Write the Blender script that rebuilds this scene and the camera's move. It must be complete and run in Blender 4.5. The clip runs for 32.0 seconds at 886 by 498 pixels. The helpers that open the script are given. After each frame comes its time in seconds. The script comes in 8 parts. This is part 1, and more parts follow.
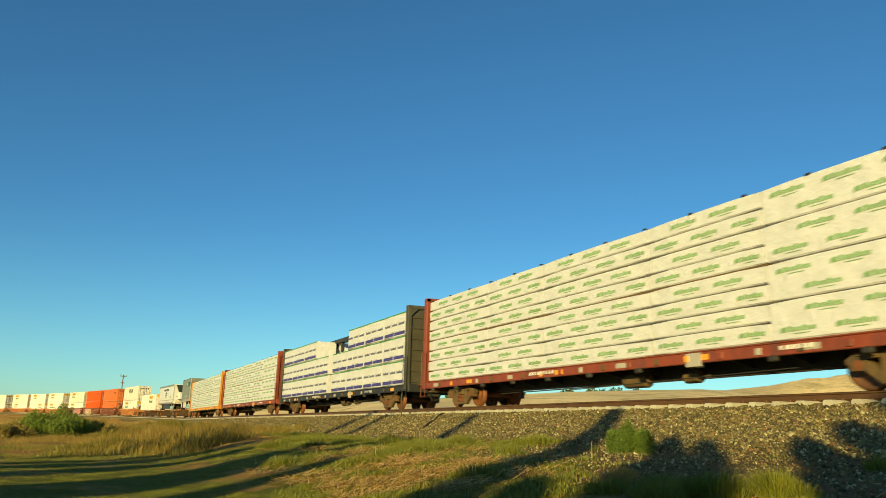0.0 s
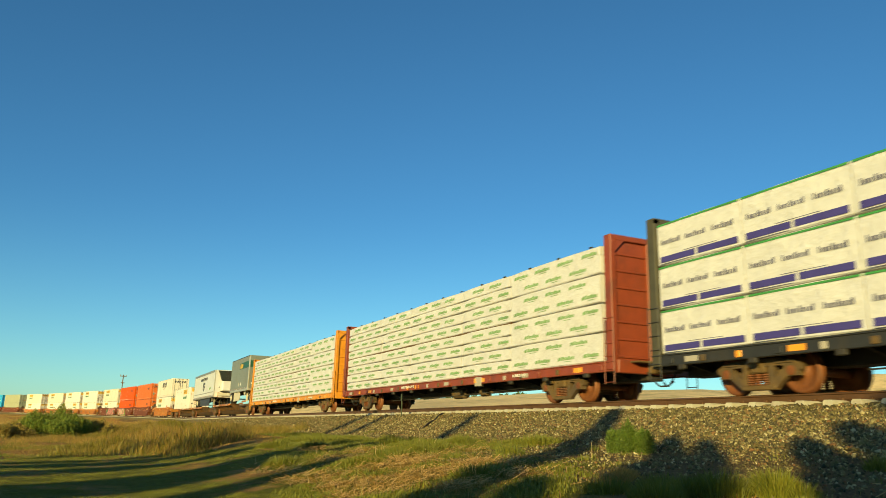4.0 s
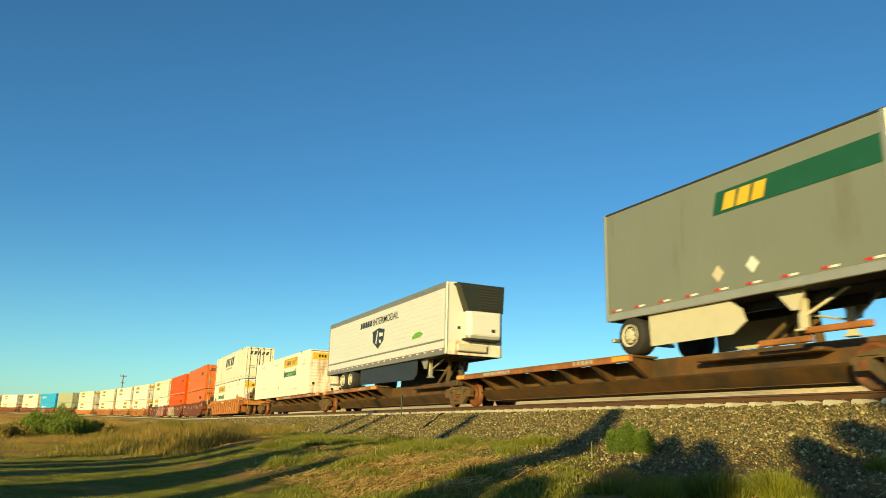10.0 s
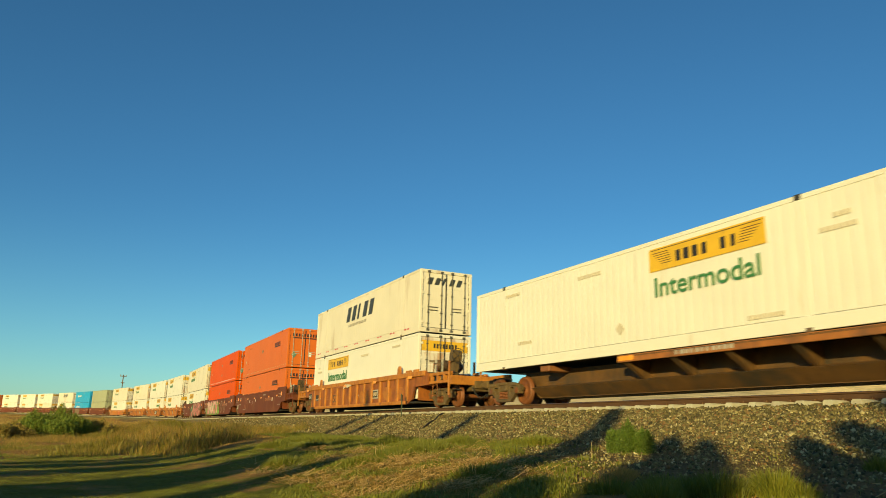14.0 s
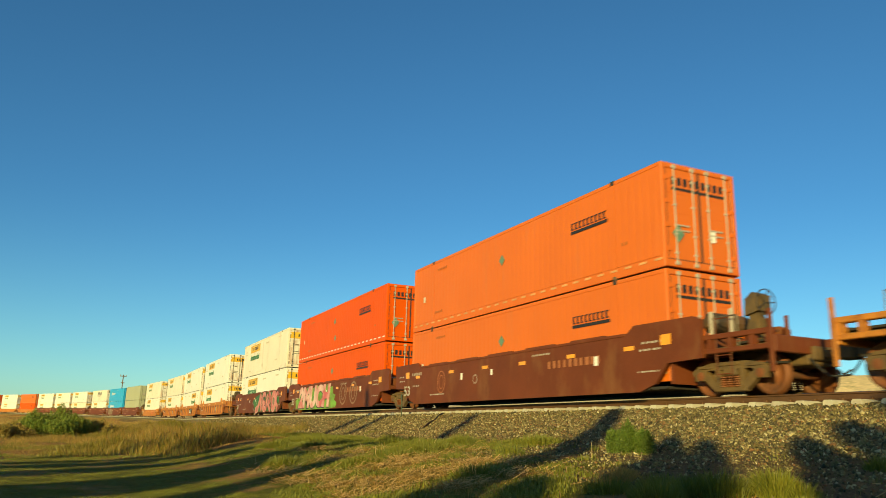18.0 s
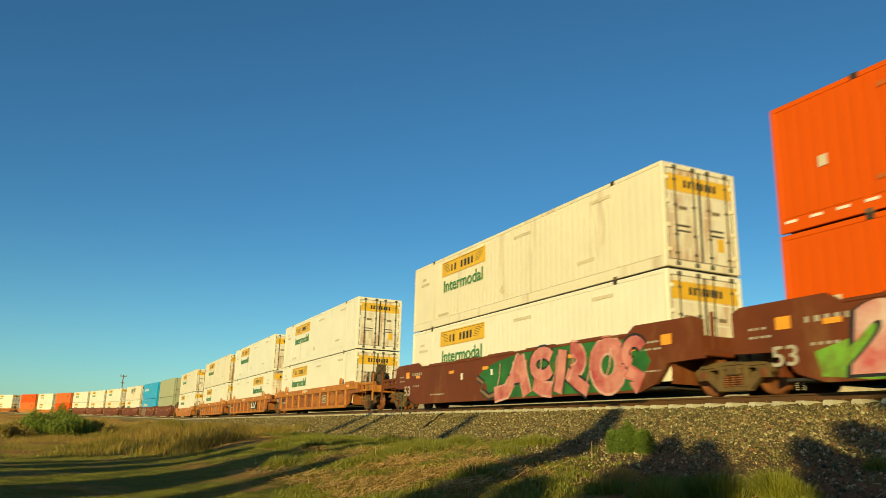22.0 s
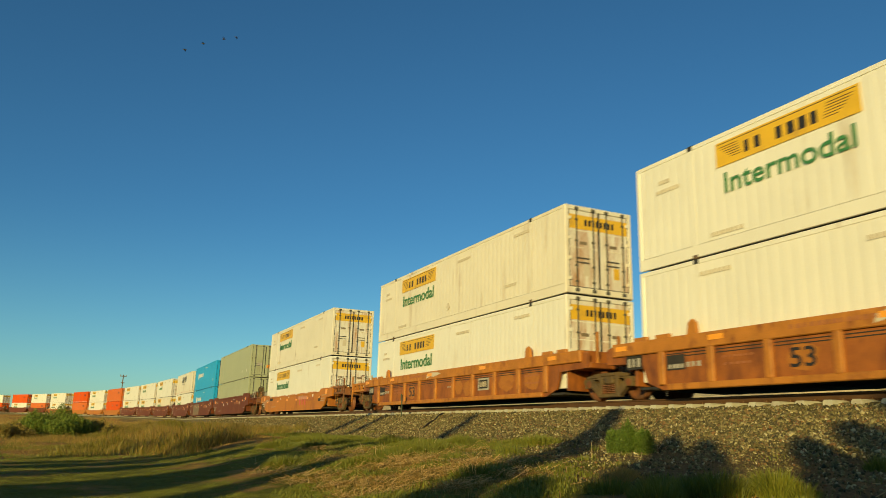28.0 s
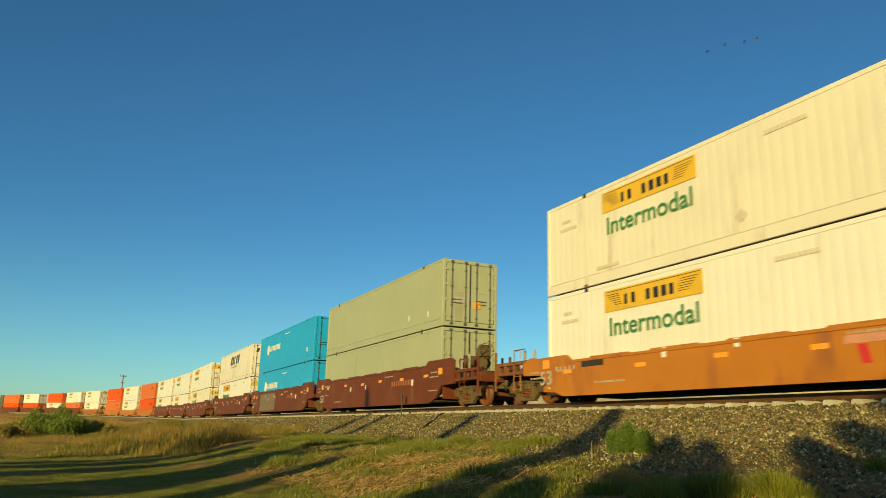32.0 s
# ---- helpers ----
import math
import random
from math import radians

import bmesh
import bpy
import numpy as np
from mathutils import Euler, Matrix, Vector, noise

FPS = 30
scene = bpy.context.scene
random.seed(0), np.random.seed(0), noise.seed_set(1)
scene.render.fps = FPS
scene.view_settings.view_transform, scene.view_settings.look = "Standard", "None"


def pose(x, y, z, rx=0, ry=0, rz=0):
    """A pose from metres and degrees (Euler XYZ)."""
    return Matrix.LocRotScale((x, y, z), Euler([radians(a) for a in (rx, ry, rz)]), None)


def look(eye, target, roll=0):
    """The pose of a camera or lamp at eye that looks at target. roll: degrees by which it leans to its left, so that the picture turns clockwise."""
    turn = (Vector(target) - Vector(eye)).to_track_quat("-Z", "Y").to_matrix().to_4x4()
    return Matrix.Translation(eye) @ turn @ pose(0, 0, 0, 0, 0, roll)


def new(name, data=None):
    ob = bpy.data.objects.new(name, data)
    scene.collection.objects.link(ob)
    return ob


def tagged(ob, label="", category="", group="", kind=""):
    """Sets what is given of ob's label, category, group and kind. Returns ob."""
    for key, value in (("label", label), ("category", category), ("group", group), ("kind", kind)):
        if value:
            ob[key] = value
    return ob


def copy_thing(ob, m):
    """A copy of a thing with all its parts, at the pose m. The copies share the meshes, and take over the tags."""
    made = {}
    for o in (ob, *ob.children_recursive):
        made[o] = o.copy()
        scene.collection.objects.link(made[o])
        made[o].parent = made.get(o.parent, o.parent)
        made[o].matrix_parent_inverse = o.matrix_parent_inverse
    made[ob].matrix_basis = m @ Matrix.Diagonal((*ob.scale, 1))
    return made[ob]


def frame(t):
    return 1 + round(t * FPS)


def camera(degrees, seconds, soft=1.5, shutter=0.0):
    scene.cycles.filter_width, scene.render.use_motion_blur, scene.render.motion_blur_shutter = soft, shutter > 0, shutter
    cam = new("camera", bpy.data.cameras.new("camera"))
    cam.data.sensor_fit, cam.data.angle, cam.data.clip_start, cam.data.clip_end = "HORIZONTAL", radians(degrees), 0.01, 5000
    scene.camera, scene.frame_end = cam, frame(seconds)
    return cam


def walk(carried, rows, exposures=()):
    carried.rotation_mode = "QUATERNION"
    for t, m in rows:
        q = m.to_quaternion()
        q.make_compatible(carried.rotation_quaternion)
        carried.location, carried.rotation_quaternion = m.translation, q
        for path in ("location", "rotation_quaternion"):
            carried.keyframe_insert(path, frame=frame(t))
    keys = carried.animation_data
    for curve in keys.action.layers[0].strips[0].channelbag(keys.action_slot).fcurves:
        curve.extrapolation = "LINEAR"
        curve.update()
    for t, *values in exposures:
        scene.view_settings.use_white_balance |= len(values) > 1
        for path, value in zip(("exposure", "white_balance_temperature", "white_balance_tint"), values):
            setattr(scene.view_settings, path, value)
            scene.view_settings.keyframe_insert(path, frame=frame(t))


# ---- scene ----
# The camera stands still beside a railway; a freight train passes it.
# World: x along the straight track (the way the train runs), y away from the camera, z = 0 at the rail's top.
EYE_Z, HEADING, TILT, LEAN, LENS = -0.954, -64.70, 13.90, 1.51, 62.03
cam = camera(LENS, 32.0, soft=0.8, shutter=0.36)
_h, _p = radians(HEADING), radians(TILT)
_view = look((0, 0, EYE_Z), (math.sin(_h) * math.cos(_p) * 10, math.cos(_h) * math.cos(_p) * 10, EYE_Z + math.sin(_p) * 10), LEAN)
EXPOSURE = 0.45
walk(cam, [(0.0, _view), (32.0, _view)], [(t, EXPOSURE + e) for t, e in ((0, 0.03), (2, 0.09), (3, 0.09), (6, 0.0), (8, 0.02), (10, 0.18), (11, 0.18), (13, -0.08), (17, -0.18), (18, 0.02), (19, 0.06), (21, 0.04), (23, -0.33), (25, -0.26), (28, -0.38), (30, -0.29), (31, -0.21), (32, -0.20))])

# ---- world, sun, exposure ----
SUN_EL, SUN_AZ = 12.0, 137.0      # azimuth from +y towards +x
world = bpy.data.worlds.new("sky")
scene.world = world
world.use_nodes = True
_n = world.node_tree.nodes
_sky = _n.new("ShaderNodeTexSky")
_sky.sky_type = "NISHITA"
_sky.sun_disc = False
_sky.sun_elevation = radians(SUN_EL)
_sky.sun_rotation = radians(SUN_AZ)
_sky.altitude = 900
_sky.air_density = 1.0
_sky.dust_density = 0.8
_sky.ozone_density = 4.5
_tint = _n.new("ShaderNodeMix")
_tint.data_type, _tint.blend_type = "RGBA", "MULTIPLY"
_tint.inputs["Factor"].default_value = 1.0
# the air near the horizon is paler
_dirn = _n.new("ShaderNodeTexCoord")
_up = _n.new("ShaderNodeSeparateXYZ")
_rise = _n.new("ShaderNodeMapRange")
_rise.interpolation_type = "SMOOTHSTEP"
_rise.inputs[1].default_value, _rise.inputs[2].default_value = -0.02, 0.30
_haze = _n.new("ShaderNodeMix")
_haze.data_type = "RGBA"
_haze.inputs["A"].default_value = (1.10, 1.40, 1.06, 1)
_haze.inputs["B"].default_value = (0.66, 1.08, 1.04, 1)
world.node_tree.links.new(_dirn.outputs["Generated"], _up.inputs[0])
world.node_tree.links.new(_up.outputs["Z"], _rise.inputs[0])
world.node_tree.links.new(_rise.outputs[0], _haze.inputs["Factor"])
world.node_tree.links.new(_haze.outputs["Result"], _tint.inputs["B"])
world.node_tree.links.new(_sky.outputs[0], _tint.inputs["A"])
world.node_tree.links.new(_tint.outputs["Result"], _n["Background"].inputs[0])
_n["Background"].inputs[1].default_value = 0.092
sun_data = bpy.data.lights.new("sun", "SUN")
sun_data.energy = 4.6
sun_data.angle = radians(0.5)
sun_data.color = (1.0, 0.79, 0.29)
sun = new("sun", sun_data)
_l = Vector((math.sin(radians(SUN_AZ)) * math.cos(radians(SUN_EL)), math.cos(radians(SUN_AZ)) * math.cos(radians(SUN_EL)), math.sin(radians(SUN_EL))))
sun.matrix_world = look(_l * 50, (0, 0, 0))

# ---- the line of the track ----
TRACK_Y, CURVE_X, CURVE_R, GRADE = 14.22, 110.45, 555.0, 0.0082


def track(s, off=0.0, z=0.0):
    """A point of the line: s along it, off metres towards the camera's side, z above the rails."""
    u = -(s + CURVE_X)
    if u <= 0:
        return Vector((s, TRACK_Y - off, z))
    a = u / CURVE_R
    return Vector((-CURVE_X - (CURVE_R - off) * math.sin(a), TRACK_Y - CURVE_R + (CURVE_R - off) * math.cos(a), z + GRADE * u))


def lateral(x, y):
    """How far a place lies from the line towards the camera's side, and how far along the curve."""
    if x > -CURVE_X:
        return TRACK_Y - y, 0.0
    cy = TRACK_Y - CURVE_R
    r = math.hypot(x + CURVE_X, y - cy)
    return CURVE_R - r, CURVE_R * math.atan2(-(x + CURVE_X), y - cy)


def smooth(a, b, v):
    t = max(0.0, min(1.0, (v - a) / (b - a)))
    return t * t * (3 - 2 * t)


# a stone shoulder, a bench at its foot, then a grassy slope down to the lawn
BANK = [(0.0, -0.30), (1.45, -0.30), (1.75, -0.37), (3.0, -0.78), (4.5, -1.23), (6.0, -1.29), (8.0, -1.32), (9.0, -1.36), (10.0, -1.48), (11.0, -1.66), (12.0, -1.80), (13.5, -1.88), (40.0, -1.92), (9000.0, -1.92)]


NEAR_BANK = [(0.0, -0.30), (1.45, -0.30), (1.75, -0.37), (3.0, -0.66), (4.5, -1.00), (6.0, -1.24), (8.0, -1.34), (9.0, -1.42)] + BANK[8:]


def profile(table, d):
    for (a, za), (b, zb) in zip(table, table[1:]):
        if d <= b:
            return za + (zb - za) * (d - a) / (b - a)
    return table[-1][1]


def bank_z(d, x=-40.0):
    """Height of the bank's surface by the distance from the line; the stone lies flatter at the near end."""
    k = smooth(-21.0, -14.0, x)
    return profile(BANK, abs(d)) * (1 - k) + profile(NEAR_BANK, abs(d)) * k


def ground_z(x, y):
    """Height of the ground sheet."""
    d, u = lateral(x, y)
    z = bank_z(d, x)
    z += GRADE * u * smooth(30, 8, abs(d))
    k = smooth(2.0, 7.0, abs(d))
    z += k * (0.07 * noise.noise(Vector((x * 0.11, y * 0.11, 3.0))) + 0.04 * noise.noise(Vector((x * 0.5, y * 0.5, 7.0)))) + 0.02 * noise.noise(Vector((x * 1.6, y * 1.6, 1.0)))
    if abs(d) < 4.9 and x > -84:
        z -= 0.10
    elif abs(d) < 2.7:
        z -= 0.10
    return z


# ---- materials ----
def mat(name, colour, rough=0.6, metal=0.0, vary=0.25, scale=3.0, fine=40.0, bump=0.15, dirt=None, dirt_amount=0.35, dirt_scale=1.2, streak=0.0, spec=0.5, distance=0.02, hue=None, island=0.0):
    """A procedural surface: base colour with broad and fine variation, optional dirt (a second colour), streaks and relief."""
    m = bpy.data.materials.new(name)
    m.use_nodes = True
    nt = m.node_tree
    n, link = nt.nodes, nt.links.new
    bsdf = n["Principled BSDF"]
    co = n.new("ShaderNodeTexCoord")
    rnd = n.new("ShaderNodeObjectInfo")
    off = n.new("ShaderNodeVectorMath")
    off.operation = "MULTIPLY_ADD"
    off.inputs[1].default_value = (1, 1, 1)
    comb = n.new("ShaderNodeCombineXYZ")
    mul = n.new("ShaderNodeMath")
    mul.operation = "MULTIPLY"
    mul.inputs[1].default_value = 57.0
    link(rnd.outputs["Random"], mul.inputs[0])
    for k in range(3):
        link(mul.outputs[0], comb.inputs[k])
    link(co.outputs["Object"], off.inputs[0])
    link(comb.outputs[0], off.inputs[2])
    vec = off.outputs[0]
    broad = n.new("ShaderNodeTexNoise")
    broad.inputs["Scale"].default_value = scale
    broad.inputs["Detail"].default_value = 5
    link(vec, broad.inputs["Vector"])
    small = n.new("ShaderNodeTexNoise")
    small.inputs["Scale"].default_value = fine
    small.inputs["Detail"].default_value = 3
    link(vec, small.inputs["Vector"])
    add = n.new("ShaderNodeMath")
    add.operation = "MULTIPLY_ADD"
    add.inputs[1].default_value = 0.65
    half = n.new("ShaderNodeMath")
    half.operation = "MULTIPLY"
    half.inputs[1].default_value = 0.35
    link(small.outputs[0], half.inputs[0])
    link(broad.outputs[0], add.inputs[0])
    link(half.outputs[0], add.inputs[2])
    ramp = n.new("ShaderNodeMapRange")
    ramp.inputs[1].default_value, ramp.inputs[2].default_value = 0.3, 0.7
    ramp.inputs[3].default_value, ramp.inputs[4].default_value = 1 - vary, 1 + vary
    link(add.outputs[0], ramp.inputs[0])
    base = n.new("ShaderNodeRGB")
    base.outputs[0].default_value = (*colour, 1)
    src = base.outputs[0]
    if hue is not None:
        mx = n.new("ShaderNodeMix")
        mx.data_type = "RGBA"
        mx.inputs["A"].default_value = (*colour, 1)
        mx.inputs["B"].default_value = (*hue, 1)
        if island:
            geo = n.new("ShaderNodeNewGeometry")
            link(geo.outputs["Random Per Island"], mx.inputs["Factor"])
        else:
            link(rnd.outputs["Random"], mx.inputs["Factor"])
        src = mx.outputs["Result"]
    vm = n.new("ShaderNodeVectorMath")
    vm.operation = "SCALE"
    link(src, vm.inputs[0])
    link(ramp.outputs[0], vm.inputs["Scale"])
    out = vm.outputs[0]
    if dirt is not None:
        d = n.new("ShaderNodeTexNoise")
        d.inputs["Scale"].default_value = dirt_scale
        d.inputs["Detail"].default_value = 7
        d.inputs["Roughness"].default_value = 0.65
        mp = n.new("ShaderNodeMapping")
        mp.inputs["Scale"].default_value = (1, 1, 1 - streak)
        link(vec, mp.inputs[0])
        link(mp.outputs[0], d.inputs["Vector"])
        r2 = n.new("ShaderNodeMapRange")
        r2.inputs[1].default_value, r2.inputs[2].default_value = 0.62 - 0.3 * dirt_amount, 0.85 - 0.3 * dirt_amount
        link(d.outputs[0], r2.inputs[0])
        mx = n.new("ShaderNodeMix")
        mx.data_type = "RGBA"
        link(r2.outputs[0], mx.inputs["Factor"])
        link(out, mx.inputs["A"])
        mx.inputs["B"].default_value = (*dirt, 1)
        out = mx.outputs["Result"]
    link(out, bsdf.inputs["Base Color"])
    bsdf.inputs["Roughness"].default_value = rough
    bsdf.inputs["Metallic"].default_value = metal
    bsdf.inputs["Specular IOR Level"].default_value = spec
    if bump:
        bp = n.new("ShaderNodeBump")
        bp.inputs["Strength"].default_value = bump
        bp.inputs["Distance"].default_value = distance
        link(add.outputs[0], bp.inputs["Height"])
        link(bp.outputs[0], bsdf.inputs["Normal"])
    return m


def speckle(m, stops):
    """Gives every loose piece its own tone out of a short row of colours."""
    nt = m.node_tree
    geo = nt.nodes.new("ShaderNodeNewGeometry")
    ramp = nt.nodes.new("ShaderNodeValToRGB")
    ramp.color_ramp.interpolation = "LINEAR"
    while len(ramp.color_ramp.elements) < len(stops):
        ramp.color_ramp.elements.new(0.5)
    for e, (p, c) in zip(ramp.color_ramp.elements, stops):
        e.position, e.color = p, (*c, 1)
    nt.links.new(geo.outputs["Random Per Island"], ramp.inputs[0])
    for node in nt.nodes:
        if node.bl_idname == "ShaderNodeVectorMath" and node.operation == "SCALE":
            nt.links.new(ramp.outputs[0], node.inputs[0])


RUST = (0.16, 0.065, 0.025)
M_WHITE = mat("container_white", (0.765, 0.725, 0.625), 0.40, vary=0.06, scale=0.7, dirt=(0.45, 0.33, 0.20), dirt_amount=0.05, streak=0.85, bump=0.05)
M_WHITE_WARM = mat("container_cream", (0.735, 0.665, 0.525), 0.45, vary=0.07, scale=0.7, dirt=(0.40, 0.26, 0.14), dirt_amount=0.2, streak=0.85, bump=0.05)
M_ORANGE = mat("container_orange", (0.62, 0.135, 0.006), 0.55, vary=0.06, scale=0.6, dirt=(0.55, 0.15, 0.03), dirt_amount=0.1, streak=0.8, bump=0.05)
M_RED = mat("container_red", (0.64, 0.086, 0.0008), 0.55, spec=0.12, vary=0.06, scale=0.6, dirt=(0.5, 0.06, 0.015), dirt_amount=0.05, streak=0.8, bump=0.05)
M_SAGE = mat("container_sage", (0.37, 0.385, 0.235), 0.5, vary=0.06, scale=0.6, dirt=(0.25, 0.22, 0.12), dirt_amount=0.1, streak=0.8, bump=0.05)
M_CYAN = mat("container_cyan", (0.015, 0.35, 0.72), 0.4, vary=0.06, scale=0.6, dirt=(0.02, 0.25, 0.28), dirt_amount=0.05, streak=0.8, bump=0.05)
M_STAINED = mat("door_stained_white", (0.70, 0.65, 0.55), 0.5, vary=0.10, scale=1.5, dirt=(0.40, 0.17, 0.05), dirt_amount=0.48, dirt_scale=3.2, streak=0.82, bump=0.05)
M_CASTING = mat("casting_worn", (0.13, 0.08, 0.04), 0.7, vary=0.3, scale=6)
M_GAP = mat("container_shadow_gap", (0.03, 0.028, 0.025), 0.8, vary=0.2)
M_RODS = mat("galvanised_rod", (0.11, 0.10, 0.075), 0.5, 0.3, vary=0.2)
M_PRINT_YELLOW = mat("print_yellow", (0.70, 0.41, 0.02), 0.5, vary=0.10, scale=2.0, dirt=(0.45, 0.27, 0.05), dirt_amount=0.25, dirt_scale=2.5)
M_PRINT_GREEN = mat("print_green", (0.045, 0.19, 0.06), 0.5, vary=0.1)
M_PRINT_BLACK = mat("print_black", (0.022, 0.02, 0.018), 0.5, vary=0.2)
M_PRINT_WHITE = mat("print_white", (0.75, 0.72, 0.66), 0.5, vary=0.1)
M_PRINT_GREY = mat("print_grey", (0.40, 0.36, 0.30), 0.6, vary=0.1)
M_PRINT_ORANGE = mat("reflector_orange", (0.85, 0.33, 0.02), 0.35, vary=0.1)
M_PRINT_RED = mat("reflector_red", (0.55, 0.03, 0.02), 0.35, vary=0.1)
M_TEAL = mat("print_teal", (0.12, 0.22, 0.15), 0.5, vary=0.2)
M_WELL_BROWN = mat("well_brown_paint", (0.138, 0.036, 0.011), 0.6, vary=0.2, scale=1.0, dirt=(0.20, 0.085, 0.03), dirt_amount=0.3, streak=0.6, bump=0.08, spec=0.25)
M_WELL_RUST = mat("well_rusty_yellow_paint", (0.31, 0.095, 0.012), 0.6, vary=0.25, scale=2.6, dirt=(0.13, 0.036, 0.009), dirt_amount=0.55, dirt_scale=2.4, streak=0.6, bump=0.12)
M_WELL_ORANGE = mat("well_orange_paint", (0.45, 0.155, 0.008), 0.55, vary=0.12, scale=1.0, dirt=(0.27, 0.085, 0.018), dirt_amount=0.4, streak=0.6, bump=0.08)
M_WELL_TRIM = mat("well_yellow_chord", (0.44, 0.165, 0.018), 0.6, vary=0.25, scale=2.5, dirt=(0.20, 0.058, 0.012), dirt_amount=0.38, dirt_scale=4.0, streak=0.4, bump=0.1)
M_END = mat("well_end_rust", (0.24, 0.085, 0.02), 0.7, vary=0.3, scale=3, dirt=(0.07, 0.04, 0.02), dirt_amount=0.6, dirt_scale=2.5)
M_BEAM_RED = mat("beam_car_red", (0.24, 0.048, 0.017), 0.5, vary=0.2, dirt=(0.1, 0.04, 0.025), dirt_amount=0.35, streak=0.6)
M_BEAM_YELLOW = mat("beam_car_yellow", (0.62, 0.25, 0.015), 0.5, vary=0.15, dirt=(0.35, 0.13, 0.02), dirt_amount=0.3, streak=0.6)
# near-black frame; the top chord's shade is put into this colour
M_BEAM_BLACK_SHADE = mat("beam_car_black", (0.024, 0.025, 0.026), 0.6, vary=0.25, dirt=(0.05, 0.04, 0.025), dirt_amount=0.35, streak=0.6)
M_BEAM_DARK = mat("beam_car_dark", (0.066, 0.061, 0.036), 0.6, vary=0.25, dirt=(0.06, 0.045, 0.025), dirt_amount=0.45, streak=0.6)
M_SPINE = mat("spine_car_brown", (0.13, 0.062, 0.016), 0.65, vary=0.3, dirt=(0.05, 0.035, 0.02), dirt_amount=0.65, streak=0.4)
M_DECK_RUST = mat("deck_edge_rust", (0.34, 0.12, 0.025), 0.65, vary=0.3, dirt=(0.12, 0.06, 0.03), dirt_amount=0.5)
M_IRON = mat("cast_iron_dusty", (0.125, 0.076, 0.024), 0.75, 0.0, vary=0.3, scale=5, dirt=(0.06, 0.045, 0.03), dirt_amount=0.5)
M_WHEEL = mat("wheel_rust", (0.20, 0.068, 0.02), 0.6, 0.2, vary=0.25, scale=4, dirt=(0.08, 0.05, 0.03), dirt_amount=0.4)
M_BLACK = mat("underframe_black", (0.03, 0.026, 0.02), 0.7, vary=0.3)
M_RUBBER = mat("tyre_rubber", (0.022, 0.02, 0.018), 0.8, vary=0.2)
M_WRAP = mat("lumber_wrap_white", (0.61, 0.605, 0.595), 0.5, vary=0.09, scale=2.2, fine=9, bump=0.9, distance=0.09)
M_WRAP_PRINT = mat("wrap_print_green", (0.20, 0.35, 0.14), 0.55, vary=0.15)
M_WRAP_BLUE = mat("wrap_print_blue", (0.055, 0.045, 0.22), 0.55, vary=0.15)
M_WRAP_BLUE_PALE = mat("wrap_print_pale_blue", (0.13, 0.13, 0.19), 0.55, vary=0.15)
M_BEARER = mat("bearer_dark_wood", (0.12, 0.07, 0.03), 0.8, vary=0.3)
M_TRAILER_GREY = mat("trailer_grey", (0.20, 0.215, 0.175), 0.45, 0.1, vary=0.06, scale=0.6, dirt=(0.15, 0.13, 0.08), dirt_amount=0.15, streak=0.8)
M_TRAILER_EDGE = mat("trailer_aluminium", (0.55, 0.50, 0.38), 0.35, 0.6, vary=0.1)
M_TRAILER_GREEN = mat("trailer_green", (0.012, 0.085, 0.04), 0.45, vary=0.1)
M_REEFER = mat("reefer_white", (0.63, 0.62, 0.58), 0.35, vary=0.04, scale=0.8, bump=0.04)
M_TRIM_GREY = mat("trim_grey", (0.27, 0.25, 0.20), 0.4, 0.4, vary=0.1)
M_NAVY = mat("skirt_navy", (0.025, 0.028, 0.035), 0.5, vary=0.2)
M_SKIRT = mat("skirt_cream", (0.55, 0.50, 0.37), 0.5, vary=0.06)
M_RAIL = mat("rail_rust", (0.12, 0.058, 0.022), 0.6, 0.3, vary=0.25, scale=2, dirt=(0.08, 0.04, 0.02), dirt_amount=0.4)
M_RAILTOP = mat("rail_head_steel", (0.6, 0.56, 0.5), 0.25, 1.0, vary=0.1)
M_TIE = mat("tie_concrete", (0.46, 0.43, 0.33), 0.85, vary=0.15, scale=4, dirt=(0.28, 0.22, 0.16), dirt_amount=0.3)
M_STONE = mat("ballast_stone", (0.125, 0.088, 0.042), 0.85, vary=0.3, scale=8, bump=0.3, hue=(0.34, 0.255, 0.13), island=1.0)
speckle(M_STONE, [(0.0, (0.042, 0.035, 0.012)), (0.3, (0.10, 0.080, 0.026)), (0.55, (0.17, 0.140, 0.046)), (0.68, (0.18, 0.085, 0.03)), (0.82, (0.25, 0.21, 0.085)), (0.95, (0.36, 0.30, 0.14)), (1.0, (0.52, 0.45, 0.26))])
M_BALLAST = mat("ballast_bed", (0.15, 0.115, 0.038), 0.9, vary=0.45, scale=2.5, fine=14, bump=1.0, distance=0.06)
M_GRASS = mat("grass_green", (0.095, 0.118, 0.006), 0.6, vary=0.25, hue=(0.175, 0.165, 0.012), island=1.0, bump=0)
M_STRAW = mat("grass_dry", (0.40, 0.225, 0.055), 0.7, vary=0.3, hue=(0.20, 0.16, 0.025), island=1.0, bump=0)
M_WEED = mat("weed_olive", (0.11, 0.105, 0.006), 0.6, vary=0.25, hue=(0.235, 0.185, 0.018), island=1.0, bump=0)
M_BUSH = mat("bush_leaves", (0.075, 0.15, 0.008), 0.6, vary=0.3, hue=(0.20, 0.22, 0.018), island=1.0, bump=0)
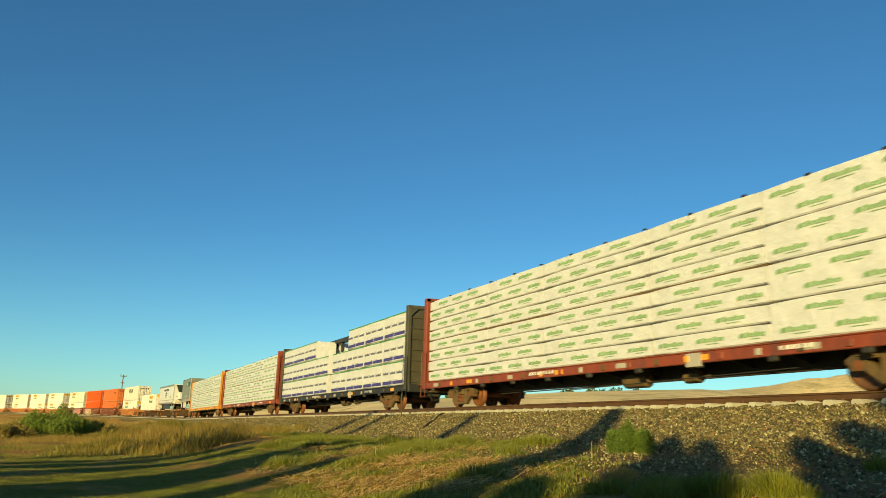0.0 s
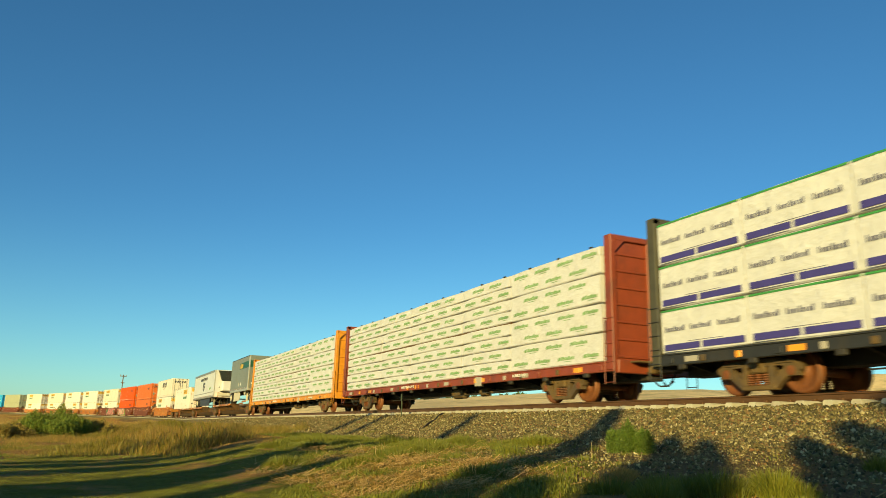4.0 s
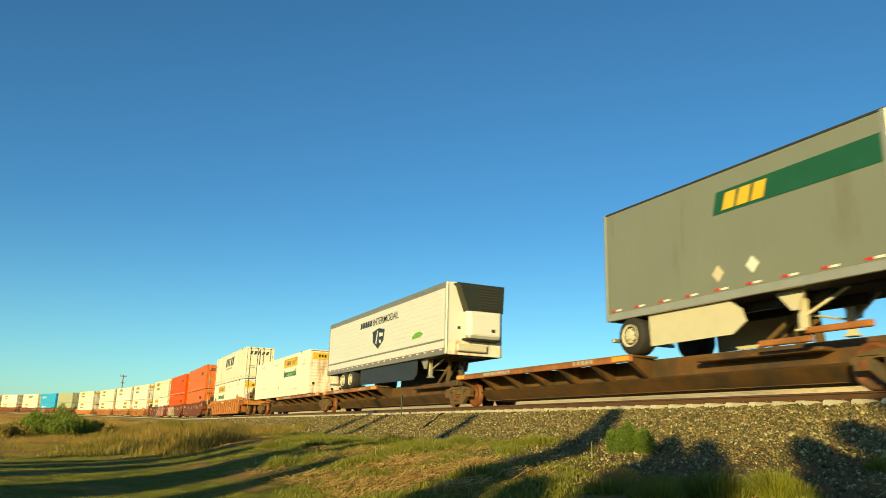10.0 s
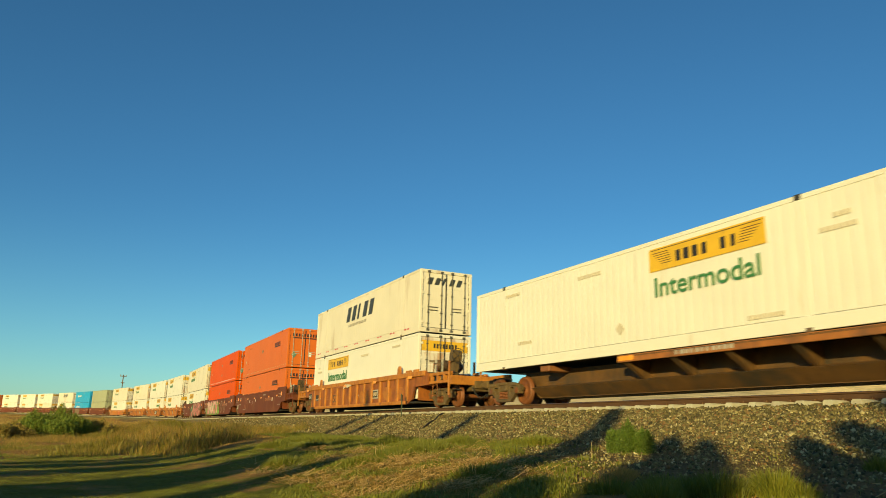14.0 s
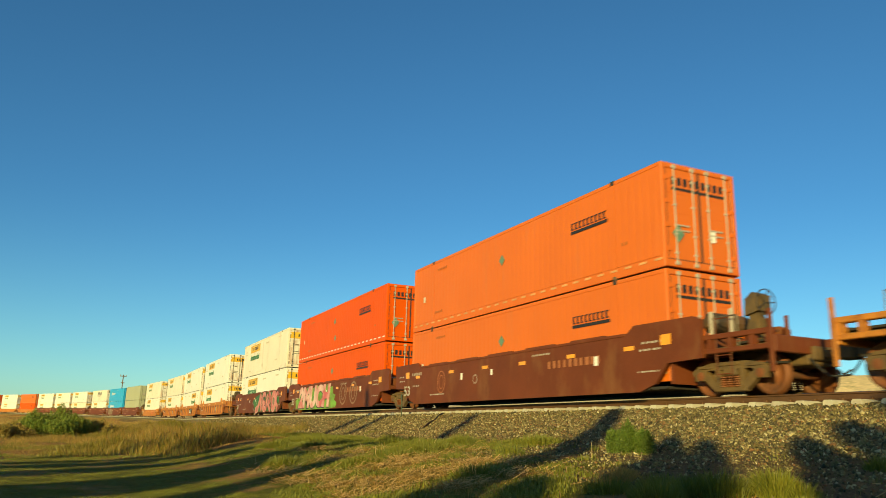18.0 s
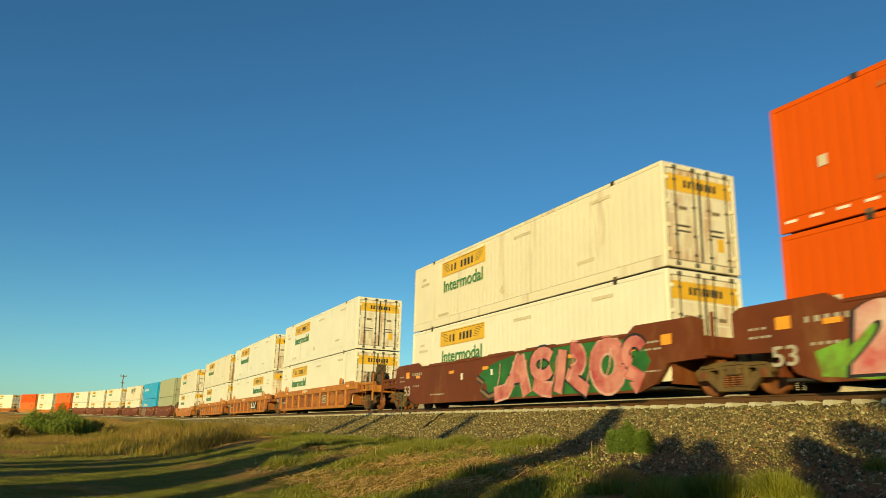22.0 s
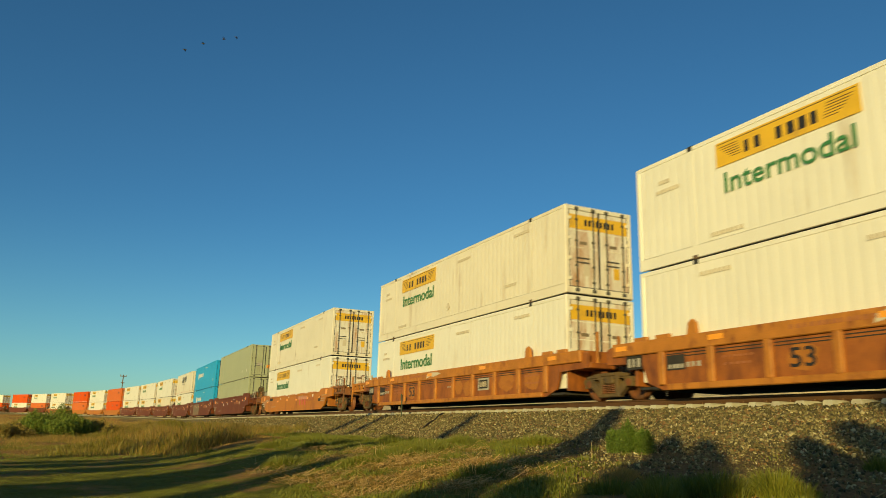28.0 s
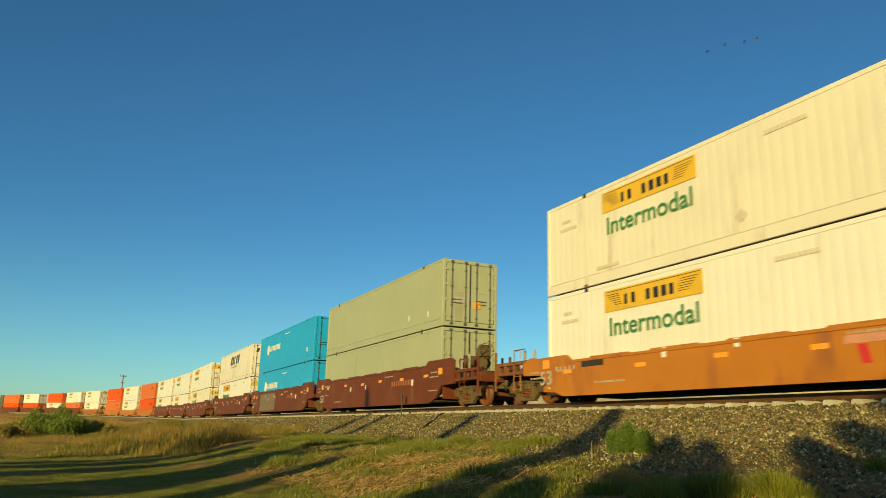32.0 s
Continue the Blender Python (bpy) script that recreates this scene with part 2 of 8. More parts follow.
M_BUSH_OCHRE = mat("bush_ochre", (0.20, 0.165, 0.02), 0.6, vary=0.2, hue=(0.32, 0.22, 0.045), island=1.0, bump=0)
M_BARK = mat("bark", (0.12, 0.08, 0.05), 0.9, vary=0.3, bump=0.5)
M_LEAF = mat("tree_leaves", (0.05, 0.09, 0.02), 0.6, vary=0.2, hue=(0.08, 0.12, 0.03), island=1.0, bump=0)
M_POLE = mat("weathered_pole", (0.16, 0.11, 0.075), 0.85, vary=0.2)
M_POST = mat("post_dull_green", (0.06, 0.075, 0.04), 0.6, vary=0.2)
M_GRAF_PINK = mat("spray_pink", (0.60, 0.24, 0.20), 0.5, vary=0.2, scale=1.5, dirt=(0.40, 0.06, 0.06), dirt_amount=0.6, dirt_scale=1.2)
M_GRAF_PALE = mat("spray_pale_pink", (0.66, 0.46, 0.40), 0.5, vary=0.2, scale=1.5, dirt=(0.52, 0.10, 0.10), dirt_amount=0.75, dirt_scale=0.9)
M_GRAF_GREEN = mat("spray_green", (0.16, 0.36, 0.03), 0.5, vary=0.3, scale=2.0, dirt=(0.14, 0.05, 0.02), dirt_amount=0.5, dirt_scale=1.4)
M_GRAF_BLACK = mat("spray_black", (0.02, 0.018, 0.018), 0.5, vary=0.1)
M_GRAF_OLIVE = mat("spray_olive", (0.16, 0.13, 0.06), 0.5, vary=0.2)
M_GRAF_SILVER = mat("spray_silver", (0.22, 0.12, 0.05), 0.45, vary=0.15)


# ---- mesh helpers ----
class Shape:
    """Gathers faces for one mesh."""

    def __init__(self):
        self.v, self.f = [], []

    def add(self, verts, faces):
        o = len(self.v)
        self.v += [tuple(p) for p in verts]
        self.f += [tuple(i + o for i in f) for f in faces]
        return self

    def box(self, x0, x1, y0, y1, z0, z1, c=0.0):
        """A box; c chamfers its twelve edges."""
        if c <= 0:
            v = [(x, y, z) for x in (x0, x1) for y in (y0, y1) for z in (z0, z1)]
            return self.add(v, [(0, 1, 3, 2), (4, 6, 7, 5), (0, 4, 5, 1), (2, 3, 7, 6), (0, 2, 6, 4), (1, 5, 7, 3)])
        v, idx = [], {}
        for ix, x in enumerate((x0, x1)):
            for iy, y in enumerate((y0, y1)):
                for iz, z in enumerate((z0, z1)):
                    sx, sy, sz = (c, -c)[ix], (c, -c)[iy], (c, -c)[iz]
                    for a, p in enumerate(((x, y + sy, z + sz), (x + sx, y, z + sz), (x + sx, y + sy, z))):
                        idx[ix, iy, iz, a] = len(v)
                        v.append(p)
        q = [(0, 0), (1, 0), (1, 1), (0, 1)]
        f = []
        for k in (0, 1):
            f.append([idx[k, a, b, 0] for a, b in (q if k else q[::-1])])
            f.append([idx[a, k, b, 1] for a, b in (q[::-1] if k else q)])
            f.append([idx[a, b, k, 2] for a, b in (q if k else q[::-1])])
        for a in (0, 1):
            for b in (0, 1):
                f.append([idx[0, a, b, 1], idx[1, a, b, 1], idx[1, a, b, 2], idx[0, a, b, 2]])
                f.append([idx[a, 0, b, 0], idx[a, 1, b, 0], idx[a, 1, b, 2], idx[a, 0, b, 2]])
                f.append([idx[a, b, 0, 0], idx[a, b, 1, 0], idx[a, b, 1, 1], idx[a, b, 0, 1]])
                for d in (0, 1):
                    f.append([idx[a, b, d, 0], idx[a, b, d, 1], idx[a, b, d, 2]])
        f = [tuple(dict.fromkeys(g)) for g in f]
        return self.add(v, f)

    def prism(self, pts, lo, hi, axis="y"):
        """A flat outline pushed from lo to hi along an axis; pts are the two other coordinates in order."""
        def at(p, h):
            return {"y": (p[0], h, p[1]), "x": (h, p[0], p[1]), "z": (p[0], p[1], h)}[axis]
        n = len(pts)
        v = [at(p, lo) for p in pts] + [at(p, hi) for p in pts]
        f = [tuple(range(n)), tuple(range(2 * n - 1, n - 1, -1))] + [(i, i + n, (i + 1) % n + n, (i + 1) % n) for i in range(n)]
        return self.add(v, f)

    def lathe(self, rings, centre=(0, 0, 0), axis="y", n=20):
        """Rings of (radius, distance along the axis), closed at both ends."""
        def at(r, h, a):
            p, q = r * math.cos(a), r * math.sin(a)
            o = {"y": (p, h, q), "x": (h, p, q), "z": (p, q, h)}[axis]
            return (o[0] + centre[0], o[1] + centre[1], o[2] + centre[2])
        v = [at(r, h, 2 * math.pi * k / n) for r, h in rings for k in range(n)]
        f = [(i * n + k, i * n + (k + 1) % n, (i + 1) * n + (k + 1) % n, (i + 1) * n + k) for i in range(len(rings) - 1) for k in range(n)]
        f += [tuple(range(n - 1, -1, -1)), tuple((len(rings) - 1) * n + k for k in range(n))]
        return self.add(v, f)

    def rod(self, a, b, r, n=8):
        """A round bar from a to b."""
        a, b = Vector(a), Vector(b)
        d = (b - a).normalized()
        s = d.orthogonal().normalized()
        t = d.cross(s)
        v = [p + (s * math.cos(2 * math.pi * k / n) + t * math.sin(2 * math.pi * k / n)) * r for p in (a, b) for k in range(n)]
        f = [(k, (k + 1) % n, n + (k + 1) % n, n + k) for k in range(n)] + [tuple(range(n - 1, -1, -1)), tuple(range(n, 2 * n))]
        return self.add(v, f)

    def mesh(self, name):
        me = bpy.data.meshes.new(name)
        me.from_pydata(self.v, [], self.f)
        b = bmesh.new()
        b.from_mesh(me)
        bmesh.ops.recalc_face_normals(b, faces=b.faces)
        b.to_mesh(me)
        b.free()
        return me


def part(name, shape, material, parent, label="", smooth_shade=False):
    """Links a shape as one mesh object under a thing or a part."""
    me = shape if isinstance(shape, bpy.types.Mesh) else shape.mesh(name)
    if not me.materials:
        me.materials.append(material)
    if smooth_shade:
        me.polygons.foreach_set("use_smooth", [True] * len(me.polygons))
    ob = new(name, me)
    ob.parent = parent
    if label:
        ob["label"] = label
    return ob


def thing(name, label, category, group="", kind=""):
    return tagged(new(name), label, category, group, kind)


def lettering(text, width, height, material, slant=0.0, weight=0.012):
    """Flat letters in the x-z plane facing -y, fitted to a width and height, lower left at the origin."""
    cu = bpy.data.curves.new("letters", "FONT")
    cu.body, cu.extrude, cu.shear, cu.offset = text, 0.004, slant, weight
    ob = bpy.data.objects.new("letters", cu)
    scene.collection.objects.link(ob)
    dg = bpy.context.evaluated_depsgraph_get()
    me = bpy.data.meshes.new_from_object(ob.evaluated_get(dg))
    bpy.data.objects.remove(ob)
    xs = [v.co.x for v in me.vertices]
    ys = [v.co.y for v in me.vertices]
    kx, ky = width / (max(xs) - min(xs)), height / (max(ys) - min(ys))
    x0, y0 = min(xs), min(ys)
    for v in me.vertices:
        v.co = ((v.co.x - x0) * kx, -v.co.z, (v.co.y - y0) * ky)
    me.materials.clear()
    me.materials.append(material)
    return me


# ---- the setting: rails, ties, ballast, ground ----
def sweep(name, outline, s_list, material, kind="structure", label="", category="", shape_z=None):
    """An outline of (off, z) carried along the line."""
    v, f = [], []
    n = len(outline)
    for s in s_list:
        v += [tuple(track(s, o, shape_z(s, o, z) if shape_z else z)) for o, z in outline]
    for i in range(len(s_list) - 1):
        for k in range(n):
            a, b = i * n + k, i * n + (k + 1) % n
            f.append((a, b, b + n, a + n))
    f += [tuple(range(n)), tuple(range(len(v) - 1, len(v) - n - 1, -1))]
    ob = part(name, Shape().add(v, f), material, None)
    return tagged(ob, label, category, "", kind)


S_ALL = [60 - 3 * k for k in range(0, 175)]
for off in (0.755, -0.755):
    o = [(off - 0.075, -0.172), (off - 0.075, -0.16), (off - 0.012, -0.142), (off - 0.010, -0.048), (off - 0.036, -0.036), (off - 0.036, -0.008), (off + 0.036, -0.008), (off + 0.036, -0.036), (off + 0.010, -0.048), (off + 0.012, -0.142), (off + 0.075, -0.16), (off + 0.075, -0.172)]
    rail = sweep("rail", o, S_ALL, M_RAIL, label="rusty steel rail on concrete ties", category="rail")
    head = [(off - 0.034, -0.0075), (off - 0.030, 0.0), (off + 0.030, 0.0), (off + 0.034, -0.0075)]
    running = sweep("running_surface", head, S_ALL, M_RAILTOP)
    running.parent = rail
    for k in ("kind", "label", "category"):
        if k in running:
            del running[k]

# ballast: a bed with a long shoulder where the line is near, a narrow one further off
_n = [(5.0, bank_z(5.0) - 0.04), (4.5, -1.23), (3.0, -0.78), (1.75, -0.37), (1.45, -0.30), (1.24, -0.28), (1.0, -0.215), (-1.0, -0.215), (-1.24, -0.28), (-1.75, -0.37), (-3.0, -0.78), (-4.5, -1.23), (-5.0, bank_z(5.0) - 0.04), (-5.0, -2.2), (5.0, -2.2)]
ballast = sweep("ballast", _n, [60, 30, 6] + [4 - k for k in range(40)] + [s for s in S_ALL if -84 <= s < -36], M_BALLAST, label="sloping bed of grey-brown crushed stone under the track", category="ballast", shape_z=lambda s, o, z: z + (bank_z(o, s) - bank_z(o) if z > -1.9 else 0.0))
_w = [(2.6, bank_z(2.6) - 0.02), (1.75, -0.37), (1.45, -0.30), (1.24, -0.28), (1.0, -0.215), (-1.0, -0.215), (-1.24, -0.28), (-1.75, -0.37), (-2.6, bank_z(2.6) - 0.02), (-2.6, -2.2), (2.6, -2.2)]
sweep("ballast", _w, [s for s in S_ALL if s <= -84], M_BALLAST, label="narrow bed of crushed stone on the far curve", category="ballast")


def ground_sheet():
    xs = [-2600, -1800, -1200, -900, -700, -560, -470, -420] + [-390 + 6 * k for k in range(40)] + [-150 + 1.5 * k for k in range(56)] + [-66 + 0.6 * k for k in range(114)] + [3, 5, 8, 12, 18, 26, 40, 60, 90, 140, 220, 400, 800, 1600, 2600]
    ys = [-2600, -1600, -1000, -600, -350, -220, -150, -110, -80, -60, -46, -36, -29, -24] + [-20 + 0.8 * k for k in range(19)] + [-5 + 0.4 * k for k in range(53)] + [17, 18, 19, 20, 22, 24, 27, 34, 45, 60, 85, 120, 180, 280, 450, 800, 1400, 2600]
    v = [(x, y, ground_z(x, y)) for x in xs for y in ys]
    m = len(ys)
    f = [(i * m + j, (i + 1) * m + j, (i + 1) * m + j + 1, i * m + j + 1) for i in range(len(xs) - 1) for j in range(m - 1)]
    me = bpy.data.meshes.new("ground")
    me.from_pydata(v, [], f)
    me.polygons.foreach_set("use_smooth", [True] * len(f))
    me.materials.append(M_GROUND)
    return tagged(new("ground", me), "dry grassland with green turf and bare earth", "ground", "", "structure")


def ground_material():
    m = bpy.data.materials.new("meadow")
    m.use_nodes = True
    nt = m.node_tree
    n, link = nt.nodes, nt.links.new
    bsdf = n["Principled BSDF"]
    co = n.new("ShaderNodeTexCoord")

    def noise_at(scale, detail=6, rough=0.6):
        t = n.new("ShaderNodeTexNoise")
        t.inputs["Scale"].default_value, t.inputs["Detail"].default_value, t.inputs["Roughness"].default_value = scale, detail, rough
        link(co.outputs["Object"], t.inputs["Vector"])
        return t.outputs[0]

    def mix(fac, a, b, lo, hi):
        r = n.new("ShaderNodeMapRange")
        r.inputs[1].default_value, r.inputs[2].default_value = lo, hi
        link(fac, r.inputs[0])
        x = n.new("ShaderNodeMix")
        x.data_type = "RGBA"
        link(r.outputs[0], x.inputs["Factor"])
        for key, c in (("A", a), ("B", b)):
            if isinstance(c, tuple):
                x.inputs[key].default_value = (*c, 1)
            else:
                link(c, x.inputs[key])
        return x.outputs["Result"]

    dry = mix(noise_at(6), (0.36, 0.19, 0.06), (0.24, 0.14, 0.045), 0.35, 0.65)
    green = mix(noise_at(9), (0.082, 0.092, 0.010), (0.15, 0.14, 0.018), 0.35, 0.65)
    c = mix(noise_at(0.6, 5), green, dry, 0.52, 0.62)
    sep = n.new("ShaderNodeSeparateXYZ")
    link(co.outputs["Object"], sep.inputs[0])
    # the turf gives way to dry grass away from the standpoint
    far = n.new("ShaderNodeMath")
    far.operation = "MULTIPLY_ADD"
    far.inputs[1].default_value = 7.0
    link(noise_at(0.3, 4), far.inputs[0])
    link(sep.outputs["X"], far.inputs[2])
    c = mix(far.outputs[0], dry, c, -19.5, -17.0)
    toe = n.new("ShaderNodeMath")
    toe.operation = "MULTIPLY_ADD"
    toe.inputs[1].default_value = 3.0
    link(noise_at(0.8, 4), toe.inputs[0])
    link(sep.outputs["Y"], toe.inputs[2])
    gravel = mix(noise_at(30, 4), (0.19, 0.13, 0.06), (0.10, 0.07, 0.035), 0.4, 0.6)
    c = mix(toe.outputs[0], c, gravel, 8.2, 9.6)
    # bare gravelly earth at the near end
    slant = n.new("ShaderNodeMath")
    slant.operation = "MULTIPLY_ADD"
    slant.inputs[1].default_value = 0.72
    link(sep.outputs["X"], slant.inputs[0])
    link(sep.outputs["Y"], slant.inputs[2])
    worn = n.new("ShaderNodeMath")
    worn.operation = "MULTIPLY_ADD"
    worn.inputs[1].default_value = 3.0
    link(noise_at(0.9, 5), worn.inputs[0])
    link(slant.outputs[0], worn.inputs[2])
    c = mix(worn.outputs[0], c, gravel, 1.2, 2.2)
    c = mix(noise_at(40, 3), c, (0.08, 0.06, 0.03), 0.62, 0.80)
    link(c, bsdf.inputs["Base Color"])
    bsdf.inputs["Roughness"].default_value = 0.95
    bsdf.inputs["Specular IOR Level"].default_value = 0.1
    b = n.new("ShaderNodeBump")
    b.inputs["Strength"].default_value, b.inputs["Distance"].default_value = 0.8, 0.06
    link(noise_at(25, 5, 0.7), b.inputs["Height"])
    link(b.outputs[0], bsdf.inputs["Normal"])
    return m


M_GROUND = ground_material()
ground = ground_sheet()


# ---- rolling stock ----
WHEEL_R = 0.457
WHEELSETS = []          # (wheelset, place on its bogie)


def wheel_meshes():
    w = Shape()
    for side in (1, -1):
        y = 0.755 * side
        rings = [(0.10, -0.08), (0.15, -0.085), (0.17, -0.02), (0.34, 0.0), (0.375, -0.055), (0.475, -0.072), (0.487, -0.062), (0.462, -0.04), (WHEEL_R, -0.02), (WHEEL_R - 0.004, 0.062), (0.385, 0.066), (0.36, 0.035), (0.18, 0.03), (0.15, 0.09), (0.11, 0.095)]
        w.lathe([(r, h * side) for r, h in rings], (0, y, 0), "y", 28)
    w.lathe([(0.085, -0.72), (0.085, -0.3), (0.078, 0.0), (0.085, 0.3), (0.085, 0.72)], (0, 0, 0), "y", 14)
    w.lathe([(0.075, -1.08), (0.09, -1.06), (0.09, -0.8), (0.075, -0.79)], (0, 0, 0), "y", 12)
    w.lathe([(0.075, 0.79), (0.09, 0.8), (0.09, 1.06), (0.075, 1.08)], (0, 0, 0), "y", 12)
    return w.mesh("wheelset")


ME_WHEEL = wheel_meshes()
ME_WHEEL.materials.append(M_WHEEL)
ME_WHEEL.polygons.foreach_set("use_smooth", [True] * len(ME_WHEEL.polygons))


def frame_meshes():
    side = []
    for y0 in (-1.10, 0.96):
        s = Shape()
        y1 = y0 + 0.14
        s.prism([(-1.14, 0.56), (-0.98, 0.66), (-0.52, 0.75), (0.52, 0.75), (0.98, 0.66), (1.14, 0.56), (1.10, 0.46), (0.60, 0.58), (-0.60, 0.58), (-1.10, 0.46)], y0, y1)
        s.box(-0.46, 0.46, y0 - 0.02, y1 + 0.02, 0.08, 0.19, 0.02)
        for k in (-1, 1):
            s.prism([(k * 0.68, 0.35), (k * 1.05, 0.35), (k * 1.05, 0.54), (k * 0.68, 0.57)], y0 - 0.01, y1 + 0.01)
            s.prism([(k * 0.74, 0.50), (k * 0.60, 0.50), (k * 0.32, 0.20), (k * 0.42, 0.08), (k * 0.74, 0.34)], y0, y1)
            s.box(min(k * 0.28, k * 0.42), max(k * 0.28, k * 0.42), y0 - 0.01, y1 + 0.01, 0.16, 0.62, 0.012)
        out = y0 - 0.03 if y0 < 0 else y1
        for x0, x1, z0, z1 in ((-0.95, -0.5, 0.62, 0.69), (0.5, 0.95, 0.62, 0.69), (-0.3, 0.3, 0.66, 0.73)):
            s.box(x0, x1, out, out + 0.03, z0, z1, 0.008)
        side.append(s.mesh("side_frame"))
    return side


ME_SIDE = frame_meshes()
ME_BOLSTER = Shape().box(-0.20, 0.20, -1.12, 1.12, 0.44, 0.66, 0.03).box(-0.24, 0.24, -0.3, 0.3, 0.62, 0.76, 0.02).mesh("bolster")
_sp = Shape()
for _y in (-1.14, 1.02):
    for _x in (-0.2, 0.0, 0.2):
        for _k in range(5):
            _sp.lathe([(0.055, 0.0), (0.075, 0.015), (0.075, 0.03), (0.055, 0.045)], (_x, _y + 0.06, 0.18 + _k * 0.05), "z", 10)
ME_SPRING = _sp.mesh("springs")
_bc = Shape()
for _y in (-1.13, 1.09):
    for _x in (-0.864, 0.864):
        _bc.lathe([(0.06, 0), (0.105, 0.01), (0.105, 0.03), (0.05, 0.04)] if _y > 0 else [(0.05, 0), (0.105, 0.01), (0.105, 0.03), (0.06, 0.04)], (_x, _y, 0.457), "y", 12)
ME_CAPS = _bc.mesh("bearing_cap")
ME_BRAKE = Shape().box(-0.12, 0.12, -0.80, 0.80, 0.30, 0.40, 0.02).box(0.34, 0.42, -0.9, 0.9, 0.36, 0.50, 0.02).box(-0.42, -0.34, -0.9, 0.9, 0.36, 0.50, 0.02).mesh("brake_beam")
for _me, _m in ((ME_BOLSTER, M_IRON), (ME_SPRING, M_WHEEL), (ME_CAPS, M_WHEEL), (ME_BRAKE, M_IRON)):
    _me.materials.append(_m)
for _me in ME_SIDE:
    _me.materials.append(M_IRON)


def bogie(car, x):
    """A two-axle truck under a car."""
    b = part("bogie", ME_BOLSTER, M_IRON, car, "dusty cast-iron two-axle bogie")
    b.location = (x, 0, 0)
    for me in ME_SIDE:
        part("side_frame", me, M_IRON, b)
    tagged(part("springs", ME_SPRING, M_WHEEL, b), kind="stuff")
    tagged(part("bearing_cap", ME_CAPS, M_WHEEL, b), kind="stuff")
    part("brake_beam", ME_BRAKE, M_IRON, b)
    for dx in (-0.864, 0.864):
        w = part("wheelset", ME_WHEEL, M_WHEEL, b, "rusty steel wheels on an axle")
        w.location = (dx, 0, WHEEL_R)
    return b


def coupler(car, x, sign, pins=True):
    c = Shape()
    c.box(x - 0.1, x + 0.1, -0.35, 0.35, 0.72, 1.02, 0.03)
    c.box(min(x, x + sign * 0.7), max(x, x + sign * 0.7), -0.09, 0.09, 0.76, 0.94, 0.03)
    c.box(x + sign * 0.62 - 0.14, x + sign * 0.62 + 0.14, -0.17, 0.15, 0.70, 1.0, 0.04)
    part("coupler", c, M_IRON, car)
    h = Shape()
    p = [(x + sign * 0.05, -0.45, 0.75), (x + sign * 0.25, -0.42, 0.52), (x + sign * 0.45, -0.38, 0.36), (x + sign * 0.65, -0.3, 0.36), (x + sign * 0.82, -0.22, 0.48)]
    for a, b in zip(p, p[1:]):
        h.rod(a, b, 0.022, 7)
    part("air_hose", h, M_RUBBER, car)


def ladder(car, x, y, z0, z1, w, mat_, name="ladder"):
    l = Shape()
    n = max(2, int((z1 - z0) / 0.35))
    for k in range(n + 1):
        z = z0 + (z1 - z0) * k / n
        l.rod((x - w / 2, y, z), (x + w / 2, y, z), 0.012, 6)
    for dx in (-w / 2, w / 2):
        l.rod((x + dx, y, z0 - 0.05), (x + dx, y, z1 + 0.05), 0.014, 6)
    part(name, l, mat_, car)


def plates(car, rows, y, label=""):
    """Small plates on a side: (name, x, z, length, height, material)."""
    for name, x, z, a, b, m in rows:
        s = 1 if y > 0 else -1
        part(name, Shape().box(x, x + a, min(y, y + 0.006 * s), max(y, y + 0.006 * s), z, z + b), m, car, label)


def marks(car, x, z, count, step, a, b, y, m, name="stencil_mark"):
    """A row of small bars that stand for unreadable stencilling."""
    s = Shape()
    r = random.Random(int((x + 50) * 100 + z * 1000))
    for k in range(count):
        w = a * r.uniform(0.55, 1.0)
        s.box(x + k * step, x + k * step + w, y - 0.004, y, z, z + b)
    return tagged(part(name, s, m, car), kind="stuff")


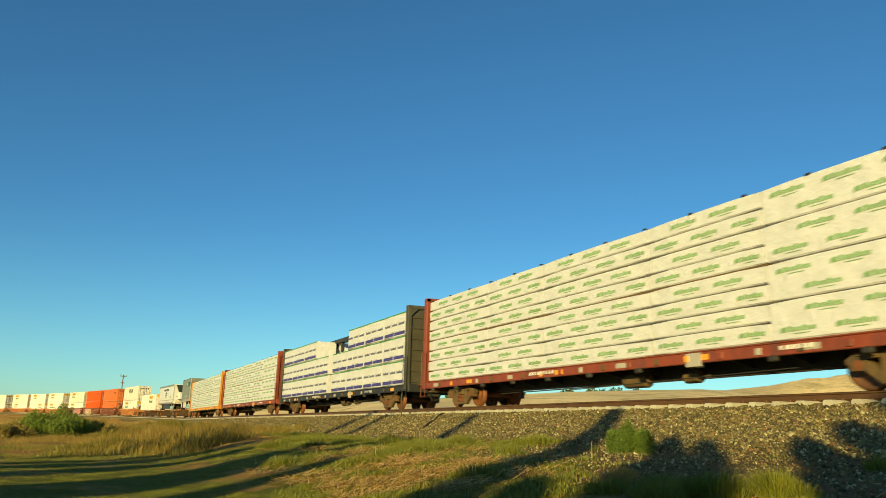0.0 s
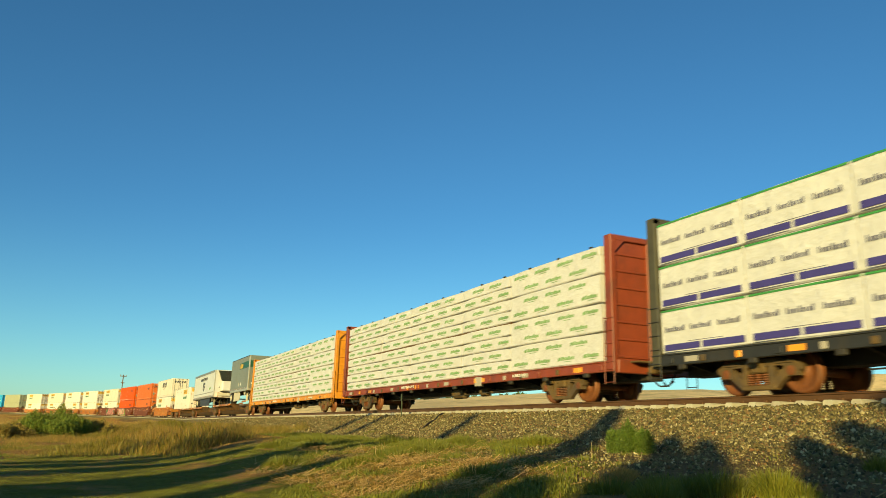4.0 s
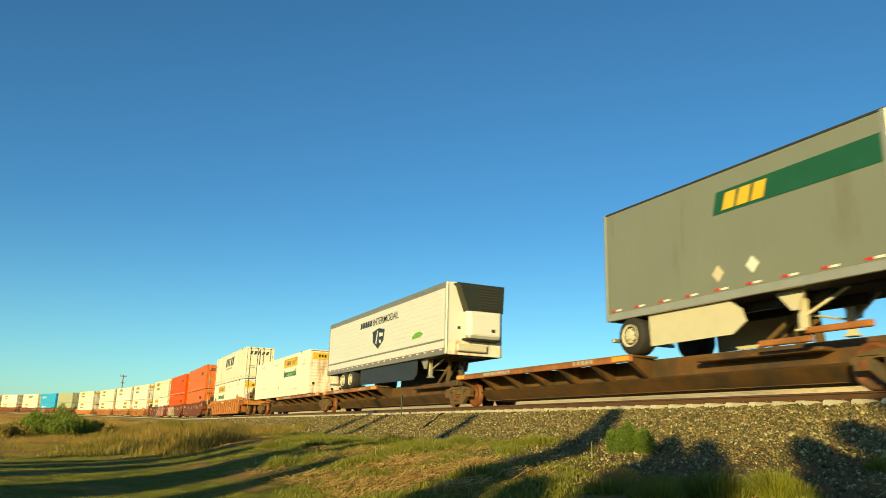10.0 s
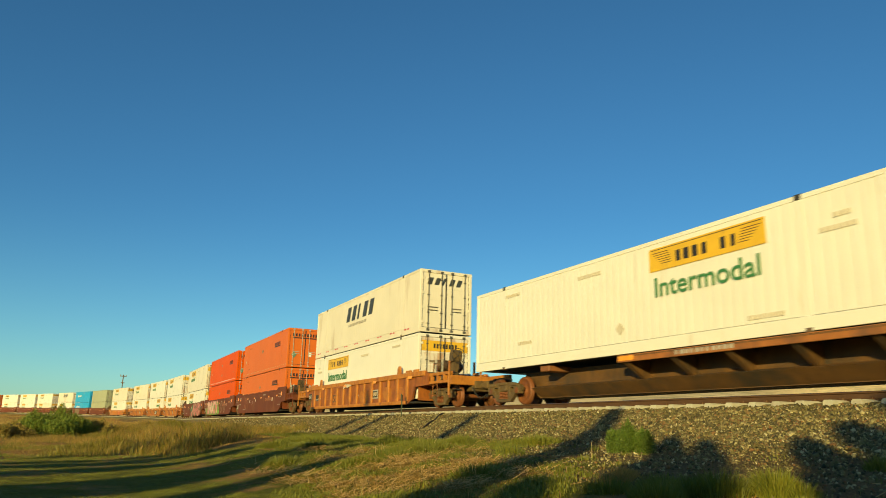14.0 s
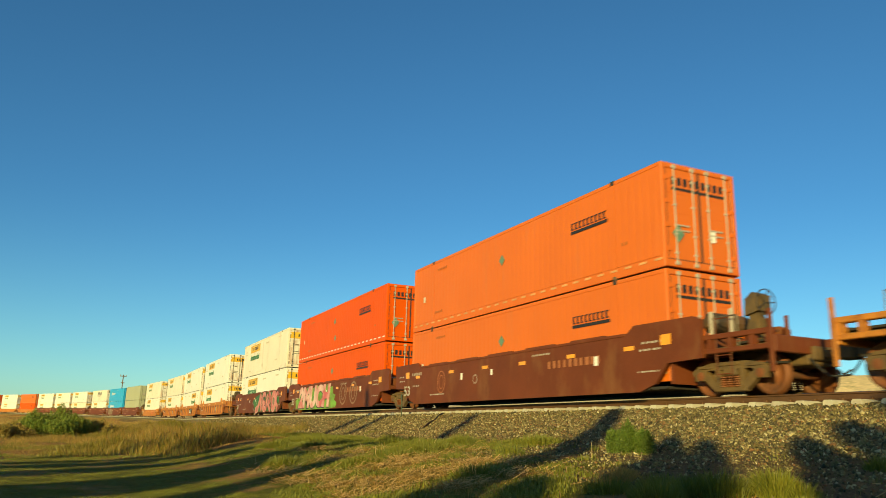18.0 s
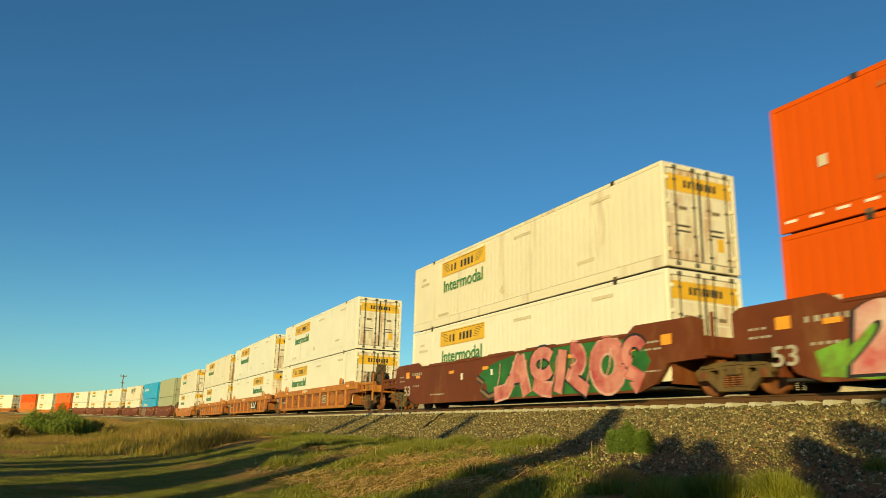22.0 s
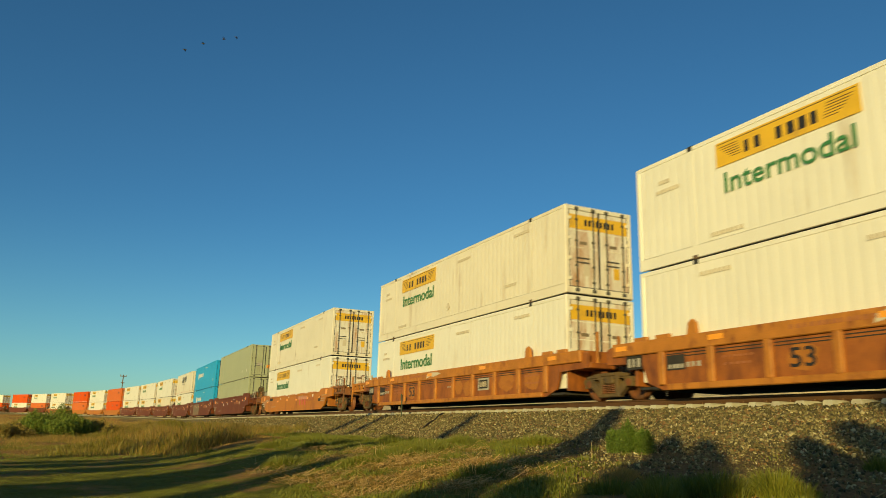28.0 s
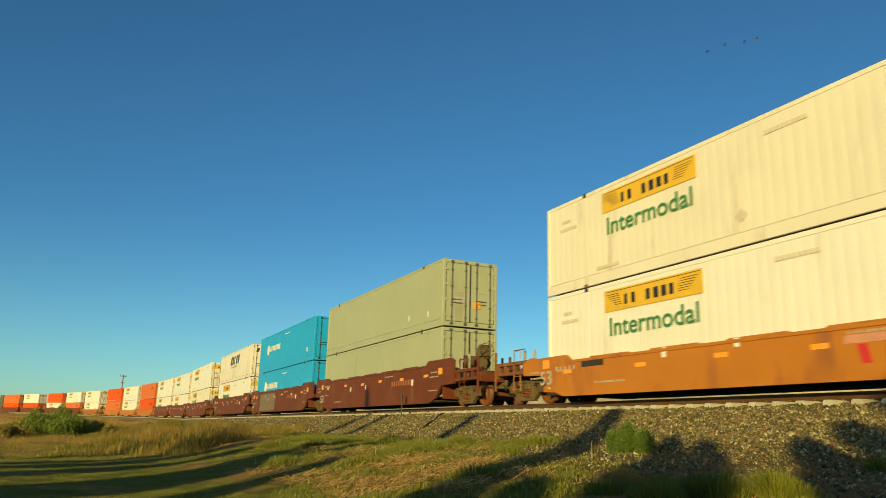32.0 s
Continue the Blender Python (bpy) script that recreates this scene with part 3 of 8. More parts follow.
# -- centre-beam lumber cars --
def centerbeam_car(paint, label, frame_colour=None):
    car = thing("centerbeam_flatcar", label, "freight car", "train cars")
    L, hw = 11.65, 1.43
    f = frame_colour or paint
    for sy in (-1, 1):
        y0, y1 = (-hw, -hw + 0.12) if sy < 0 else (hw - 0.12, hw)
        sill = Shape().box(-L, L, y0, y1, 0.74, 1.02, 0.015).box(-L, L, y0 - 0.03 if sy < 0 else y0, y1 if sy < 0 else y1 + 0.03, 0.99, 1.02, 0.008)
        sill_ob = part("side_sill", sill, f, car)
        for k in range(22 if sy < 0 else 0):
            x = -L + 0.6 + k * 1.05
            pk = Shape().box(x, x + 0.16, min(sy * hw, sy * (hw + 0.03)), max(sy * hw, sy * (hw + 0.03)), 0.78, 0.93, 0.01)
            part("stake_pocket", pk, (f, M_IRON, M_PRINT_ORANGE, f, M_PRINT_GREY, M_IRON)[k % 6], sill_ob)
            if k % 2 == 0:
                w0, w1 = min(sy * (hw - 0.10), sy * (hw + 0.01)), max(sy * (hw - 0.10), sy * (hw + 0.01))
                part("strap_winch", Shape().box(x + 0.3, x + 0.52, w0, w1, 0.63, 0.76, 0.02), M_BLACK, sill_ob)
    deck = Shape().box(-L, L, -hw + 0.1, hw - 0.1, 0.93, 1.0)
    deck.box(-L, L, -0.28, 0.28, 0.55, 0.95, 0.02)
    for k in range(15):
        x = -L + 0.8 + k * 1.55
        deck.prism([(-hw + 0.1, 0.94), (-hw + 0.1, 0.85), (-0.28, 0.62), (0.28, 0.62), (hw - 0.1, 0.85), (hw - 0.1, 0.94)], x, x + 0.06, "x")
    part("deck", deck, M_BLACK, car)
    # bulkheads with ribs across and three uprights
    for sx in (-1, 1):
        x0 = sx * (L - 0.30)
        x1 = sx * L
        a, b = min(x0, x1), max(x0, x1)
        bh = Shape()
        bh.box((a + b) / 2 - 0.06, (a + b) / 2 + 0.06, -1.36, 1.36, 1.0, 4.5)
        bulk = part("bulkhead", bh, paint, car)
        for y0, y1 in ((-1.44, -1.26), (-0.14, 0.14), (1.26, 1.44)):
            part("upright", Shape().box(a, b, y0, y1, 0.74, 4.56, 0.015), paint, bulk)
        for k in range(7):
            z = 1.12 + k * 0.48
            part("rib", Shape().box(a + 0.05, b - 0.05, -1.27, 1.27, z, z + 0.055, 0.01), paint, bulk)
        part("top_plate", Shape().box(a, b, -1.44, 1.44, 4.42, 4.58, 0.015), paint, bulk)
        for sy in (-1, 1):
            part("corner_gusset", Shape().prism([(sy * 1.27, 4.42), (sy * 1.27, 4.1), (sy * 0.95, 4.42)], b - 0.05, b, "x"), paint, bulk)
        end = Shape().box(sx * L - 0.1, sx * L + 0.1, -1.35, 1.35, 0.70, 1.06, 0.02)
        part("end_sill", end, f, car)
        part("end_platform", Shape().box(min(sx * L, sx * (L + 0.42)), max(sx * L, sx * (L + 0.42)), -0.95, 0.95, 0.98, 1.03, 0.01), M_IRON, car)
        coupler(car, sx * (L + 0.12), sx)
        for sy in (-1, 1):
            ladder(car, sx * (L - 0.15), sy * 1.46, 0.45, 2.2, 0.4, f)
    # the beam along the middle
    part("top_chord", Shape().box(-L + 0.3, L - 0.3, -0.22, 0.22, 4.28, 4.50, 0.02), f, car)
    n = 15
    for k in range(n + 1):
        x = -L + 0.6 + (2 * L - 1.2) * k / n
        part("post", Shape().box(x - 0.11, x + 0.11, -0.09, 0.09, 1.0, 4.3, 0.01), f, car)
    for k in range(1, n, 3):
        x = -L + 0.6 + (2 * L - 1.2) * k / n
        d = (2 * L - 1.2) / n
        part("brace", Shape().rod((x, 0, 3.1), (x + d, 0, 4.25), 0.06, 6), f, car)
        part("brace", Shape().rod((x + 2 * d, 0, 3.1), (x + d, 0, 4.25), 0.06, 6), f, car)
    part("brake_rod", Shape().rod((-6.5, -0.6, 0.42), (6.8, -0.75, 0.46), 0.018, 6).rod((6.5, -1.1, 0.5), (-2.0, -0.9, 0.36), 0.012, 6), M_BLACK, car)
    part("air_reservoir", Shape().lathe([(0.08, -0.5), (0.2, -0.42), (0.2, 0.42), (0.08, 0.5)], (1.0, -0.62, 0.52), "x", 14), M_IRON, car)
    part("brake_cylinder", Shape().lathe([(0.1, -0.3), (0.15, -0.25), (0.15, 0.2), (0.04, 0.25), (0.04, 0.5)], (3.2, -0.7, 0.5), "x", 12), M_IRON, car)
    for x in (-8.7, 8.7):
        bogie(car, x)
    rows = []
    for k in range(8):
        x = -L + 1.15 + k * 2.9
        rows.append(("reflector", x, 0.80, 0.42, 0.13, M_PRINT_ORANGE if k % 2 else M_PRINT_GREY))
    plates(car, rows, -hw - 0.001)
    part("placard_frame", Shape().box(3.7, 4.2, -hw - 0.02, -hw, 0.66, 0.98, 0.01), M_PRINT_GREY, car)
    marks(car, -3.2, 0.84, 9, 0.16, 0.12, 0.10, -hw - 0.032, M_PRINT_WHITE)
    marks(car, 6.4, 0.84, 6, 0.14, 0.11, 0.09, -hw - 0.032, M_PRINT_WHITE)
    return car


def wrapped_pack(x0, x1, y0, y1, z0, z1):
    """A wrapped pack with slightly sagging faces."""
    s = Shape()
    r = random.Random(int(abs(x0) * 97 + z0 * 31))
    n = max(2, int((x1 - x0) / 0.7))
    sec = []
    for i in range(n + 1):
        x = x0 + (x1 - x0) * i / n
        e = 0.012 if i in (0, n) else 0.0
        j = lambda a=0.008: r.uniform(-a, a)
        c = 0.03
        sec.append([(x, y0 + e + j(), z0 + c), (x, y0 + c + e, z0 + e), (x, y1 - c - e, z0 + e), (x, y1 - e + j(), z0 + c), (x, y1 - e + j(), z1 - c), (x, y1 - c - e, z1 - e + j()), (x, y0 + c + e, z1 - e + j()), (x, y0 + e + j(), z1 - c)])
    v = [p for q in sec for p in q]
    f = [(i * 8 + k, i * 8 + (k + 1) % 8, (i + 1) * 8 + (k + 1) % 8, (i + 1) * 8 + k) for i in range(n) for k in range(8)]
    f += [tuple(range(8)), tuple(n * 8 + k for k in range(7, -1, -1))]
    return s.add(v, f)


PACKS = {}


def green_pack(load, x0, x1, side, z0, h, row):
    """A white wrapped pack with pale green bars printed along its side."""
    key = (round(x1 - x0, 3), side, row % 2, round(h, 2))
    if key not in PACKS:
        ln = x1 - x0
        y0, y1 = (-1.40, -0.12) if side < 0 else (0.12, 1.40)
        body = wrapped_pack(0.0, ln, y0, y1, 0.0, h).mesh("lumber_pack")
        body.materials.append(M_WRAP)
        p = Shape()
        yy = -1.408 if side < 0 else 1.402
        rows = 1 if h < 0.6 else 2
        for q in range(rows):
            step = 1.28
            x = 0.22 + (0.64 if (row + q) % 2 else 0.0)
            while x + 0.35 < ln:
                w = min(0.86, ln - x - 0.12)
                zz = h * (q + 0.5) / rows - 0.05
                p.prism([(x, zz - 0.015), (x + 0.07, zz + 0.015), (x + 0.16, zz), (x + 0.16, zz + 0.10), (x + 0.07, zz + 0.11), (x, zz + 0.07)], yy, yy + 0.005)
                lw = (w - 0.19) / 6
                for q6 in range(6):
                    p.box(x + 0.19 + q6 * lw, x + 0.19 + (q6 + 0.80) * lw, yy, yy + 0.005, zz + 0.01, zz + (0.12 if q6 in (0, 3) else 0.095))
                p.box(x + 0.30, x + w * 0.8, yy, yy + 0.005, zz - 0.045, zz - 0.028)
                x += step
        pm = p.mesh("printing")
        pm.materials.append(M_WRAP_PRINT)
        PACKS[key] = (body, pm)
    body, pm = PACKS[key]
    o = part("lumber_pack", body, M_WRAP, load)
    jr = random.Random(int(x0 * 50) * 31 + row * 7 + (5 if side > 0 else 0))
    o.location = (x0 + jr.uniform(-0.02, 0.02), jr.uniform(-0.014, 0.010), z0 + jr.uniform(-0.003, 0.004))
    tagged(part("printing", pm, M_WRAP_PRINT, o), kind="stuff")


def green_load():
    load = thing("lumber_load", "stacked white-wrapped lumber packs with pale green printing", "lumber")
    cols = [5.0, 3.65, 5.0, 3.65, 4.95]
    for side in (-1, 1):
        x = -11.13
        for ci, c in enumerate(cols):
            two = ci == 4
            n, h = (4, 0.838) if two else (8, 0.419)
            for row in range(n):
                green_pack(load, x + 0.018, x + c - 0.018, side, 1.035 + row * h, h - (0.034 if row % 2 else 0.026), row)
            x += c
        # wooden bearers between the tiers, seen in the joints
        part("bearer", Shape().box(-11.1, 11.0, min(side * 0.2, side * 1.33), max(side * 0.2, side * 1.33), 1.02, 1.035).box(-11.1, 6.2, min(side * 0.2, side * 1.375), max(side * 0.2, side * 1.375), 2.66, 2.72), M_BEARER, load)
    for side in (-1, 1):
        for k in range(14):
            x = -10.9 + k * 1.66
            part("strap", Shape().box(x, x + 0.045, min(side * 0.2, side * 1.425), max(side * 0.2, side * 1.425), 4.375, 4.383), M_BLACK, load)
            part("corner_guard", Shape().box(x - 0.04, x + 0.09, side * 1.40 - 0.022, side * 1.40 + 0.022, 4.345, 4.386, 0.008), M_BLACK, load)
    return load


def blue_load():
    load = thing("lumber_load", "white-wrapped lumber packs with blue bars, two top packs missing", "lumber")
    seams = [-11.3, -8.57, -5.84, -3.11, -0.42]
    bays = [(a, b) for a, b in zip(seams, seams[1:])] + [(-b, -a) for a, b in zip(seams, seams[1:])][::-1]
    for side in (-1, 1):
        for bi, (a, b) in enumerate(bays):
            for row in range(3):
                if row == 2 and bi in (3, 4):
                    continue
                key = ("blue", side)
                if key not in PACKS:
                    ln = 2.70
                    y0, y1 = (-1.40, -0.12) if side < 0 else (0.12, 1.40)
                    body = wrapped_pack(0.0, ln, y0, y1, 0.0, 1.09).mesh("lumber_pack")
                    body.materials.append(M_WRAP)
                    yy = -1.410 if side < 0 else 1.404
                    meshes = []
                    for boxes, m in ((((0.10, 1.28, 0.07, 0.22), (1.36, 2.60, 0.07, 0.22)), M_WRAP_BLUE), (((0.02, 2.68, 1.03, 1.075),), M_WRAP_PRINT_DARK), ([(q0 + 0.075 * q, q0 + 0.075 * q + (0.055 if q % 3 else 0.04), 0.53, 0.62 if q % 4 else 0.66) for q0 in (0.14, 0.98, 1.84) for q in range(9)] + [(0.9, 2.0, 0.25, 0.262), (0.1, 1.2, 0.028, 0.04)], M_WRAP_BLUE_PALE)):
                        p = Shape()
                        for q in boxes:
                            p.box(q[0], q[1], yy, yy + 0.006, q[2], q[3])
                        pm = p.mesh("printing")
                        pm.materials.append(m)
                        meshes.append(pm)
                    PACKS[key] = (body, meshes)
                body, meshes = PACKS[key]
                o = part("lumber_pack", body, M_WRAP, load)
                o.location = (a + 0.01, 0, 1.035 + row * 1.115)
                for pm in meshes:
                    part("printing", pm, M_WRAP_BLUE, o)
    return load


M_WRAP_PRINT_DARK = mat("wrap_print_dark_green", (0.05, 0.26, 0.06), 0.55, vary=0.15)


# -- spine car --
def spine_unit(label, front=True, rear=True, container=False, hitch=None, front_x=8.9, rear_x=-8.9, deck=(-8.6, 0.2)):
    car = thing("spine_car", label, "freight car", "train cars")
    beam = Shape()
    beam.prism([(rear_x + 1.3, 0.20), (front_x - 1.5, 0.20), (front_x - 0.8, 0.55), (front_x, 0.60), (front_x, 0.86), (rear_x, 0.86), (rear_x, 0.60), (rear_x + 0.7, 0.55)], -0.45, 0.45)
    beam.box(rear_x + 0.4, front_x - 0.9, -0.45, 0.45, 0.5, 1.07)
    part("spine_beam", beam, M_SPINE, car)
    for sy in (-1, 1):
        sl = Shape()
        sl.add([(rear_x + 1.5, sy * 0.43, 0.20), (front_x - 1.7, sy * 0.43, 0.20), (front_x - 1.4, sy * 0.80, 0.52), (rear_x + 1.2, sy * 0.80, 0.52), (rear_x + 1.5, sy * 0.40, 0.20), (front_x - 1.7, sy * 0.40, 0.20), (front_x - 1.4, sy * 0.46, 0.60), (rear_x + 1.2, sy * 0.46, 0.60)],
               [(0, 1, 2, 3), (7, 6, 5, 4), (0, 4, 5, 1), (3, 2, 6, 7), (0, 3, 7, 4), (1, 5, 6, 2)])
        part("outrigger_plate", sl, M_SPINE, car)
    a, b = deck
    for sy in (-1, 1):
        y0, y1 = (-1.36, -0.45) if sy < 0 else (0.45, 1.36)
        pl = part("platform", Shape().box(a, b, y0, y1, 1.08, 1.14, 0.01), M_SPINE, car)
        part("edge_beam", Shape().box(a, b, min(sy * 1.36, sy * 1.30), max(sy * 1.36, sy * 1.30), 0.96, 1.15, 0.012), M_DECK_RUST, pl)
        n = 7
        for k in range(n):
            x = a + 0.15 + (b - a - 0.4) * k / (n - 1)
            part("gusset", Shape().add([(x, sy * 1.31, 0.97), (x, sy * 1.31, 1.08), (x, sy * 0.44, 1.08), (x, sy * 0.44, 0.42), (x + 0.22, sy * 1.31, 0.97), (x + 0.22, sy * 1.31, 1.08), (x + 0.10, sy * 0.44, 1.08), (x + 0.10, sy * 0.44, 0.42)],
                                       [(0, 1, 2, 3), (7, 6, 5, 4), (0, 4, 5, 1), (1, 5, 6, 2), (2, 6, 7, 3), (3, 7, 4, 0)]), M_SPINE, pl)
        plates(pl, [("reflector", a + 0.05, 1.00, 0.62, 0.12, M_PRINT_ORANGE), ("reflector", b - 0.8, 1.00, 0.7, 0.12, M_PRINT_ORANGE)], sy * 1.362)
        if sy < 0:
            marks(pl, a + 2.2, 1.01, 11, 0.17, 0.14, 0.10, -1.363, M_PRINT_GREY)
            marks(pl, b - 2.6, 1.01, 5, 0.2, 0.16, 0.11, -1.363, M_PRINT_GREY)
    if hitch is not None:
        h = Shape()
        for sy in (-1, 1):
            h.add([(hitch - 0.12, sy * 0.35 - 0.05, 0.86), (hitch + 0.12, sy * 0.35 - 0.05, 0.86), (hitch + 0.06, sy * 0.22 - 0.04, 2.02), (hitch - 0.06, sy * 0.22 - 0.04, 2.02),
                   (hitch - 0.12, sy * 0.35 + 0.05, 0.86), (hitch + 0.12, sy * 0.35 + 0.05, 0.86), (hitch + 0.06, sy * 0.22 + 0.04, 2.02), (hitch - 0.06, sy * 0.22 + 0.04, 2.02)],
                  [(0, 1, 2, 3), (7, 6, 5, 4), (0, 4, 5, 1), (1, 5, 6, 2), (2, 6, 7, 3), (3, 7, 4, 0)])
        h.rod((hitch - 1.5, -0.2, 0.9), (hitch - 0.1, -0.15, 1.85), 0.06, 8).rod((hitch - 1.5, 0.2, 0.9), (hitch - 0.1, 0.15, 1.85), 0.06, 8)
        h.box(hitch - 0.3, hitch + 0.3, -0.4, 0.4, 1.98, 2.08, 0.03)
        part("trailer_hitch", h, M_IRON, car)
        part("saddle", Shape().box(hitch - 2.6, hitch + 0.9, -0.85, 0.85, 0.84, 0.93, 0.02), M_SPINE, car)
    if container:
        for x in (-6.1, 6.1):
            for sy in (-1, 1):
                part("container_bracket", Shape().box(x - 0.25, x + 0.25, min(sy * 0.4, sy * 1.25), max(sy * 0.4, sy * 1.25), 0.96, 1.13, 0.02), M_DECK_RUST, car)
    end = Shape().box(front_x - 0.7, front_x - 0.05, -1.1, 1.1, 0.80, 1.02, 0.02)
    part("end_platform", end, M_SPINE, car)
    if front:
        bogie(car, front_x - 2.4)
        coupler(car, front_x, 1)
        w = Shape()
        for x in (front_x - 0.5, front_x - 1.3):
            w.box(x - 0.04, x + 0.04, -1.2, -1.12, 0.9, 1.75, 0.01)
        w.box(front_x - 1.4, front_x - 0.4, -1.2, -1.12, 1.68, 1.75, 0.01)
        part("handrail", w, M_SPINE, car)
        ladder(car, front_x - 0.3, -1.3, 0.45, 1.6, 0.42, M_SPINE)
        part("end_block", Shape().prism([(front_x - 1.75, 0.70), (front_x - 0.1, 0.58), (front_x - 0.1, 1.16), (front_x - 1.55, 1.28)], -0.95, 0.95), M_SPINE, car)
        stand = part("brake_stand", Shape().box(front_x - 1.05, front_x - 0.80, -0.95, -0.70, 1.2, 1.85, 0.02).box(front_x - 1.1, front_x - 0.75, -1.0, -0.66, 1.2, 1.3, 0.02), M_SPINE, car)
        part("brake_housing", Shape().prism([(front_x - 1.15, 1.72), (front_x - 0.72, 1.78), (front_x - 0.66, 2.12), (front_x - 0.95, 2.22), (front_x - 1.2, 2.05)], -1.0, -0.62), M_DECK_RUST, stand)
        for x0, x1, z0 in ((front_x - 5.5, front_x - 4.2, 0.98), (front_x - 4.3, front_x - 2.9, 1.14)):
            part("guide_rail", Shape().box(x0, x1, -1.28, -1.16, z0, z0 + 0.13, 0.015), M_DECK_RUST, car)
        part("knee_frame", Shape().prism([(front_x - 2.8, 0.95), (front_x - 2.1, 0.95), (front_x - 2.15, 1.65), (front_x - 2.35, 1.85), (front_x - 2.6, 1.75)], -0.85, -0.7).prism([(front_x - 2.8, 0.95), (front_x - 2.1, 0.95), (front_x - 2.15, 1.65), (front_x - 2.35, 1.85), (front_x - 2.6, 1.75)], 0.7, 0.85), M_SPINE, car)
    bogie(car, rear_x)
    if rear:
        coupler(car, rear_x - 2.0, -1)
    return car


# -- well cars --
def well_unit(paint, label, style, front=True, rear=True):
    """One unit of a container well car; the bogie under its rear end belongs to it, and that under the front where it is the first."""
    car = thing("well_car", label, "freight car", "train cars")
    H, e = 9.35, 7.0
    top = {"smooth": 1.66, "low": 1.15, "ribbed": 1.42, "ribbed_high": 1.50}[style]
    lift = top - 1.66
    trim = M_WELL_TRIM if paint is M_WELL_RUST else paint
    for sy in (-1, 1):
        y0, y1 = (-1.50, -1.40) if sy < 0 else (1.40, 1.50)
        if style in ("smooth", "low"):
            foot = 0.14 if sy < 0 else 0.20
            o = [(-e - 0.15, foot), (e + 0.15, foot), (e + 0.75, 0.32), (e + 1.2, 0.80), (H, 0.84), (H, top + 0.08), (H - 0.25, top + 0.18), (H - 2.35, top + 0.19), (H - 2.65, top), (-H + 2.65, top), (-H + 2.35, top + 0.19), (-H + 0.25, top + 0.18), (-H, top + 0.08), (-H, 0.84), (-e - 1.2, 0.80), (-e - 0.75, 0.32)]
            w = part("side_wall", Shape().prism(o, y0, y1), paint, car)
            part("top_chord", Shape().box(-H + 2.7, H - 2.7, min(y0, y1) - 0.02, max(y0, y1) + 0.02, top - 0.06, top + 0.02, 0.012), paint, w)
            for k in range(5):
                x = -5.0 + k * 2.5
                part("top_flange", Shape().prism([(x - 0.9, top), (x + 0.9, top), (x + 0.78, top + 0.06), (x - 0.78, top + 0.06)], y0, y1), paint, w)
        else:
            foot = 0.16 if sy < 0 else 0.21
            o = [(-e - 0.2, foot), (e + 0.2, foot), (e + 0.75, 0.35), (e + 0.95, 0.86), (H, 0.90), (H, top - 0.12), (H - 0.4, top - 0.02), (-H + 0.4, top - 0.02), (-H, top - 0.12), (-H, 0.90), (-e - 0.95, 0.86), (-e - 0.75, 0.35)]
            w = part("side_wall", Shape().prism(o, y0 + (0.03 if sy < 0 else 0), y1 - (0.03 if sy > 0 else 0)), paint, car)
            part("top_chord", Shape().box(-H + 0.3, H - 0.3, min(y0, y1) - 0.04, max(y0, y1) + 0.04, top - (0.34 if style == "ribbed" else 0.22), top, 0.02), trim, w)
            part("bottom_chord", Shape().box(-e, e, min(y0, y1) - 0.03, max(y0, y1) + 0.03, foot - 0.01, 0.30, 0.02), trim, w)
            n = 10 if style == "ribbed" else 14
            for k in range(n):
                x = -7.2 + k * 14.4 / (n - 1)
                if k and style == "ribbed":
                    for zz in (0.40, 0.47):
                        part("slot", Shape().box(x - 14.4 / (n - 1) + 0.14, x - 0.14, min(sy * 1.471, sy * 1.478), max(sy * 1.471, sy * 1.478), top - zz - 0.022, top - zz), M_BLACK, w)
                part("rib", Shape().box(x - 0.10, x + 0.10, min(y0, y1) - 0.035, max(y0, y1) + 0.035, 0.28, top - 0.2, 0.02), trim, w)
            for x in (-6.15, 6.15):
                part("guide_post", Shape().prism([(x - 0.16, top - 0.02), (x + 0.16, top - 0.02), (x + 0.12, top + 0.28), (x + 0.02, top + 0.36), (x - 0.1, top + 0.28)], y0, y1), trim, w)
            for x in (-8.2, -7.4, 7.0, 7.8):
                part("guide_lug", Shape().box(x, x + 0.5, y0, y1, top - 0.01, top + 0.10, 0.015), trim, w)
    fl = Shape().box(-8.1, 8.1, -1.42, 1.42, 0.20, 0.26)
    for k in range(9):
        fl.box(-7.6 + k * 1.9, -7.4 + k * 1.9, -1.42, 1.42, 0.19, 0.24)
    part("floor", fl, M_BLACK, car)
    for sx in (-1, 1):
        x0, x1 = sorted((sx * 8.25, sx * H))
        part("end_deck", Shape().box(x0, x1, -1.40, 1.40, 0.90, 1.06, 0.02).box(x0, x1, -0.35, 0.35, 0.55, 0.95, 0.02).box(sx * 8.25 - 0.05, sx * 8.25 + 0.05, -1.40, 1.40, 0.3, 1.35), paint, car)
        x = sx * (H - 0.25)
        part("end_beam", Shape().box(x - 0.1, x + 0.1, -1.40, 1.40, 1.06, 1.40, 0.02), paint, car)
        is_end = front if sx > 0 else rear
        ext = Shape()
        x2, x3 = sorted((sx * H, sx * (H + (1.95 if is_end else 0.30))))
        ext.box(x2, x3, -0.42, 0.42, 0.62, 1.0, 0.03)
        if is_end:
            ext.box(x2, x3, -1.3, 1.3, 0.98, 1.06, 0.01)
            ext.box(x3 - 0.08 if sx > 0 else x2, x3 if sx > 0 else x2 + 0.08, -1.3, 1.3, 0.86, 1.06, 0.01)
        part("drawbar_box", ext, M_IRON, car)
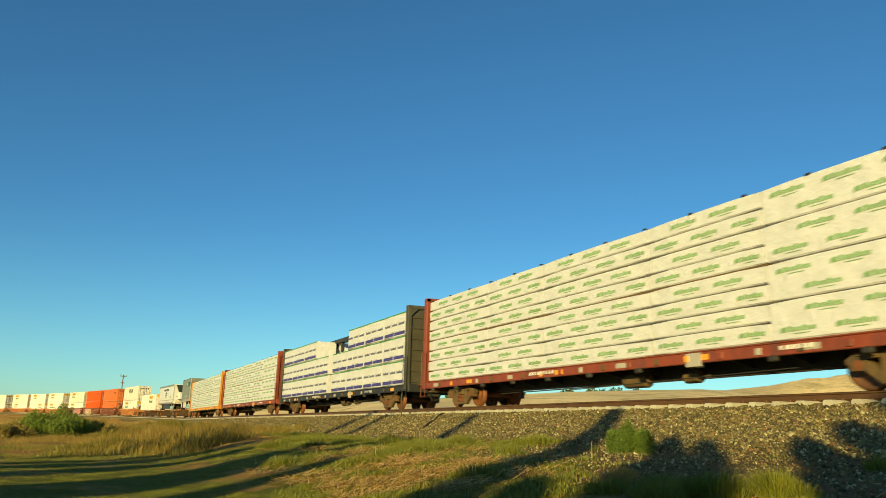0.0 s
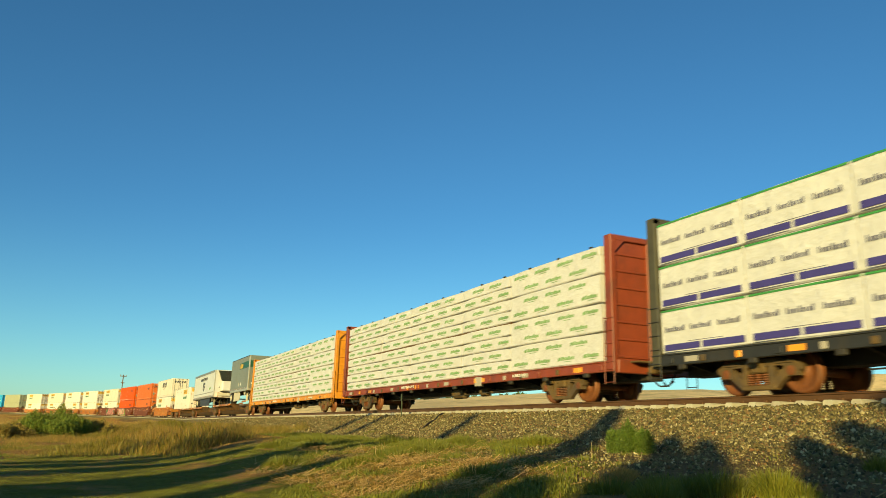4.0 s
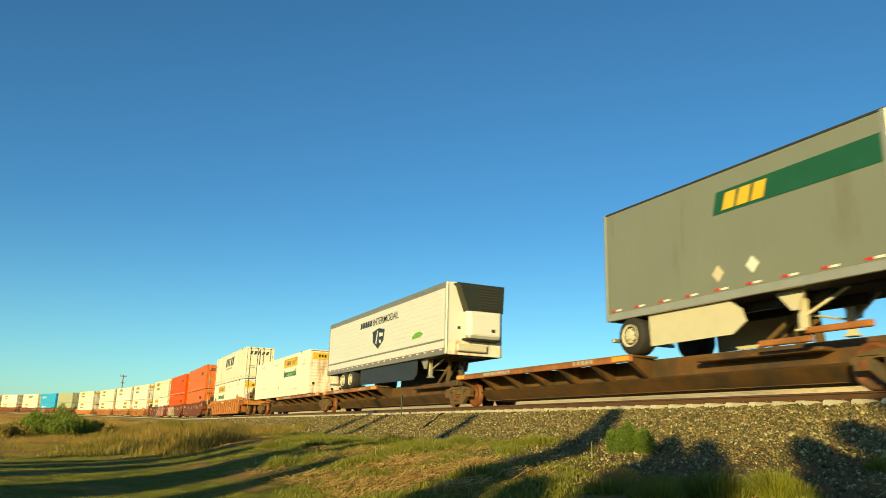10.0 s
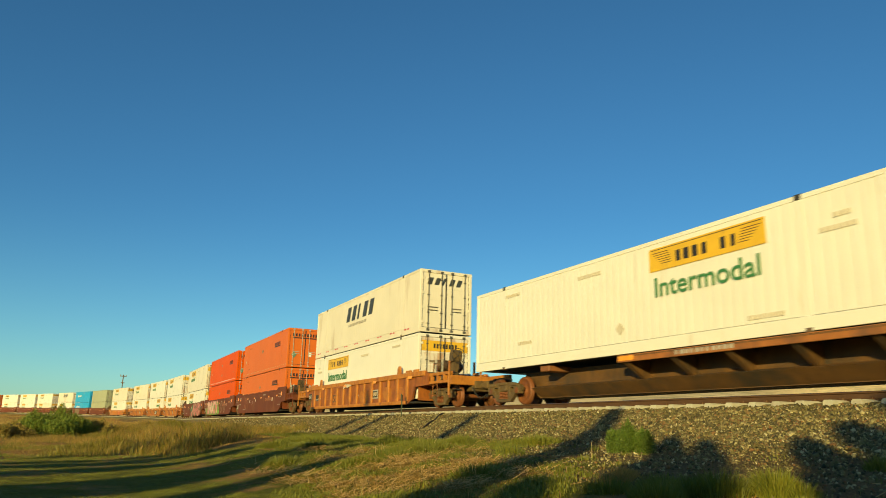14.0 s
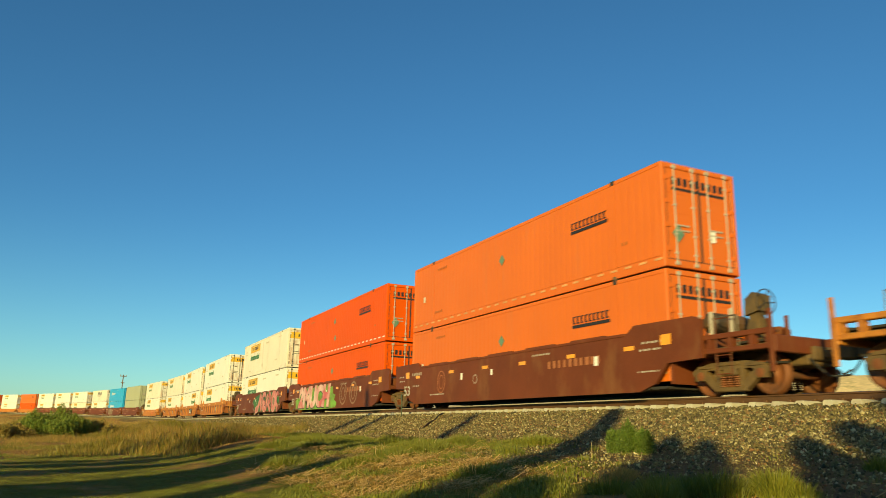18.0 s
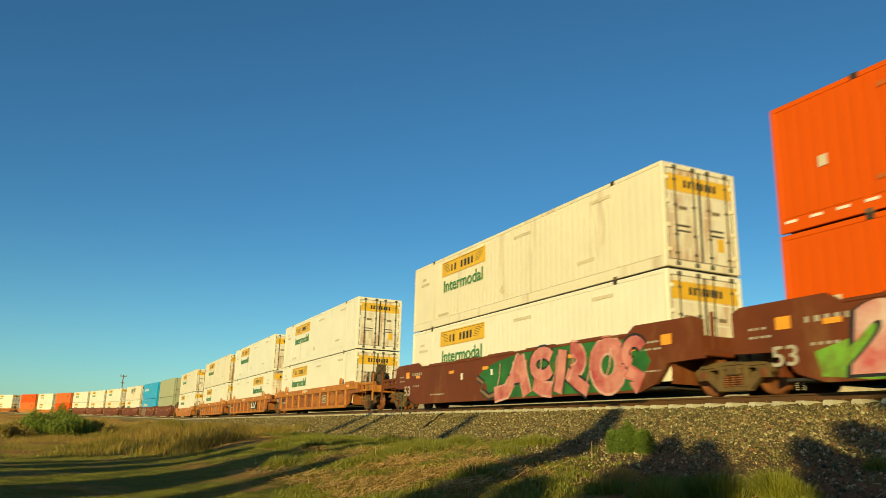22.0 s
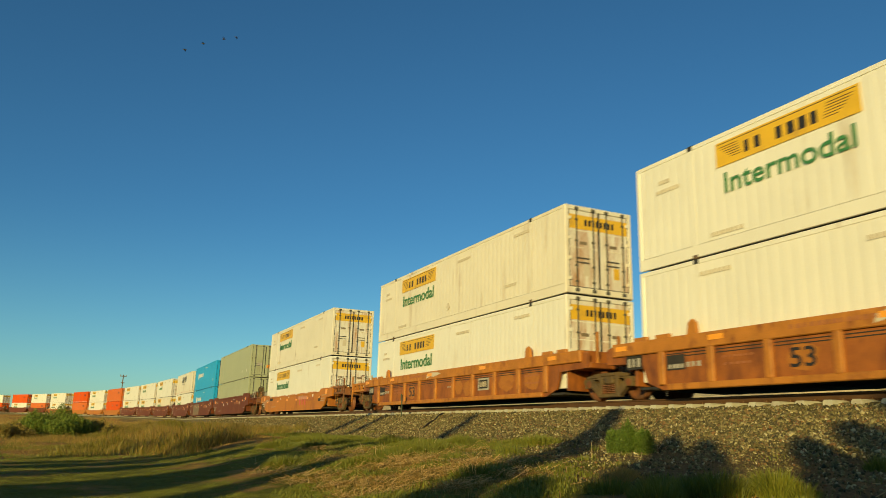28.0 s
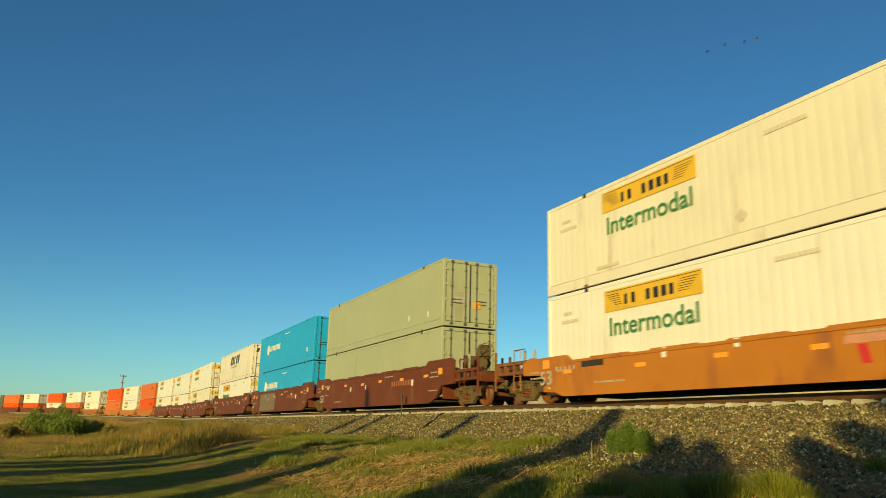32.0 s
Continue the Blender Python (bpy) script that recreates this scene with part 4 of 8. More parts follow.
        if is_end:
            # the body's end: a sill along each edge, a cross sill and a walkway over the bogie
            for sy in (-1, 1):
                q0, q1 = sorted((sy * 1.26, sy * 1.42))
                em = M_END if paint is M_WELL_ORANGE else trim
                xa, xb = sorted((sx * (H - 0.3), sx * (H + 1.9)))
                sill = part("end_side_sill", Shape().box(xa, xb, q0, q1, 1.24, 1.36, 0.015).box(xa, xb, q0, q1, 0.92, 1.03, 0.015), em, car)
                for q in (0.15, 0.75, 1.35, 1.80):
                    part("sill_post", Shape().box(sx * (H + q) - 0.07, sx * (H + q) + 0.07, q0 + 0.01, q1 - 0.01, 1.02, 1.25), em, sill)
            part("cross_sill", Shape().box(sx * (H + 1.9) - 0.07, sx * (H + 1.9) + 0.07, -1.40, 1.40, 0.84, 1.20, 0.02), M_END if paint is M_WELL_ORANGE else trim, car)
            part("end_ladder_post", Shape().box(sx * (H + 1.9) - 0.05, sx * (H + 1.9) + 0.05, -1.47, -1.41, 0.42, 1.75, 0.01), M_END if paint is M_WELL_ORANGE else trim, car)
            w0, w1 = sorted((sx * (H + 0.6), sx * (H + 1.8)))
            part("walkway", Shape().box(w0, w1, -1.25, 1.25, 1.10, 1.15, 0.01), M_BLACK, car)
            part("brake_lever", Shape().rod((sx * (H + 0.3), -1.15, 1.3), (sx * (H + 1.7), -1.1, 1.38), 0.025, 6).rod((sx * (H + 0.3), -0.8, 0.72), (sx * (H + 1.8), -0.85, 0.66), 0.03, 6), M_BLACK, car)
        for y in (-1.1, 0.7):
            for xx in ((sx * (H - 0.05)), (sx * (H + 0.55))):
                if is_end or abs(xx) < H:
                    part("grab_post", Shape().box(xx - 0.04, xx + 0.04, y - 0.04, y + 0.04, 1.0, 1.95 if sx > 0 else 1.72, 0.01), M_PRINT_GREY if is_end and y < 0 else trim, car)
        if is_end:
            coupler(car, sx * (H + 1.95), sx)
            ladder(car, sx * (H + 0.55), -1.40, 0.45, 1.7, 0.42, paint)
            gr = Shape().rod((sx * (H + 0.2), -1.3, 1.06), (sx * (H + 0.2), -1.3, 1.75), 0.015, 6).rod((sx * (H + 0.9), -1.3, 1.06), (sx * (H + 0.9), -1.3, 1.75), 0.015, 6).rod((sx * (H + 0.2), -1.3, 1.75), (sx * (H + 0.9), -1.3, 1.75), 0.015, 6)
            part("handrail", gr, M_RODS, car)
            if sx > 0 and style != "low":
                bx, bz = H + 0.95, 2.05
                bw = Shape()
                for k in range(18):
                    a, b = 2 * math.pi * k / 18, 2 * math.pi * (k + 1) / 18
                    bw.rod((bx + 0.26, -0.7 + 0.29 * math.cos(a), bz + 0.29 * math.sin(a)), (bx + 0.26, -0.7 + 0.29 * math.cos(b), bz + 0.29 * math.sin(b)), 0.014, 6)
                for k in range(5):
                    a = 2 * math.pi * k / 5
                    bw.rod((bx + 0.22, -0.7, bz), (bx + 0.26, -0.7 + 0.29 * math.cos(a), bz + 0.29 * math.sin(a)), 0.012, 6)
                wheel = part("brake_wheel", bw, M_BLACK, car)
                part("brake_housing", Shape().prism([(bx - 0.2, bz - 0.28), (bx + 0.2, bz - 0.2), (bx + 0.22, bz + 0.16), (bx + 0.05, bz + 0.24), (bx - 0.16, bz + 0.1)], -0.9, -0.5), M_IRON, wheel)
                part("brake_stand", Shape().prism([(bx - 0.28, 1.1), (bx + 0.16, 1.1), (bx + 0.12, bz - 0.2), (bx - 0.12, bz - 0.2)], -0.82, -0.6), M_IRON, car)
                part("air_reservoir", Shape().lathe([(0.12, -0.65), (0.25, -0.52), (0.25, 0.52), (0.12, 0.65)], (H - 0.2, -0.45, 1.72), "y", 16), M_SPINE, car)
                part("pipe", Shape().rod((H - 0.1, -1.05, 1.4), (H + 1.7, -1.0, 1.32), 0.03, 6), M_BLACK, car)
        if not is_end and sx < 0:
            part("articulation", Shape().lathe([(0.3, 0.55), (0.36, 0.6), (0.36, 0.95), (0.3, 1.0)], (-9.79, 0, 0), "z", 16), M_IRON, car)
    if front:
        bogie(car, 9.8 if rear else 9.75)
    bogie(car, -9.8)
    return car


# ---- containers and trailers ----
CL, CW, CH = 8.075, 1.295, 2.896


def corrugated(x0, x1, y, z0, z1, out, pitch=0.30, depth=0.0045):
    """A sheet wall with shallow upright ribs; out is -1 or 1, the way it faces."""
    n = max(1, round((x1 - x0) / pitch))
    p = (x1 - x0) / n
    prof = []
    for k in range(n):
        a = x0 + k * p
        prof += [(a, 0), (a + p * 0.55, 0), (a + p * 0.65, -depth), (a + p * 0.9, -depth)]
    prof.append((x1, 0))
    v = [(x, y + out * d, z) for x, d in prof for z in (z0, z1)] + [(x0, y - out * 0.05, z0), (x0, y - out * 0.05, z1), (x1, y - out * 0.05, z0), (x1, y - out * 0.05, z1)]
    m = len(prof)
    f = [(2 * i, 2 * i + 2, 2 * i + 3, 2 * i + 1) for i in range(m - 1)]
    f += [(2 * m, 2 * m + 1, 2 * m + 3, 2 * m + 2)]
    return Shape().add(v, f)


def container(paint, label, brand, doors=True, rods=None):
    """A 53-foot container, doors at +x; the origin lies under its middle, at its floor."""
    c = thing("shipping_container", label, "container", "containers on the train")
    for sy in (-1, 1):
        side = part("side_wall", corrugated(-CL + 0.12, CL - 0.12, sy * (CW - 0.012), 0.34, CH - 0.12, sy), paint, c)
        part("bottom_rail", Shape().box(-6.14, 6.14, min(sy * CW, sy * (CW - 0.07)), max(sy * CW, sy * (CW - 0.07)), 0.028, 0.33, 0.008).box(-CL + 0.02, -6.12, min(sy * (CW - 0.002), sy * (CW - 0.07)), max(sy * (CW - 0.002), sy * (CW - 0.07)), 0.03, 0.33, 0.008).box(6.12, CL - 0.02, min(sy * (CW - 0.002), sy * (CW - 0.07)), max(sy * (CW - 0.002), sy * (CW - 0.07)), 0.03, 0.33, 0.008), paint, c)
        part("top_rail", Shape().box(-CL + 0.02, CL - 0.02, min(sy * CW, sy * (CW - 0.07)), max(sy * CW, sy * (CW - 0.07)), CH - 0.13, CH - 0.02, 0.008), paint, c)
        for x in (-6.05, 6.05):
            part("post", Shape().box(x - 0.09, x + 0.09, min(sy * (CW - 0.008), sy * (CW - 0.06)), max(sy * (CW - 0.008), sy * (CW - 0.06)), 0.05, CH - 0.03), paint, side)
            for z in (0.0, CH - 0.13):
                part("corner_casting", Shape().box(x - 0.09, x + 0.09, min(sy * (CW + 0.006), sy * (CW - 0.1)), max(sy * (CW + 0.006), sy * (CW - 0.1)), z, z + (0.13 if z else 0.10), 0.012), M_GAP if z else M_CASTING, side)
        for x in (-CL, CL - 0.14):
            part("corner_post", Shape().box(x, x + 0.14, min(sy * CW, sy * (CW - 0.14)), max(sy * CW, sy * (CW - 0.14)), 0.05, CH - 0.02, 0.012), paint, c)
    part("roof", Shape().box(-CL + 0.02, CL - 0.02, -CW + 0.03, CW - 0.03, CH - 0.06, CH - 0.02), paint, c)
    part("floor", Shape().box(-CL + 0.05, CL - 0.05, -CW + 0.05, CW - 0.05, 0.10, 0.24), M_GAP, c)
    edge = [(-CL + 0.05, 0.1), (-CL + 0.05, CH - 0.1), (-CL + 0.01, CH - 0.1)]
    for k in range(8, -1, -1):
        z = 0.34 + k * 0.21
        edge += [(-CL + 0.01, z + 0.085), (-CL - 0.012, z + 0.075), (-CL - 0.012, z + 0.01), (-CL + 0.01, z)]
    nose = Shape().prism(edge + [(-CL + 0.01, 0.1)], -CW + 0.14, CW - 0.14)
    part("nose_wall", nose, M_STAINED if brand == "yellow" else paint, c)
    if brand == "yellow":
        plate_ob = part("yellow_panel", Shape().box(-CL - 0.022, -CL - 0.013, -1.0, 1.05, CH - 0.62, CH - 0.20), M_PRINT_YELLOW, c)
        for k in range(7):
            if k != 3:
                part("print_bar", Shape().box(-CL - 0.026, -CL - 0.022, -0.62 + k * 0.19, -0.49 + k * 0.19, CH - 0.50, CH - 0.32), M_PRINT_BLACK, plate_ob)
        for yy, zz in ((-1.02, 0.36), (-0.45, 0.30), (0.82, 0.62)):
            part("vent_cover", Shape().box(-CL - 0.024, -CL - 0.012, yy, yy + 0.16, zz, zz + 0.16), M_GAP, c)
    part("door_sill", Shape().box(CL - 0.1, CL, -CW + 0.1, CW - 0.1, 0.05, 0.24, 0.01), paint, c)
    part("door_header", Shape().box(CL - 0.1, CL, -CW + 0.1, CW - 0.1, CH - 0.16, CH - 0.02, 0.01), paint, c)
    rm = rods or (M_PRINT_GREY if brand == "bars" else M_RODS)
    for sy in (-1, 1):
        y0, y1 = (-CW + 0.14, -0.012) if sy < 0 else (0.012, CW - 0.14)
        door = part("door", Shape().box(CL - 0.07, CL - 0.025, y0, y1, 0.25, CH - 0.17, 0.008), M_STAINED if brand == "yellow" else paint, c)
        for y in (y0 + 0.28, y1 - 0.22):
            s = Shape().rod((CL + 0.005, y, 0.12), (CL + 0.005, y, CH - 0.06), 0.02, 8)
            for z in (0.4, 0.9, 1.7, 2.4):
                s.box(CL - 0.03, CL + 0.02, y - 0.05, y + 0.05, z, z + 0.05)
            part("lock_rod", s, rm, door)
        hs = Shape()
        for z in (1.02, 1.16):
            hs.box(CL - 0.02, CL + 0.012, y0 + 0.25, y0 + 0.75, z, z + 0.035)
        part("door_handle", hs, rm, door)
        part("gasket", Shape().box(CL - 0.05, CL - 0.016, y0 - 0.012, y0 + 0.022, 0.24, CH - 0.16).box(CL - 0.05, CL - 0.016, y1 - 0.022, y1 + 0.012, 0.24, CH - 0.16).box(CL - 0.05, CL - 0.016, y0, y1, 0.235, 0.265), M_GAP, door)
        kp = Shape()
        for y in (y0 + 0.28, y1 - 0.22):
            for z in (0.10, CH - 0.17):
                kp.box(CL - 0.01, CL + 0.03, y - 0.07, y + 0.07, z, z + 0.10, 0.008)
        part("keepers", kp, rm, door)
        if brand == "yellow":
            part("warning_label", Shape().box(CL - 0.03, CL - 0.019, (y0 + y1) / 2 - 0.02, (y0 + y1) / 2 + 0.2, 0.62, 0.98), M_PRINT_YELLOW if sy > 0 else M_PRINT_FAINT, door)
            part("data_plate", Shape().box(CL - 0.03, CL - 0.019, (y0 + y1) / 2 - 0.16, (y0 + y1) / 2 + 0.12, 1.62, 1.72), M_PRINT_DARKER, door)
        hg = Shape()
        for z in (0.45, 1.1, 1.75, 2.4):
            ye = -CW + 0.10 if sy < 0 else CW - 0.22
            hg.box(CL - 0.03, CL + 0.012, ye, ye + 0.12, z, z + 0.10)
        part("hinges", hg, paint, door)
        for z in (1.5, 2.05):
            part("door_panel_line", Shape().box(CL - 0.03, CL - 0.018, y0 + 0.05, y1 - 0.05, z, z + 0.03), paint, door)
    # markings on both long sides; the same end of the box carries them
    for sy in (-1, 1):
        face = sy * (CW + 0.009)

        def plate(name, x, z, a, b, m):
            return part(name, Shape().box(x, x + a, min(face, face - sy * 0.006), max(face, face - sy * 0.006), z, z + b), m, c)

        def place(me, x, z, a):
            o = part("lettering", me, M_PRINT_GREEN, c)
            if sy < 0:
                o.matrix_local = pose(x, -CW - 0.012, z)
            else:
                o.matrix_local = pose(x + a, CW + 0.012, z, 0, 0, 180)

        if brand == "yellow":
            s1 = plate("yellow_panel", -5.2, 2.04, 3.72, 0.60, M_PRINT_YELLOW)
            marksets = [Shape().box(-5.13, -1.55, min(face, face + sy * 0.004), max(face, face + sy * 0.004), 2.585, 2.60), Shape()]
            for k, w in enumerate((0.16, 0.2, 0.0, 0.2, 0.24, 0.24, 0.2)):
                x = -4.35 + k * 0.29
                if w:
                    marksets[1].box(x, x + w * 0.75, min(face, face + sy * 0.004), max(face, face + sy * 0.004), 2.17, 2.45)
            for k in range(6):
                marksets[1].box(-5.1 + k * 0.07, -4.55 + k * 0.02, min(face, face + sy * 0.004), max(face, face + sy * 0.004), 2.50 - k * 0.06, 2.515 - k * 0.06)
                marksets[1].box(-2.2 - k * 0.02, -1.6 - k * 0.07, min(face, face + sy * 0.004), max(face, face + sy * 0.004), 2.50 - k * 0.06, 2.515 - k * 0.06)
            part("panel_print", marksets[0], M_PRINT_BLACK, s1)
            part("panel_print", marksets[1], M_PRINT_BLACK, s1)
            place(ME_INTERMODAL, -5.0, 1.36, 3.35)
            for x, z, n in ((-7.2, 2.2, 3), (-7.3, 1.95, 6), (5.0, 2.45, 7), (-5.5, 0.42, 7), (4.3, 0.75, 6), (0.6, 2.38, 8)):
                s = Shape()
                for k in range(n):
                    s.box(x + k * 0.14, x + k * 0.14 + 0.10, min(face, face - sy * 0.01), max(face, face - sy * 0.01), z, z + 0.10)
                part("stencil_mark", s, M_PRINT_FAINT, c)
            part("seal_patch", Shape().lathe([(0.17, 0), (0.17, 0.004)], (-0.2, face - 0.002, 0.72), "y", 4), M_PRINT_FAINT, c)
        elif brand == "block":
            for (x0, pts) in SLANT_SHAPES:
                s = Shape().prism([(-2.2 + x0 + px, 1.62 + pz) if sy < 0 else (2.2 - x0 - px, 1.62 + pz) for px, pz in pts], face - 0.004, face + 0.004)
                part("slanted_mark", s, M_PRINT_SLATE, c)
            s = Shape()
            for k in range(12):
                s.box(-1.8 + k * 0.25, -1.64 + k * 0.25, min(face, face - sy * 0.008), max(face, face - sy * 0.008), 1.32, 1.46)
            part("stencil_mark", s, M_PRINT_GREY, c)
            s = Shape()
            for k in range(9):
                for d in (0.0, 0.36):
                    s.box(-7.6 + k * 1.75 + d, -7.38 + k * 1.75 + d, min(face, face - sy * 0.008), max(face, face - sy * 0.008), 0.24, 0.30)
            part("reflective_strip", s, M_PRINT_RED, c)
        elif brand == "bars":
            s = Shape()
            for k in range(9):
                s.box(4.05 + k * 0.195, 4.05 + k * 0.195 + 0.06, min(face, face - sy * 0.008), max(face, face - sy * 0.008), 1.90, 2.10)
                s.box(4.05 + k * 0.195, 4.05 + k * 0.195 + 0.15, min(face, face - sy * 0.008), max(face, face - sy * 0.008), 2.08, 2.11)
                s.box(4.05 + k * 0.195, 4.05 + k * 0.195 + 0.13, min(face, face - sy * 0.008), max(face, face - sy * 0.008), 1.89, 1.925)
            s.box(4.02, 5.80, min(face, face - sy * 0.008), max(face, face - sy * 0.008), 1.76, 1.85)
            part("dark_bar", s, M_PRINT_BLACK, c)
            for x, z in (((-0.3, 1.95), (-0.1, 0.95)) if paint is M_RED else ((-0.2, 1.8),)):
                part("diamond_patch", Shape().prism([(x, z - 0.2), (x + 0.2, z), (x, z + 0.2), (x - 0.2, z)], face - 0.004, face + 0.004), M_TEAL, c)
            s = Shape()
            for k in range(27):
                s.box(-7.9 + k * 0.6, -7.62 + k * 0.6, min(face, face - sy * 0.008), max(face, face - sy * 0.008), 0.22, 0.28)
            part("reflective_strip", s, M_PRINT_WHITE if paint is M_RED else M_PRINT_SILVER, c)
            part("white_sticker", Shape().box(-7.0, -6.8, min(face, face - sy * 0.008), max(face, face - sy * 0.008), 1.22, 1.46), M_PRINT_FAINT, c)
            for x, z, n in ((-5.6, 2.4, 6), (-5.8, 0.6, 5), (6.4, 0.9, 2)):
                marks(c, x, z, n, 0.15, 0.11, 0.09, face, M_PRINT_DIM)
        elif brand == "globe":
            s = Shape()
            for k in range(8):
                s.box(-4.4 + k * 0.42, -4.12 + k * 0.42, min(face, face - sy * 0.008), max(face, face - sy * 0.008), 1.55, 1.95)
            part("white_lettering_bars", s, M_PRINT_WHITE, c)
            part("white_arc", Shape().lathe([(0.42, 0), (0.42, 0.006)], (-5.0, face - 0.003, 1.72), "y", 12), M_PRINT_WHITE, c)
            part("stencil_mark", Shape().box(0.2, 1.6, min(face, face - sy * 0.008), max(face, face - sy * 0.008), 2.45, 2.52), M_PRINT_WHITE, c)
            part("stencil_mark", Shape().box(6.4, 6.7, min(face, face - sy * 0.008), max(face, face - sy * 0.008), 0.7, 0.95), M_PRINT_WHITE, c)
        elif brand == "plain":
            for x, z, n in ((6.6, 0.55, 1), (4.5, 0.6, 1)):
                s = Shape().box(x, x + 0.12, min(face, face - sy * 0.008), max(face, face - sy * 0.008), z, z + 0.25)
                part("stencil_mark", s, M_PRINT_WHITE, c)
    if brand == "yellow":
        p = part("yellow_panel", Shape().box(CL - 0.03, CL - 0.018, -CW + 0.15, CW - 0.15, 2.12, 2.58), M_PRINT_YELLOW, c)
        s = Shape()
        for k in range(8):
            s.box(CL - 0.018, CL - 0.013, -0.55 + k * 0.15, -0.46 + k * 0.15, 2.25, 2.45)
        part("panel_print", s, M_PRINT_BLACK, p)
    elif brand == "bars":
        s = Shape()
        for k in range(9):
            s.box(CL - 0.03, CL - 0.018, -0.95 + k * 0.21, -0.82 + k * 0.21, 2.28, 2.50)
        s.box(CL - 0.03, CL - 0.018, -0.95, 0.92, 2.14, 2.22)
        part("dark_bar", s, M_PRINT_BLACK, c)
        part("diamond_patch", Shape().prism([(-0.8, 0.7), (-0.6, 0.95), (-0.8, 1.2), (-1.0, 0.95)], CL + 0.0, CL + 0.01, "x"), M_TEAL, c)
        part("white_sticker", Shape().box(CL + 0.0, CL + 0.01, 0.3, 0.5, 0.85, 1.15), M_PRINT_WHITE, c)
    elif brand == "block":
        for (x0, pts) in SLANT_SHAPES:
            part("slanted_mark", Shape().prism([(-0.95 + (x0 + px) * 0.40, 2.2 + pz * 0.40) for px, pz in pts], CL - 0.03, CL - 0.017, "x"), M_PRINT_SLATE, c)
    elif brand == "plain":
        marks_end = Shape().box(CL - 0.02, CL, -0.7, -0.2, 1.05, 1.3)
        part("stencil_mark", marks_end, M_PRINT_GREY, c)
        part("orange_sticker", Shape().box(CL - 0.02, CL, 0.15, 0.5, 0.85, 1.15), M_PRINT_ORANGE, c)
    elif brand == "globe":
        part("white_roundel", Shape().lathe([(0.3, 0), (0.3, 0.008)], (CL + 0.02, 0.0, 2.1), "x", 12), M_PRINT_WHITE, c)
    return c


M_PRINT_DARKER = mat("print_dull_brown", (0.20, 0.15, 0.09), 0.6, vary=0.3)
M_PRINT_SILVER = mat("strip_dull_silver", (0.55, 0.30, 0.12), 0.5, vary=0.3)
M_PRINT_FAINT = mat("stencil_faint", (0.58, 0.50, 0.38), 0.6, vary=0.1)
M_PRINT_DIM = mat("stencil_dim_orange", (0.40, 0.12, 0.02), 0.6, vary=0.1)
M_PRINT_SLATE = mat("print_slate", (0.045, 0.05, 0.05), 0.5, vary=0.15)
ME_INTERMODAL = lettering("Intermodal", 3.35, 0.50, M_PRINT_GREEN)
# plain slanted bars in place of a wordmark
SLANT_SHAPES = [(k * 0.9, [(0.0, 0.0), (0.55 if k != 2 else 0.25, 0.0), (0.83 if k != 2 else 0.53, 0.8), (0.28, 0.8)]) for k in range(5)]


def trailer_tyres(c, x, sides=(-1, 1)):
    for sy in sides:
        y = sy * 1.02
        w = part("wheel", Shape().lathe([(0.30, -0.27), (0.47, -0.25), (0.505, -0.2), (0.505, 0.2), (0.47, 0.25), (0.30, 0.27)], (x, y, 0.505), "y", 26), M_RUBBER, c, smooth_shade=True)
        yo = y + sy * 0.235
        part("rim", Shape().lathe([(0.31, 0.0), (0.30, 0.07), (0.24, 0.03), (0.12, 0.05), (0.11, 0.10), (0.02, 0.11)] if sy > 0 else [(0.02, -0.11), (0.11, -0.10), (0.12, -0.05), (0.24, -0.03), (0.30, -0.07), (0.31, 0.0)], (x, yo, 0.505), "y", 20), M_SKIRT, w)
        # flat dark discs on the rim: the holes' shade put into colour
        for k in range(8):
            a = 2 * math.pi * k / 8
            part("rim_hole", Shape().lathe([(0.028, -0.004), (0.028, 0.004)], (x + 0.195 * math.cos(a), yo + sy * 0.042, 0.505 + 0.195 * math.sin(a)), "y", 8), M_GAP, w)


